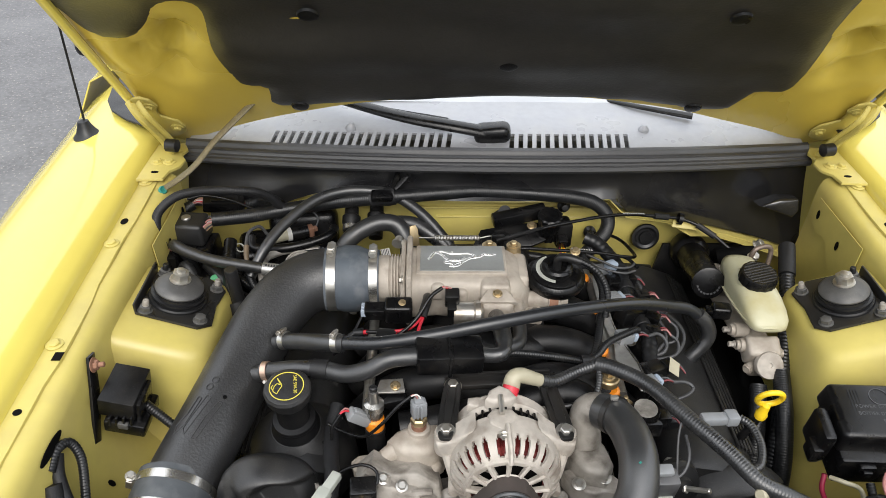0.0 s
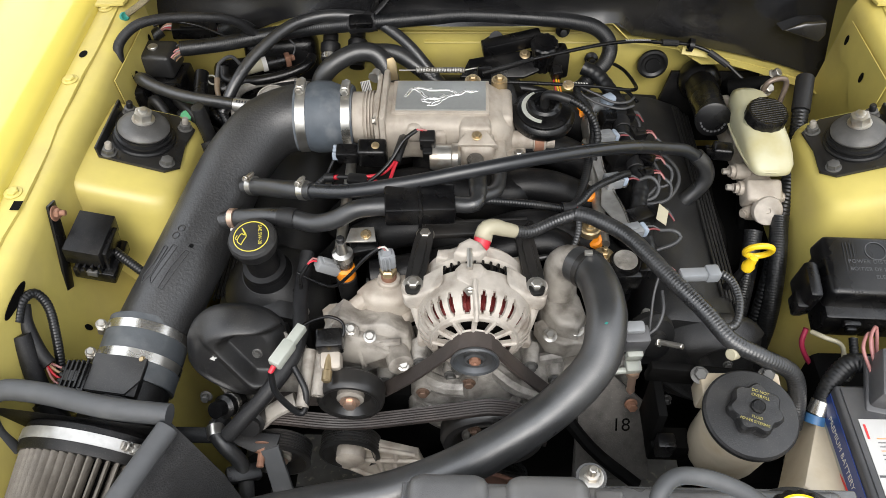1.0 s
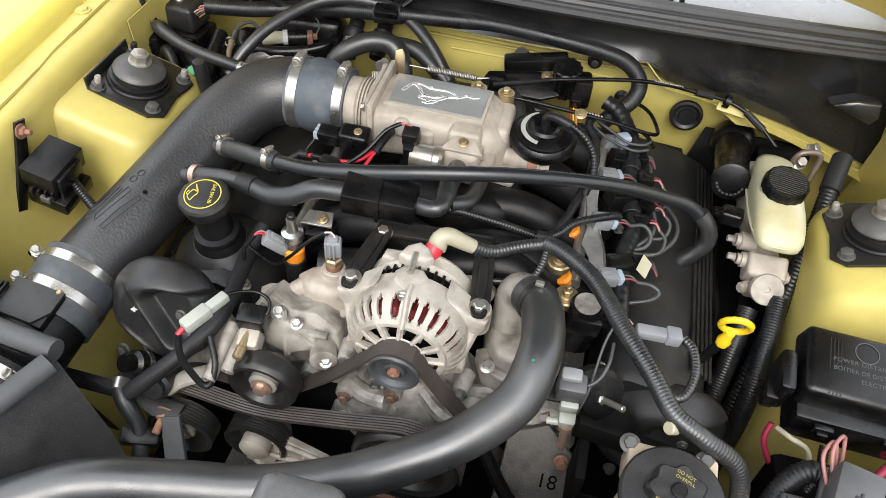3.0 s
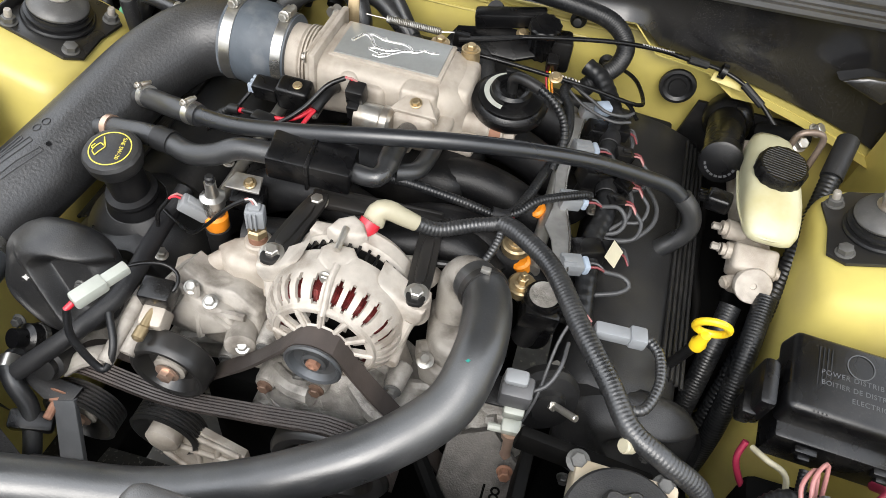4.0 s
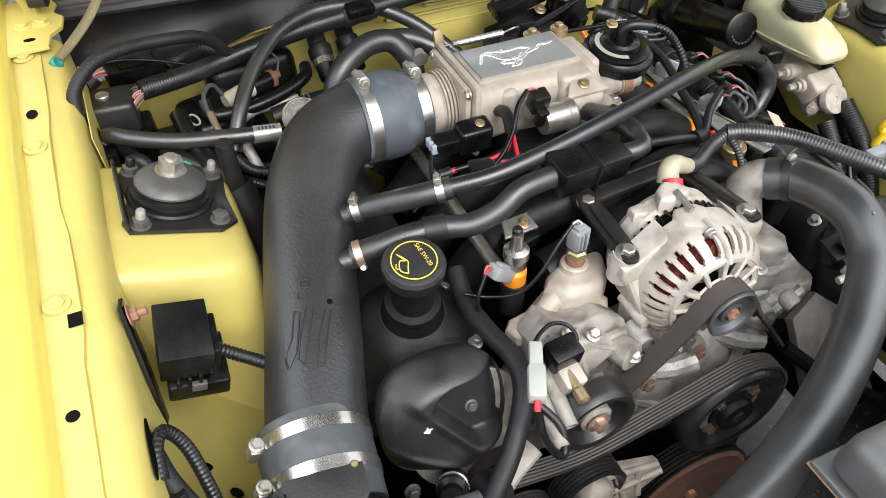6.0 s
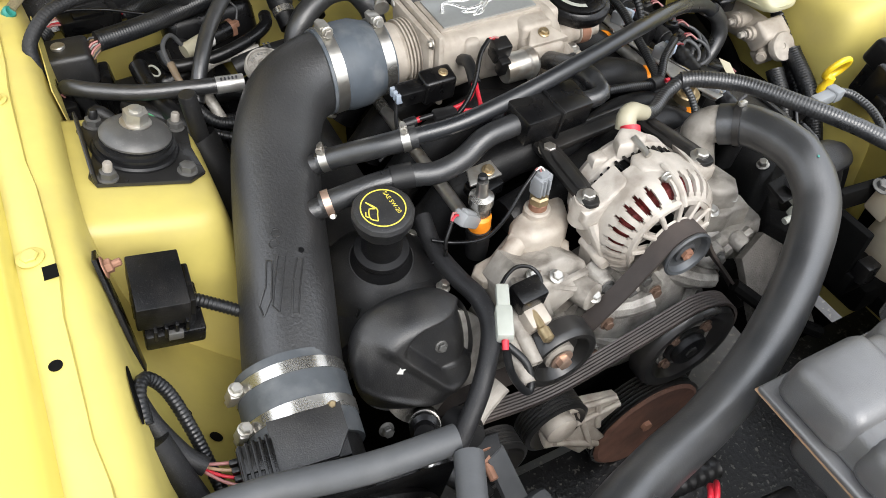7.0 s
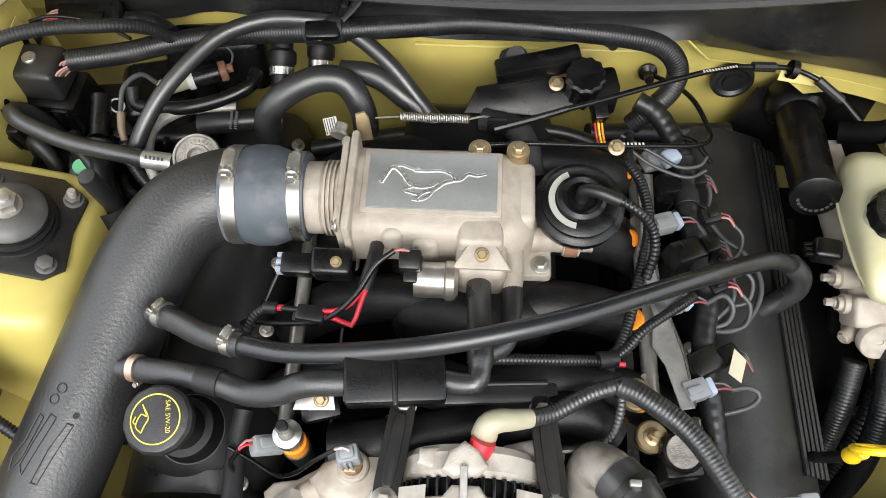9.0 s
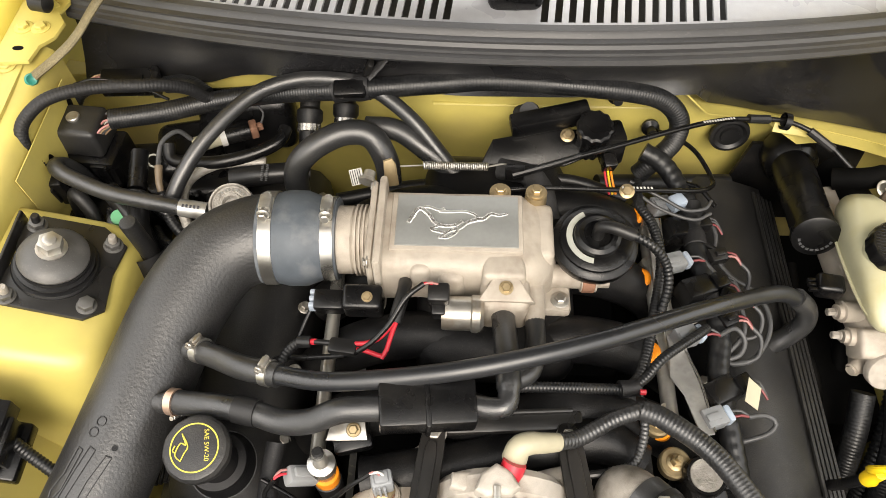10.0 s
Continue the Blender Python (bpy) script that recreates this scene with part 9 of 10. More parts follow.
def bulkhead_connector():
    t = thing("bulkhead_connector", "large black multiway connector with a centre bolt", "connector", (-0.56, 0.205, 0.76))
    b = B()
    box(b, (-0.563, 0.208, 0.852), (0.066, 0.058, 0.042), 0.007, (0, 0, -4), (0.90, 0.90), 3)
    part("cover", b, M_cover, t, "black domed cover")
    hb = B()
    lathe(hb, [(0.0085, 0.0), (0.0085, 0.003), (0.0075, 0.0042), (0, 0.0042)], (-0.567, 0.209, 0.8725), (0, 0, 1), 20)
    part("bolt", hb, M_steel, t, "dull slotted bolt")
    b = B()
    box(b, (-0.556, 0.200, 0.800), (0.080, 0.066, 0.064), 0.005, (0, 0, -4), (0.92, 0.92))
    body = part("body", b, M_plastic, t, "ribbed black body")
    for k in range(5):
        b = B()
        box(b, (-0.584 + 0.013 * k, 0.167, 0.800), (0.006, 0.006, 0.050), 0.001, (0, 0, -4))
        part("rib", b, M_plastic, body)
    b = B()
    box(b, (-0.540, 0.170, 0.820), (0.022, 0.010, 0.018), 0.002, (0, 0, -4))
    part("latch", b, M_plastic, body)
    for k in range(11):
        cable("wire", [(-0.533, 0.190 + 0.0040 * k, 0.866 - 0.005 * (k % 4)), (-0.528, 0.194 + 0.0034 * k, 0.870 - 0.005 * (k % 4)), (-0.518, 0.202 + 0.0018 * k, 0.871 - 0.003 * (k % 4))], 0.0015, (M_pink, M_tan, M_wire, M_tan, M_pink, M_white)[k % 6], t)
    b = B()
    box(b, (-0.586, 0.139, 0.826), (0.036, 0.034, 0.048), 0.004, (8, 0, 5))
    box(b, (-0.586, 0.121, 0.826), (0.018, 0.006, 0.030), 0.002, (8, 0, 5))
    part("side_plug", b, M_plastic, t, "black plug")
    for k in range(5):
        cable("wire", [(-0.596 + 0.005 * k, 0.140, 0.848), (-0.593 + 0.003 * k, 0.139, 0.856), (-0.588, 0.138, 0.864)], 0.0013, (M_pink, M_tan, M_wire, M_tan, M_pink)[k], t)
    return t


bulkhead_connector()


def fuel_line():
    t = thing("fuel_line", "matt black fuel hose to a round silver damper", "fuel line", (-0.45, 0.11, 0.84))
    part("hose", sweep(B(), [(-0.545, 0.158, 0.770), (-0.556, 0.156, 0.820), (-0.566, 0.151, 0.848), (-0.571, 0.140, 0.862), (-0.562, 0.128, 0.866), (-0.540, 0.118, 0.862), (-0.50, 0.105, 0.856), (-0.45, 0.096, 0.852), (-0.405, 0.090, 0.849)], 0.0098, 16, 0.005), M_hose, t)
    crimp = part("crimp", sweep(B(), [(-0.411, 0.0905, 0.849), (-0.378, 0.088, 0.846)], 0.0108, 16, 0.004), M_zinc2, t, "silver crimp sleeve")
    for k in range(5):
        b = B()
        box(b, (-0.404 + 0.0045 * k, 0.086 - 0.0003 * k, 0.8592 - 0.0004 * k), (0.0022, 0.004, 0.0008), 0, (22, 4, -5))
        part("print", b, M_ink, crimp)
    damper = part("damper", lathe(B(), [(0.014, -0.022), (0.022, -0.014), (0.027, -0.008), (0.027, -0.003), (0.0255, 0.001), (0.0235, 0.001), (0.0225, -0.002), (0.0145, -0.002), (0.0135, 0.000), (0.0105, 0.000), (0.008, -0.004), (0, -0.004)], (-0.346, 0.087, 0.863), (0.1, -0.35, 1), 40), M_cast_dirty, t, "round silver pressure damper", 0.5)
    md = aim((-0.346, 0.087, 0.863), (0.1, -0.35, 1), (0, 1, 0))
    for k in range(9):
        a = radians(35 + 14 * k)
        b = B()
        box(b, md @ Vector((0.0185 * math.cos(a), 0.0185 * math.sin(a), -0.0016)), (0.0020, 0.0034, 0.0010), 0, md.to_3x3().to_4x4() @ pose(0, 0, 0, 0, 0, math.degrees(a) - 90))
        part("stamp", b, M_zinc2, damper)
    part("silver_tube", sweep(B(), [(-0.410, 0.086, 0.79), (-0.420, 0.110, 0.822), (-0.421, 0.150, 0.826), (-0.395, 0.178, 0.824), (-0.364, 0.185, 0.822), (-0.33, 0.188, 0.82)], 0.0070, 14, 0.006), M_cast_dirty, t, "dull bent steel tube")
    # service line with its green cap and black port
    part("black_line", sweep(B(), [(-0.486, 0.182, 0.842), (-0.484, 0.160, 0.835), (-0.480, 0.130, 0.830)], 0.0115, 16, 0.006), M_plastic, t, "black quick connector")
    part("line_collar", lathe(B(), [(0.016, -0.004), (0.017, 0.003), (0.012, 0.006), (0, 0.006)], (-0.478, 0.122, 0.828), (0.05, 1, 0.35), 20), M_cover, t)
    part("service_elbow", sweep(B(), [(-0.478, 0.124, 0.828), (-0.470, 0.095, 0.826), (-0.460, 0.065, 0.822), (-0.450, 0.050, 0.800), (-0.446, 0.046, 0.76)], 0.0125, 16, 0.006), M_rubber, t, "black service line")
    part("service_port", lathe(B(), [(0.0105, -0.075), (0.0105, -0.003), (0.0092, 0.0), (0.0065, 0.0004), (0, 0.0004)], (-0.452, 0.046, 0.879), (-0.06, -0.05, 1), 24), M_cover, t, "black capped service port")
    b = B()
    box(b, (-0.499, 0.102, 0.806), (0.034, 0.032, 0.022), 0.004, (12, 0, 10))
    part("cap_block", b, M_plastic, t, "black block under the green cap")
    part("green_cap", lathe(B(), [(0.0095, -0.006), (0.0105, 0.004), (0.009, 0.0085), (0, 0.009)], (-0.495, 0.095, 0.818), (0.05, -0.45, 1), 18), M_green, t, "green service cap")
    part("white_ring", lathe(B(), [(0.009, 0), (0.009, 0.002), (0.007, 0.002), (0.007, 0)], (-0.470, 0.176, 0.832), (0.6, -0.3, 0.7), 20, cap=False), M_pale, t, "white ring clip")
    cable("wire", [(-0.425, 0.205, 0.842), (-0.436, 0.200, 0.862), (-0.450, 0.180, 0.864), (-0.452, 0.160, 0.856), (-0.450, 0.146, 0.852)], 0.003, M_wire, t, "grey wire")
    part("brown_sleeve", sweep(B(), [(-0.450, 0.150, 0.854), (-0.448, 0.132, 0.845), (-0.445, 0.122, 0.838)], lambda q: 0.0050 - 0.0008 * q, 12, 0.004), mat("brown_sleeve_plastic", (0.13, 0.095, 0.06), 0.5, 0, 0.2, 90), t, "dusty brown sleeve")
    cable("lower_line", [(-0.445, 0.122, 0.838), (-0.436, 0.100, 0.815), (-0.420, 0.086, 0.800), (-0.395, 0.078, 0.795)], 0.0075, M_loom, t, "ribbed black line", (0.004, 0.0006), 12)
    return t


fuel_line()


def rear_clutter():
    t = thing("vacuum_canister", "black plastic vacuum canister against the firewall", "canister", (-0.36, 0.24, 0.80))
    b = B()
    box(b, (-0.372, 0.282, 0.802), (0.130, 0.050, 0.086), 0.018, (-14, 0, 6), segs=4)
    box(b, (-0.440, 0.222, 0.785), (0.085, 0.090, 0.070), 0.016, (0, 0, 14), segs=4)
    part("body", b, M_plastic, t)
    part("pipe", sweep(B(), [(-0.452, 0.195, 0.845), (-0.448, 0.18, 0.832), (-0.42, 0.176, 0.830), (-0.381, 0.178, 0.832), (-0.340, 0.190, 0.836), (-0.312, 0.205, 0.842), (-0.306, 0.225, 0.845)], 0.0085, 14, 0.006), M_plastic, t, "glossy black vacuum pipe")
    t = thing("pressure_switch", "white and black pressure switch with brown plug", "switch", (-0.36, 0.214, 0.84))
    part("white_body", sweep(B(), [(-0.424, 0.203, 0.832), (-0.396, 0.215, 0.834), (-0.385, 0.2195, 0.834)], 0.0105, 16, 0.006), M_cream, t, "dirty white plastic body")
    part("white_flange", sweep(B(), [(-0.392, 0.2165, 0.834), (-0.385, 0.2195, 0.834)], 0.0125, 16, 0.003), M_white, t, "white flange")
    part("black_collar", sweep(B(), [(-0.387, 0.2185, 0.834), (-0.357, 0.2315, 0.833)], 0.0115, 16, 0.008), M_plastic, t)
    b = B()
    box(b, (-0.352, 0.2345, 0.832), (0.010, 0.018, 0.019), 0.002, (0, 0, 22))
    box(b, (-0.345, 0.2375, 0.834), (0.010, 0.008, 0.009), 0.0015, (0, 0, 22))
    part("brown_plug", b, M_rust, t, "reddish brown plug")
    cable("wire", [(-0.342, 0.240, 0.838), (-0.338, 0.246, 0.852), (-0.352, 0.250, 0.866), (-0.378, 0.250, 0.870)], 0.0015, M_wire, t)
    # heater hoses
    t = thing("heater_hose", "black heater hoses through the firewall", "hose", (-0.22, 0.2, 0.86))
    part("hose", sweep(B(), [(-0.285, 0.150, 0.80), (-0.285, 0.162, 0.835), (-0.270, 0.171, 0.858), (-0.245, 0.182, 0.872), (-0.218, 0.190, 0.878), (-0.190, 0.188, 0.874), (-0.172, 0.172, 0.850), (-0.168, 0.158, 0.82)], 0.0155, 18, 0.006), M_hose, t, "bent black heater hose")
    part("hose", sweep(B(), [(-0.20, 0.215, 0.862), (-0.16, 0.210, 0.862), (-0.12, 0.190, 0.845), (-0.08, 0.17, 0.82)], 0.0135, 16, 0.006), M_hose, t)
    for x, y, z in ((-0.277, 0.240, 0.845), (-0.232, 0.254, 0.842)):
        part("quick_coupling", lathe(B(), [(0.013, -0.035), (0.014, -0.005), (0.017, 0.0), (0.017, 0.012), (0.013, 0.016), (0.013, 0.03), (0, 0.03)], (x, y, z), (0, 0.75, 0.5), 22), M_matte, t, "black quick coupling")
        part("coupling_band", lathe(B(), [(0.0145, -0.016), (0.0155, -0.015), (0.0155, -0.006), (0.0145, -0.005)], (x, y, z), (0, 0.75, 0.5), 22), M_band, t, "silver coupling band")
    # printed sleeve
    t = thing("hose_sleeve", "black hose end with a white printed tag", "hose", (-0.32, 0.165, 0.82))
    part("hose", sweep(B(), [(-0.37, 0.165, 0.815), (-0.335, 0.165, 0.822), (-0.298, 0.170, 0.822), (-0.275, 0.176, 0.815)], 0.0135, 16, 0.006), M_rubber, t)
    for k in range(9):
        for q in range(2):
            b = B()
            box(b, (-0.327 + 0.006 * q, 0.148 + 0.0024 * k, 0.8335 + 0.0008 * k), (0.0032, 0.0014, 0.0008), 0, (22, 8, -10))
            part("print", b, M_greyprint, t)
    # printed tag near the linkage
    t = thing("paper_tag", "white barcode tag on the inlet wiring", "tag", (-0.21, 0.15, 0.82))
    b = B()
    prism(b, [(-0.009, -0.011), (0.007, -0.011), (0.007, 0.009), (-0.009, 0.009)], 0.0008, aim((-0.208, 0.158, 0.834), (0.15, -0.6, 0.8), (-0.3, 1, 0)), 0)
    tg = part("tag", b, M_white, t)
    for k in range(5):
        b = B()
        prism(b, [(-0.008 + 0.0028 * k, -0.010), (-0.0068 + 0.0028 * k, -0.010), (-0.0068 + 0.0028 * k, 0.008), (-0.008 + 0.0028 * k, 0.008)], 0.0012, aim((-0.208, 0.158, 0.834), (0.15, -0.6, 0.8), (-0.3, 1, 0)), 0)
        part("print", b, M_ink, tg)
    # cruise / purge actuator bracket
    t = thing("vacuum_actuator", "black actuator and solenoid on a stamped bracket", "actuator", (0.04, 0.21, 0.84))
    b = B()
    prism(b, [(-0.075, -0.02), (0.03, -0.02), (0.075, 0.0), (0.075, 0.028), (0.01, 0.026), (-0.06, 0.012)], 0.006, aim((0.020, 0.200, 0.842), (0, -0.5, 0.85), (0, 0.85, 0.5)), 0.002)
    part("bracket", b, M_plastic, t, "black bracket")
    b = B()
    box(b, (0.030, 0.226, 0.872), (0.100, 0.026, 0.022), 0.004, (0, -8, 10))
    part("arm", b, M_plastic, t)
    part("solenoid", lathe(B(), [(0.020, -0.03), (0.020, 0.012), (0.023, 0.014), (0.023, 0.022), (0.020, 0.024), (0.008, 0.024), (0, 0.022)], (0.082, 0.204, 0.868), (0.0, -0.25, 1), 48, (12, 0.002)), M_plastic, t, "black ribbed solenoid")
    b = B()
    box(b, (0.108, 0.210, 0.848), (0.030, 0.036, 0.050), 0.006, (0, 0, 10))
    part("housing", b, M_plastic, t)
    part("braided_end", sweep(B(), [(-0.004, 0.250, 0.852), (0.006, 0.243, 0.866), (0.004, 0.236, 0.874)], 0.013, 12, 0.006, rough=0.15), M_braid, t, "frayed braided sleeve")
    part("braided_sleeve", sweep(B(), [(-0.03, 0.170, 0.84), (0.005, 0.152, 0.85), (0.022, 0.125, 0.845), (0.028, 0.10, 0.83)], 0.014, 14, 0.005, rough=0.1), M_braid, t, "braided black sleeve")
    for p in ((0.052, 0.208, 0.862), (0.115, 0.115, 0.87)):
        hb = B()
        hexbolt(hb, p, (0, -0.4, 1), 0.006, 0.005, 1.5)
        part("bolt", hb, M_brass, t)
    b = B()
    box(b, (0.103, 0.178, 0.848), (0.016, 0.018, 0.022), 0.002, (20, 0, 10))
    part("plug", b, M_plastic, t)
    for k, mm in enumerate((M_red, M_ypl, M_orange)):
        cable("wire", [(0.099 + 0.004 * k, 0.172, 0.838), (0.101 + 0.004 * k, 0.160, 0.832), (0.106 + 0.004 * k, 0.150, 0.82)], 0.0015, mm, t)
    # throttle cables
    t = thing("throttle_cable", "thin black throttle cables with printed white marks", "cable", (0.1, 0.15, 0.89))
    b = B()
    box(b, (-0.016, 0.128, 0.884), (0.022, 0.010, 0.020), 0.002)
    part("anchor", b, M_plastic, t)
    part("sleeve", sweep(B(), [(-0.019, 0.122, 0.886), (0.025, 0.133, 0.893), (0.060, 0.144, 0.898)], lambda q: 0.0048 - 0.0013 * q, 10, 0.006), M_plastic, t)
    cable("cable", [(0.05, 0.141, 0.897), (0.100, 0.158, 0.899), (0.176, 0.193, 0.892), (0.235, 0.224, 0.877), (0.278, 0.243, 0.862), (0.335, 0.251, 0.851), (0.38, 0.235, 0.838), (0.420, 0.205, 0.815), (0.445, 0.19, 0.80)], 0.0032, M_plastic, t, "", None, 10)
    part("grip", sweep(B(), [(0.282, 0.2445, 0.861), (0.310, 0.249, 0.856)], 0.0058, 10, 0.01), M_rubber, t)
    part("grip", sweep(B(), [(0.365, 0.243, 0.843), (0.395, 0.224, 0.830)], 0.0058, 10, 0.01), M_rubber, t)
    part("ring_clip", lathe(B(), [(0.011, -0.004), (0.011, 0.004), (0.007, 0.004), (0.007, -0.004)], (0.333, 0.250, 0.852), (1, -0.1, -0.2), 20, cap=False), M_plastic, t, "black ring clip")
    b = B()
    prism(b, [(-0.020, -0.010), (0.026, -0.016), (0.030, -0.002), (-0.016, 0.008)], 0.002, aim((0.340, 0.255, 0.842), (0, -0.7, 0.7), (0, 0.7, 0.7)), 0.0005)
    part("tab", b, M_yellow_in, t, "yellow painted tab")
    for k in range(12):
        a = Vector((0.215, 0.213, 0.884)).lerp(Vector((0.262, 0.236, 0.869)), k / 12)
        b = B()
        box(b, a + Vector((0, -0.001, 0.0031)), (0.0022, 0.0028, 0.0008), 0, (0, 18, 24))
        part("print", b, M_white, t)
    cable("cable", [(-0.03, 0.106, 0.878), (0.02, 0.110, 0.879), (0.102, 0.117, 0.870), (0.160, 0.128, 0.858), (0.205, 0.141, 0.842), (0.232, 0.160, 0.828), (0.236, 0.185, 0.820), (0.224, 0.225, 0.818), (0.205, 0.25, 0.815), (0.18, 0.28, 0.80)], 0.0030, M_plastic, t, "", None, 10)
    for k in range(9):
        a = Vector((0.110, 0.118, 0.872)).lerp(Vector((0.150, 0.126, 0.863)), k / 9)
        b = B()
        box(b, a + Vector((0, -0.001, 0.0026)), (0.0022, 0.0026, 0.0008), 0, (0, 12, 10))
        part("print", b, M_white, t)
    # ground strap to the hood
    t = thing("ground_strap", "grey braided ground strap to the hood with green clip", "ground strap", (-0.61, 0.27, 0.9))
    part("strap", sweep(B(), [(-0.601, 0.226, 0.924), (-0.580, 0.252, 0.930), (-0.553, 0.272, 0.948), (-0.518, 0.292, 0.985), (-0.475, 0.316, 1.022), (-0.440, 0.325, 1.052), (-0.415, 0.322, 1.070)], 0.0072, 10, 0.006, flat=0.55), M_strap, t, "grey braided strap")
    part("green_clip", lathe(B(), [(0.007, -0.004), (0.008, 0.003), (0.006, 0.006), (0.003, 0.004), (0, 0.004)], (-0.604, 0.224, 0.921), (0.6, -0.5, 0.6), 20), M_teal, t, "teal green clip")
    # intake resonator duct behind the tower
    t = thing("rubber_duct", "black rubber duct beside the strut tower", "duct", (-0.44, 0.04, 0.74))
    part("duct", sweep(B(), [(-0.452, 0.052, 0.812), (-0.440, 0.035, 0.77), (-0.430, 0.02, 0.72), (-0.42, 0.01, 0.65)], 0.023, 18, 0.008, ends=False), M_rubber, t)
    part("line", sweep(B(), [(-0.515, 0.13, 0.83), (-0.47, 0.085, 0.812), (-0.452, 0.055, 0.79)], 0.012, 14, 0.008), M_rubber, t)


rear_clutter()


def left_front_fittings():
    t = thing("front_loom", "black taped loom down the front of the cylinder head", "wiring loom", (-0.27, -0.30, 0.78))
    cable("trunk", [(-0.262, -0.175, 0.80), (-0.266, -0.215, 0.788), (-0.262, -0.262, 0.788), (-0.256, -0.300, 0.790), (-0.262, -0.335, 0.782), (-0.290, -0.372, 0.760), (-0.322, -0.398, 0.735), (-0.345, -0.412, 0.715)], 0.0105, M_tape, t, "black cloth-taped loom", None, 14)
    b = B()
    d = Vector((-0.248, -0.325, 0.826)) - Vector((-0.275, -0.379, 0.822))
    box(b, (-0.264, -0.358, 0.824), (0.017, 0.015, 0.036), 0.003, aim((0, 0, 0), d, (0, 0, 1)))
    box(b, (-0.252, -0.334, 0.826), (0.013, 0.011, 0.034), 0.002, aim((0, 0, 0), d, (0, 0, 1)))
    part("pale_plug", b, M_pale, t, "pale green-grey inline plug")
    cable("wire", [(-0.272, -0.374, 0.822), (-0.276, -0.382, 0.818)], 0.0035, M_red, t)
    for k in range(1, 2):
        cable("wire_loop", [(-0.275, -0.381, 0.819), (-0.278 + 0.006 * k, -0.392, 0.790), (-0.266 + 0.012 * k, -0.395, 0.750), (-0.254 + 0.01 * k, -0.392, 0.745), (-0.250 + 0.008 * k, -0.375, 0.765), (-0.258, -0.350, 0.782)], 0.0042, M_loom, t, "black sleeved loop")
    cable("wire", [(-0.245, -0.318, 0.827), (-0.232, -0.308, 0.826), (-0.214, -0.300, 0.822), (-0.198, -0.304, 0.816), (-0.195, -0.318, 0.810), (-0.204, -0.324, 0.806)], 0.0022, M_plastic, t)
    # solenoid with brass nipple
    t = thing("vacuum_solenoid", "black capped alloy solenoid with brass nipple", "solenoid", (-0.215, -0.33, 0.77))
    b = B()
    box(b, (-0.213, -0.322, 0.800), (0.034, 0.026, 0.026), 0.003, (10, 0, 5))
    part("cap", b, M_plastic, t, "black cap")
    b = B()
    box(b, (-0.212, -0.338, 0.776), (0.026, 0.024, 0.030), 0.004, (20, 0, 5))
    part("body", b, M_cast, t, "pale alloy body")
    part("nipple", lathe(B(), [(0.005, 0), (0.005, 0.022), (0.0065, 0.024), (0.0065, 0.036), (0.004, 0.038), (0, 0.038)], (-0.214, -0.334, 0.788), (0.0, -0.75, -0.12), 14), M_brass, t, "brass nipple")
    # tensioner arm casting
    t = thing("belt_tensioner", "grey cast belt tensioner body", "belt tensioner", (-0.16, -0.33, 0.73))
    bm = B()
    front = aim((-0.165, -0.262, 0.752), (0, -1, 0.35), (0, 0.35, 1))
    prism(bm, [(-0.060, -0.040), (0.020, -0.045), (0.055, -0.020), (0.048, 0.012), (0.020, 0.030), (-0.015, 0.028), (-0.040, 0.042), (-0.062, 0.020)], 0.040, front, 0.003, 1)
    prism(bm, [(-0.050, -0.020), (-0.010, -0.030), (0.030, -0.012), (0.020, 0.010), (-0.030, 0.022)], 0.054, front, 0.003, 1)
    for u0, v0, u1, v1 in ((-0.05, 0.03, 0.03, -0.01), (-0.04, 0.0, 0.04, 0.01), (-0.02, 0.03, -0.01, -0.03)):
        sweep(bm, [front @ Vector((u0, v0, 0.048)), front @ Vector((u1, v1, 0.052))], 0.0045, 6, 0.01)
    lathe(bm, [(0.017, -0.02), (0.017, 0.016), (0.014, 0.018), (0, 0.018)], (-0.130, -0.312, 0.752), (0.3, -0.9, 0.1), 20)
    part("casting", bm, M_cast_mid, t, "", 0.8)
    for p in ((-0.165, -0.306, 0.787), (-0.19, -0.298, 0.792), (-0.122, -0.326, 0.752)):
        hb = B()
        hexbolt(hb, p, (0.1, -0.4, 1), 0.006, 0.006, 1.4)
        part("bolt", hb, M_steel, t)
    # idler bracket
    t = thing("idler_bracket", "bright ribbed alloy idler bracket", "bracket", (-0.16, -0.40, 0.60))
    bm = B()
    face = aim((-0.160, -0.385, 0.612), (0.05, -1, 0.35), (0, 0.35, 1))
    prism(bm, [(-0.055, 0.012), (-0.030, 0.040), (0.000, 0.030), (0.055, 0.012), (0.062, -0.008), (0.020, -0.020), (0.035, -0.045), (-0.005, -0.050), (-0.030, -0.022), (-0.052, -0.014)], 0.012, face, 0.003)
    for u0, v0, u1, v1 in ((-0.045, 0.005, 0.055, 0.0), (-0.030, 0.030, 0.050, 0.012), (-0.04, -0.01, 0.02, -0.045), (-0.005, 0.025, 0.01, -0.045), (0.025, 0.018, 0.022, -0.018)):
        sweep(bm, [face @ Vector((u0, v0, 0.013)), face @ Vector((u1, v1, 0.014))], 0.004, 8, 0.01, rough=0.1)
    part("casting", bm, M_cast, t, "", 0.8)
    part("boss", lathe(B(), [(0.020, -0.01), (0.020, 0.006), (0.014, 0.010), (0, 0.010)], (-0.196, -0.400, 0.637), (0, -1, 0), 24), M_cast, t)
    # shield stay bracket and stud
    t = thing("shield_stay", "black flat stay bolted to a rusty stud", "bracket", (-0.35, -0.41, 0.69))
    b = B()
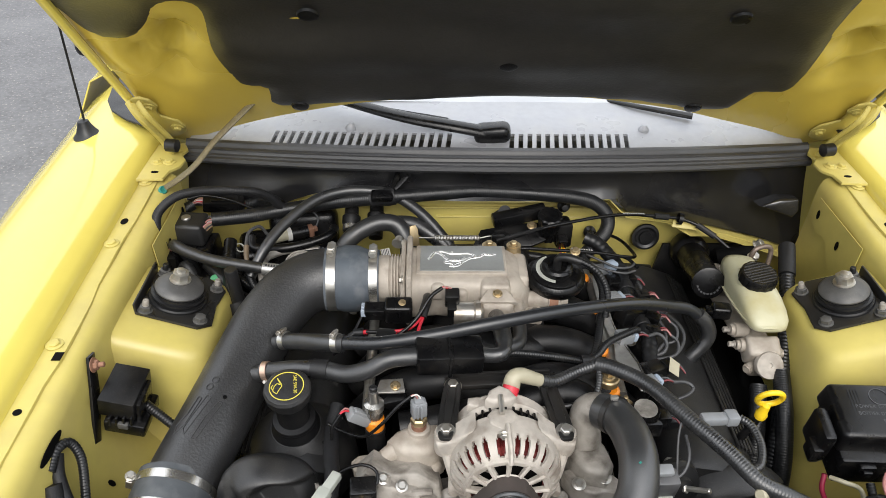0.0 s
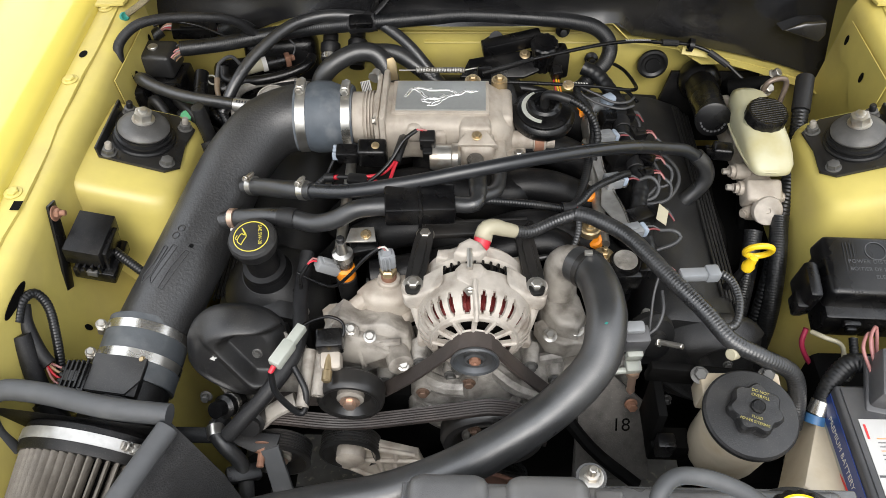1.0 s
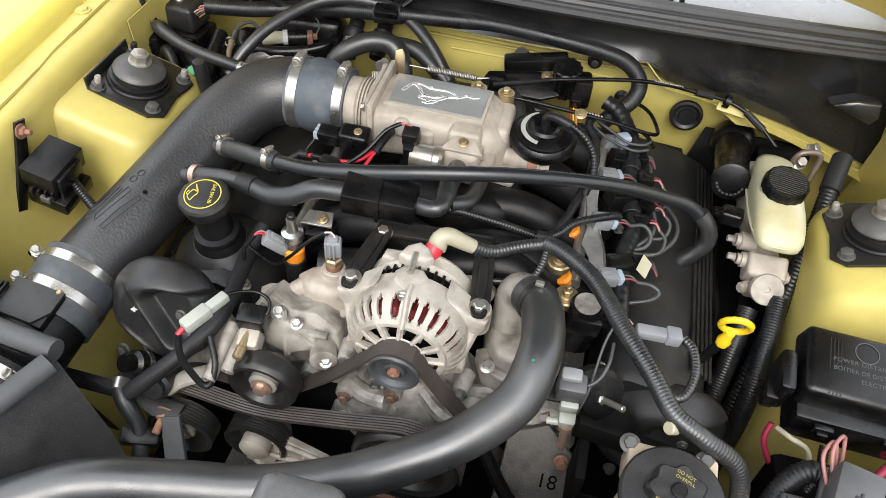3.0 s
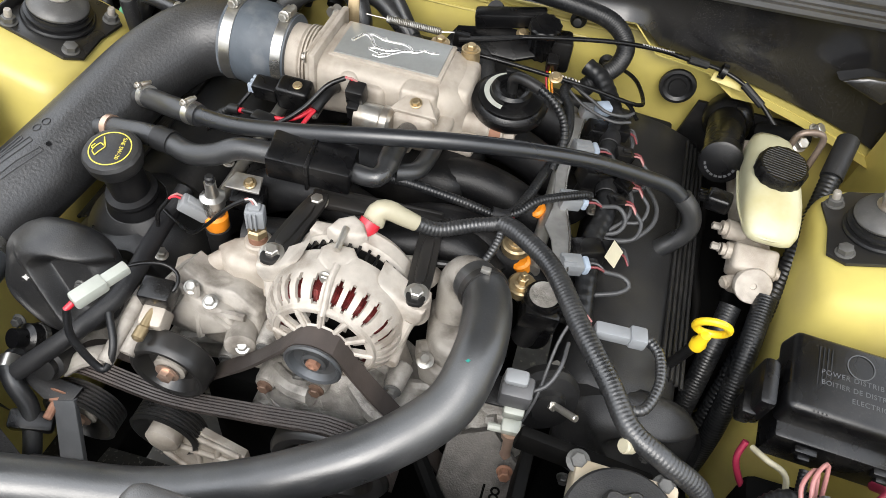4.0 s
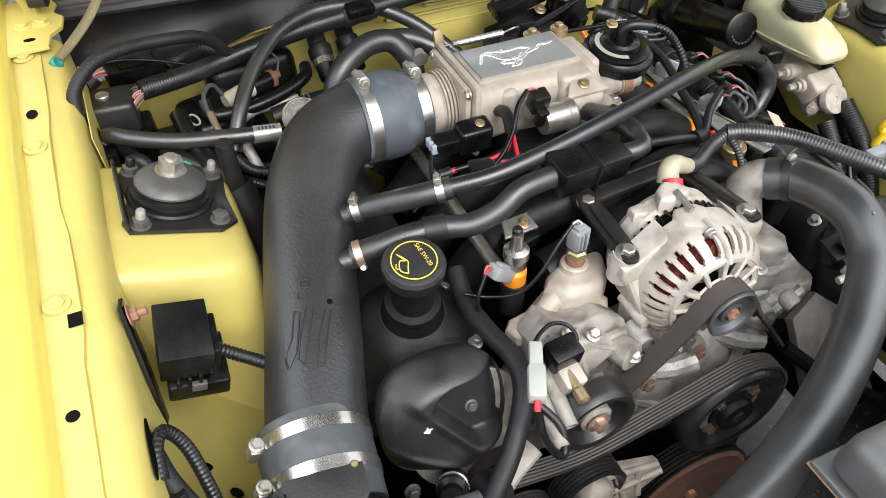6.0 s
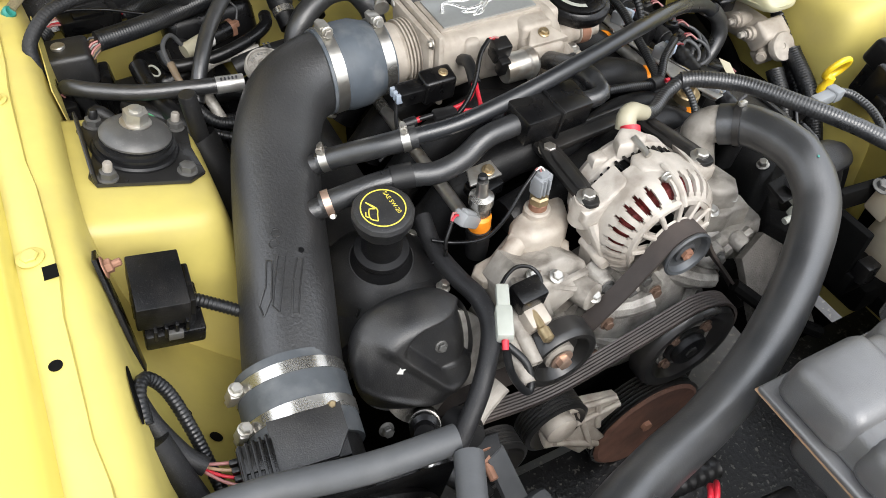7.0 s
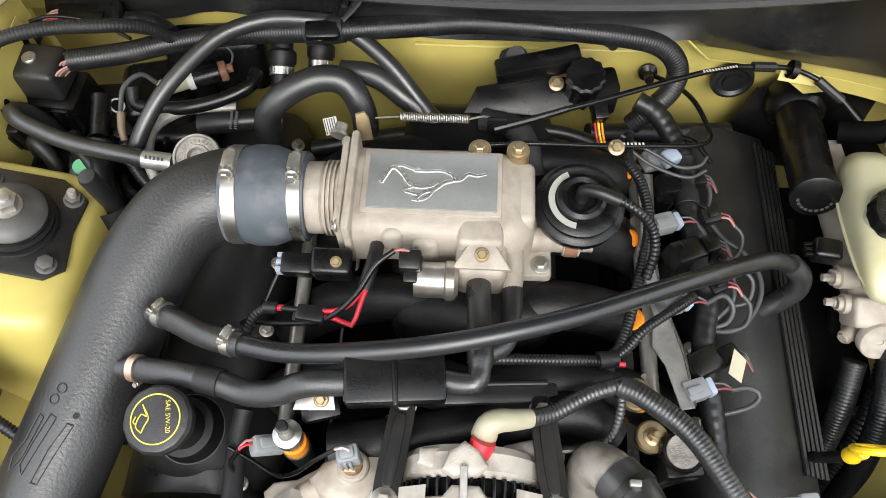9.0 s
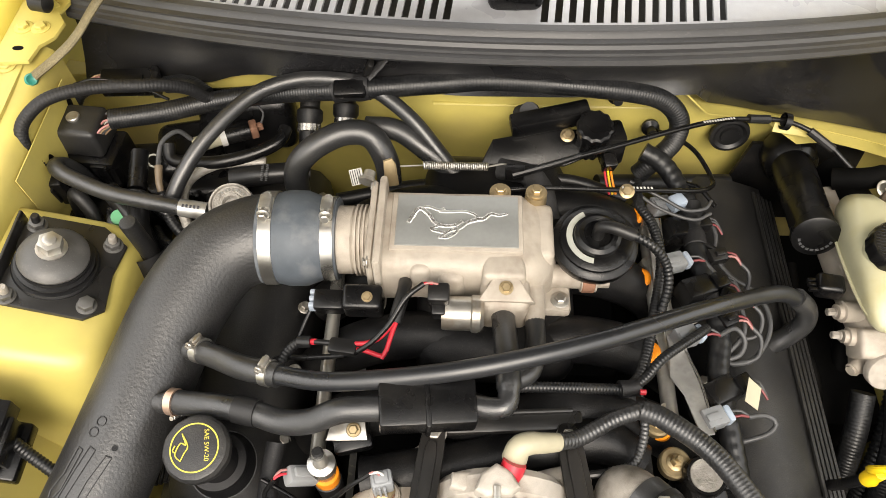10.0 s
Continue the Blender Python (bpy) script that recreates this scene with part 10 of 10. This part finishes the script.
    prism(b, [(-0.085, -0.010), (0.030, -0.010), (0.055, -0.020), (0.085, -0.016), (0.090, 0.004), (0.05, 0.006), (0.030, 0.010), (-0.085, 0.010)], 0.004, aim((-0.372, -0.402, 0.694), (0.05, -0.35, 1), (0, 1, 0.3)), 0.001)
    part("stay", b, M_matte, t)
    hb = B()
    hexbolt(hb, (-0.306, -0.407, 0.684), (0, -0.85, -0.2), 0.009, 0.012, 1.4, 0.018)
    part("stud", hb, M_rust, t, "rusty stud nut")
    b = B()
    prism(b, [(-0.014, -0.055), (0.014, -0.055), (0.012, 0.055), (-0.012, 0.055)], 0.008, aim((-0.285, -0.438, 0.640), (0.2, -0.8, 0.5), (-0.2, 0.5, 0.8)), 0.003)
    part("strut", b, M_trim, t, "black channel strut")
    bm = B()
    sweep(bm, [(-0.310, -0.385, 0.70), (-0.29, -0.375, 0.715), (-0.262, -0.365, 0.725)], 0.012, 12, 0.008, flat=0.6, rough=0.1)
    part("foot", bm, M_cast_mid, t)
    # crankcase and power steering hoses by the shield
    t = thing("purge_hose", "grey-black hose with silver tape and a black clip", "hose", (-0.38, -0.45, 0.66))
    part("hose", sweep(B(), [(-0.36, -0.378, 0.70), (-0.366, -0.400, 0.708), (-0.352, -0.418, 0.700), (-0.335, -0.428, 0.672), (-0.33, -0.445, 0.640), (-0.335, -0.46, 0.60)], 0.0105, 14, 0.006), M_hose, t)
    part("tape", sweep(B(), [(-0.3665, -0.396, 0.7075), (-0.362, -0.410, 0.706)], 0.0118, 14, 0.004), M_band, t, "silver tape band")
    b = B()
    box(b, (-0.332, -0.436, 0.655), (0.046, 0.022, 0.026), 0.004, (20, 15, 20))
    part("clip", b, M_plastic, t, "black plastic clip")
    part("connector", lathe(B(), [(0.015, -0.02), (0.016, 0.012), (0.011, 0.016), (0.011, 0.03), (0, 0.03)], (-0.352, -0.368, 0.715), (-0.3, -0.6, 0.6), 20), M_plastic, t, "black round connector")
    part("connector_band", lathe(B(), [(0.0165, -0.006), (0.0165, 0.0), (0.015, 0.0)], (-0.352, -0.368, 0.715), (-0.3, -0.6, 0.6), 20), M_band, t)
    part("round_plug", lathe(B(), [(0.018, -0.02), (0.018, 0.006), (0.013, 0.008), (0.013, 0.016), (0, 0.016)], (-0.318, -0.392, 0.716), (0.1, -0.8, 0.4), 24), M_rubber, t)


left_front_fittings()


def right_front_fittings():
    t = thing("tensioner_stud", "rubber isolated bracket with a bright stud", "bracket", (0.215, -0.315, 0.76))
    part("isolator", lathe(B(), [(0.036, -0.012), (0.038, 0.0), (0.034, 0.008), (0.020, 0.010), (0.018, 0.016), (0, 0.016)], (0.200, -0.290, 0.767), (0.35, -0.8, 0.3), 32), M_rubber, t, "black rubber isolator")
    hb = B()
    hexbolt(hb, (0.206, -0.296, 0.772), (0.55, -0.50, 0.48), 0.007, 0.008, 1.4, 0.034)
    part("stud", hb, M_steel, t, "zinc stud")
    b = B()
    box(b, (0.172, -0.324, 0.786), (0.021, 0.017, 0.020), 0.003, (15, 0, 4))
    box(b, (0.174, -0.331, 0.764), (0.020, 0.016, 0.016), 0.003, (15, 0, 4))
    clip = part("sender", b, M_pale, t, "pale plastic vacuum sender")
    part("nipple", sweep(B(), [(0.176, -0.332, 0.762), (0.164, -0.334, 0.760), (0.152, -0.334, 0.758)], 0.0045, 10, 0.01), M_pale, clip)
    part("stem", lathe(B(), [(0.0085, 0), (0.0085, 0.006), (0.0055, 0.008), (0.0052, 0.030), (0.006, 0.034), (0.003, 0.040), (0, 0.040)], (0.175, -0.334, 0.757), (0.04, -0.2, -1), 16), M_coppery, clip, "tarnished copper stem")
    b = B()
    box(b, (0.169, -0.322, 0.815), (0.032, 0.024, 0.034), 0.004, (12, 0, 4))
    part("plug", b, M_battery, t, "dark grey plug housing")
    b = B()
    box(b, (0.166, -0.320, 0.836), (0.024, 0.016, 0.010), 0.004, (12, 0, 4))
    part("seal", b, M_grey_conn, t)
    cable("lead", [(0.182, -0.320, 0.818), (0.196, -0.312, 0.826), (0.204, -0.295, 0.838), (0.206, -0.268, 0.842)], 0.0022, M_wire, t)
    hb = B()
    hexbolt(hb, (0.181, -0.345, 0.695), (0.1, -0.8, 0.3), 0.0068, 0.010, 1.3)
    part("nut", hb, M_rust, t, "rusty bolt head")
    b = B()
    box(b, (0.160, -0.312, 0.792), (0.040, 0.030, 0.006), 0.001, (15, 0, 4))
    part("bracket", b, M_matte, t)
    # alloy plate with cast number
    t = thing("front_plate", "dark alloy front plate with cast number", "engine plate", (0.14, -0.39, 0.66))
    b = B()
    prism(b, [(-0.05, -0.08), (0.055, -0.08), (0.045, 0.03), (0.0, 0.07), (-0.045, 0.05)], 0.012, aim((0.158, -0.350, 0.655), (0.05, -0.75, 0.65), (0, 0.65, 0.75)), 0.003)
    p = part("plate", b, M_cast_dark, t)
    letters("18", 0.026, aim((0.171, -0.3595, 0.6625), (0.05, -0.75, 0.65), (0, 0.65, 0.75)) @ Matrix.Translation((0, 0, 0.0012)), M_dark, p)
    part("guide_bar", sweep(B(), [(0.085, -0.350, 0.690), (0.13, -0.392, 0.655), (0.191, -0.425, 0.62)], 0.009, 8, 0.02), M_dark, p)
    # tray plus added near-black blocks that darken the gap beside the battery
    t = thing("battery_tray", "black battery tray with added dark filler blocks", "tray", (0.42, -0.45, 0.58))
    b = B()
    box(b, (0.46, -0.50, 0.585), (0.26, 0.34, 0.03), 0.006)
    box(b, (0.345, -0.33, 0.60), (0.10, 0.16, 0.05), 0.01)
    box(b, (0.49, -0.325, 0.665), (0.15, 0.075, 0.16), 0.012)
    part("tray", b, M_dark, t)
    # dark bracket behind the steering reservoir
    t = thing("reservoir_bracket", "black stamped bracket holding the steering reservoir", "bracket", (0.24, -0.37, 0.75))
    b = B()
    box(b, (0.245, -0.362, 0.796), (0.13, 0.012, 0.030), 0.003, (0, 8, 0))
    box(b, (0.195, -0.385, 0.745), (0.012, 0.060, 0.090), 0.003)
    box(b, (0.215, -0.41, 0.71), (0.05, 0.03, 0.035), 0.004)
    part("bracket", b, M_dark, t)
    b = B()
    box(b, (0.205, -0.425, 0.735), (0.022, 0.020, 0.030), 0.003)
    part("plug", b, M_plastic, t)


right_front_fittings()


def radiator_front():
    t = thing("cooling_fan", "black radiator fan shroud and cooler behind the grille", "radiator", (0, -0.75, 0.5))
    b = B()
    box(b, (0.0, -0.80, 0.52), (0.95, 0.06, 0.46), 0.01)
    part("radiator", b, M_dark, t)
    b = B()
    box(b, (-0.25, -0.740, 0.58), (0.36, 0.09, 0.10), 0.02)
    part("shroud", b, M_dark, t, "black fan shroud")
    t = thing("splash_shield", "black textured splash shield under the front of the bay", "splash shield", (0, -0.6, 0.42))
    rows = [[Vector((x, y, 0.42 + 0.012 * noise.noise(Vector((x * 7, y * 7, 4))))) for x in [-0.48 + 0.06 * i for i in range(17)]] for y in [-0.80 + 0.05 * i for i in range(10)]]
    part("panel", sheet(B(), rows, 0.003), mat("wet_black_shield", (0.008, 0.008, 0.0085), 0.4, 0, 0.5, 140, 1.0, 160, spec=0.5, speck=0.35, speck_scale=160.0), t)
    t = thing("air_line", "silver air conditioning line with crimped hose", "pipe", (-0.25, -0.58, 0.70))
    part("pipe", sweep(B(), [(-0.372, -0.660, 0.67), (-0.352, -0.612, 0.705), (-0.335, -0.584, 0.702), (-0.29, -0.578, 0.70), (-0.225, -0.578, 0.70)], 0.0085, 14, 0.008), M_band, t, "bright alloy pipe")
    part("crimp", lathe(B(), [(0.011, 0), (0.0118, 0.004), (0.0105, 0.008), (0.0118, 0.012), (0.0118, 0.038), (0.009, 0.044), (0, 0.044)], (-0.225, -0.578, 0.70), (1, -0.03, 0), 20), M_band, t)
    part("hose", sweep(B(), [(-0.186, -0.579, 0.70), (-0.13, -0.583, 0.699), (-0.05, -0.588, 0.69)], 0.0092, 14, 0.01), M_rubber, t, "black crimped hose")
    part("service_cap", lathe(B(), [(0.015, -0.022), (0.0165, 0.004), (0.014, 0.010), (0, 0.010)], (-0.364, -0.600, 0.738), (-0.25, 0.25, 1), 8), M_plastic, t, "black service port cap")
    part("port", lathe(B(), [(0.010, 0), (0.010, 0.045), (0, 0.045)], (-0.348, -0.614, 0.690), (-0.35, 0.3, 1), 14), M_band, t)
    t = thing("fan_connector", "black fan connectors with red wires", "connector", (-0.17, -0.59, 0.69))
    b = B()
    box(b, (-0.162, -0.582, 0.715), (0.028, 0.024, 0.036), 0.004, (10, 0, 6))
    box(b, (-0.162, -0.594, 0.722), (0.014, 0.008, 0.026), 0.002, (10, 0, 6))
    box(b, (-0.165, -0.612, 0.695), (0.06, 0.034, 0.026), 0.005)
    part("plug", b, M_plastic, t, "black latched plug")
    for k in range(2):
        cable("wire", [(-0.162 + 0.008 * k, -0.578, 0.730), (-0.158 + 0.008 * k, -0.569, 0.741), (-0.150 + 0.008 * k, -0.560, 0.741), (-0.138 + 0.008 * k, -0.552, 0.725), (-0.12, -0.55, 0.70)], 0.003, M_red, t, "bright red wire")
    b = B()
    box(b, (-0.281, -0.582, 0.712), (0.038, 0.024, 0.018), 0.003, (15, 0, 12))
    box(b, (-0.276, -0.588, 0.722), (0.012, 0.016, 0.004), 0.001, (15, 0, 12))
    part("open_plug", b, M_plastic, t, "open black connector")
    for k, mm in enumerate((M_ypl, M_green, M_white)):
        cable("wire", [(-0.288 + 0.006 * k, -0.590, 0.722), (-0.295 + 0.007 * k, -0.602, 0.716), (-0.285, -0.62, 0.70)], 0.002, mm, t)
    part("red_sleeve", sweep(B(), [(-0.240, -0.598, 0.700), (-0.224, -0.592, 0.704), (-0.205, -0.590, 0.706)], 0.0065, 12, 0.005), M_red, t, "red insulated sleeve")
    part("black_sleeve", sweep(B(), [(-0.206, -0.590, 0.706), (-0.185, -0.594, 0.706), (-0.17, -0.60, 0.70)], 0.010, 12, 0.005), M_rubber, t)
    cable("loom", [(-0.285, -0.62, 0.69), (-0.262, -0.606, 0.700), (-0.24, -0.598, 0.70)], 0.0085, M_tape, t)
    b = B()
    box(b, (-0.225, -0.640, 0.680), (0.12, 0.05, 0.02), 0.006)
    part("tray", b, M_steel, t, "dull grey fan motor plate")
    cable("black_hose", [(-0.235, -0.522, 0.682), (-0.18, -0.523, 0.680), (-0.09, -0.525, 0.672)], 0.013, M_rubber, t, "black hose below", (0.012, 0.001), 14)
    b = B()
    box(b, (-0.285, -0.475, 0.615), (0.085, 0.05, 0.035), 0.01, (20, 0, 10))
    part("rubber_block", b, M_trim, t, "dark rubber block")


radiator_front()


def rear_corner_hoses():
    # box added as dark filler for the shaded corner, with hoses over it
    t = thing("corner_fill_box", "added black ribbed filler box with hoses, darkening the rear corner", "control box", (-0.44, 0.19, 0.70))
    b = B()
    box(b, (-0.455, 0.205, 0.745), (0.17, 0.10, 0.09), 0.012, (0, 0, 6), segs=3)
    box(b, (-0.530, 0.140, 0.745), (0.110, 0.085, 0.09), 0.012, (0, 0, 4), segs=3)
    for k in range(6):
        q = B()
        box(q, (-0.515 + 0.024 * k, 0.155, 0.760), (0.006, 0.012, 0.070), 0.002, (0, 0, 6))
        part("rib", q, M_plastic, t)
    part("housing", b, M_plastic, t)
    for k, pl in enumerate((((-0.565, 0.125, 0.79), (-0.552, 0.118, 0.835), (-0.535, 0.105, 0.82), (-0.52, 0.085, 0.785), (-0.48, 0.075, 0.775), (-0.44, 0.06, 0.75), (-0.40, 0.07, 0.72)),
                            ((-0.50, 0.16, 0.80), (-0.47, 0.13, 0.805), (-0.435, 0.11, 0.79), (-0.39, 0.11, 0.78), (-0.34, 0.13, 0.77)),
                            ((-0.40, 0.15, 0.79), (-0.37, 0.135, 0.80), (-0.33, 0.14, 0.79), (-0.29, 0.13, 0.76)),
                            ((-0.46, 0.10, 0.79), (-0.44, 0.075, 0.80), (-0.40, 0.055, 0.79), (-0.36, 0.07, 0.77)))):
        cable("hose", pl, (0.009, 0.007, 0.010, 0.006)[k], (M_rubber, M_loom, M_rubber, M_loom)[k], t, "", (None, (0.004, 0.0006), None, (0.004, 0.0006))[k], 12)
    t = thing("under_dash_pipes", "dark pipes behind the inlet plenum", "pipe", (0.0, 0.22, 0.75))
    for pl, r in ((((-0.24, 0.16, 0.78), (-0.12, 0.18, 0.79), (0.0, 0.17, 0.79), (0.12, 0.18, 0.77)), 0.010), (((-0.10, 0.20, 0.81), (-0.03, 0.175, 0.82), (0.06, 0.17, 0.82), (0.13, 0.16, 0.80)), 0.008), (((0.10, 0.20, 0.78), (0.20, 0.22, 0.76), (0.29, 0.24, 0.74)), 0.012)):
        cable("pipe", pl, r, M_rubber, t, "", None, 12)
    # added near-black rods and block stand in for shade on the lower apron
    t = thing("apron_shade_fill", "added dark filler rods and block for the shade below the brake booster", "steering shaft", (0.36, 0.0, 0.6))
    for pl, r in ((((0.34, 0.25, 0.68), (0.36, 0.05, 0.62), (0.38, -0.15, 0.54)), 0.018), (((0.44, 0.16, 0.72), (0.42, 0.05, 0.70), (0.40, -0.06, 0.64)), 0.012), (((0.36, 0.12, 0.72), (0.355, 0.02, 0.71), (0.37, -0.05, 0.68), (0.36, -0.12, 0.62)), 0.006)):
        cable("shaft", pl, r, M_dark, t, "", None, 12)
    b = B()
    box(b, (0.42, 0.06, 0.60), (0.16, 0.30, 0.16), 0.03)
    part("shield", b, M_dark, t)


rear_corner_hoses()
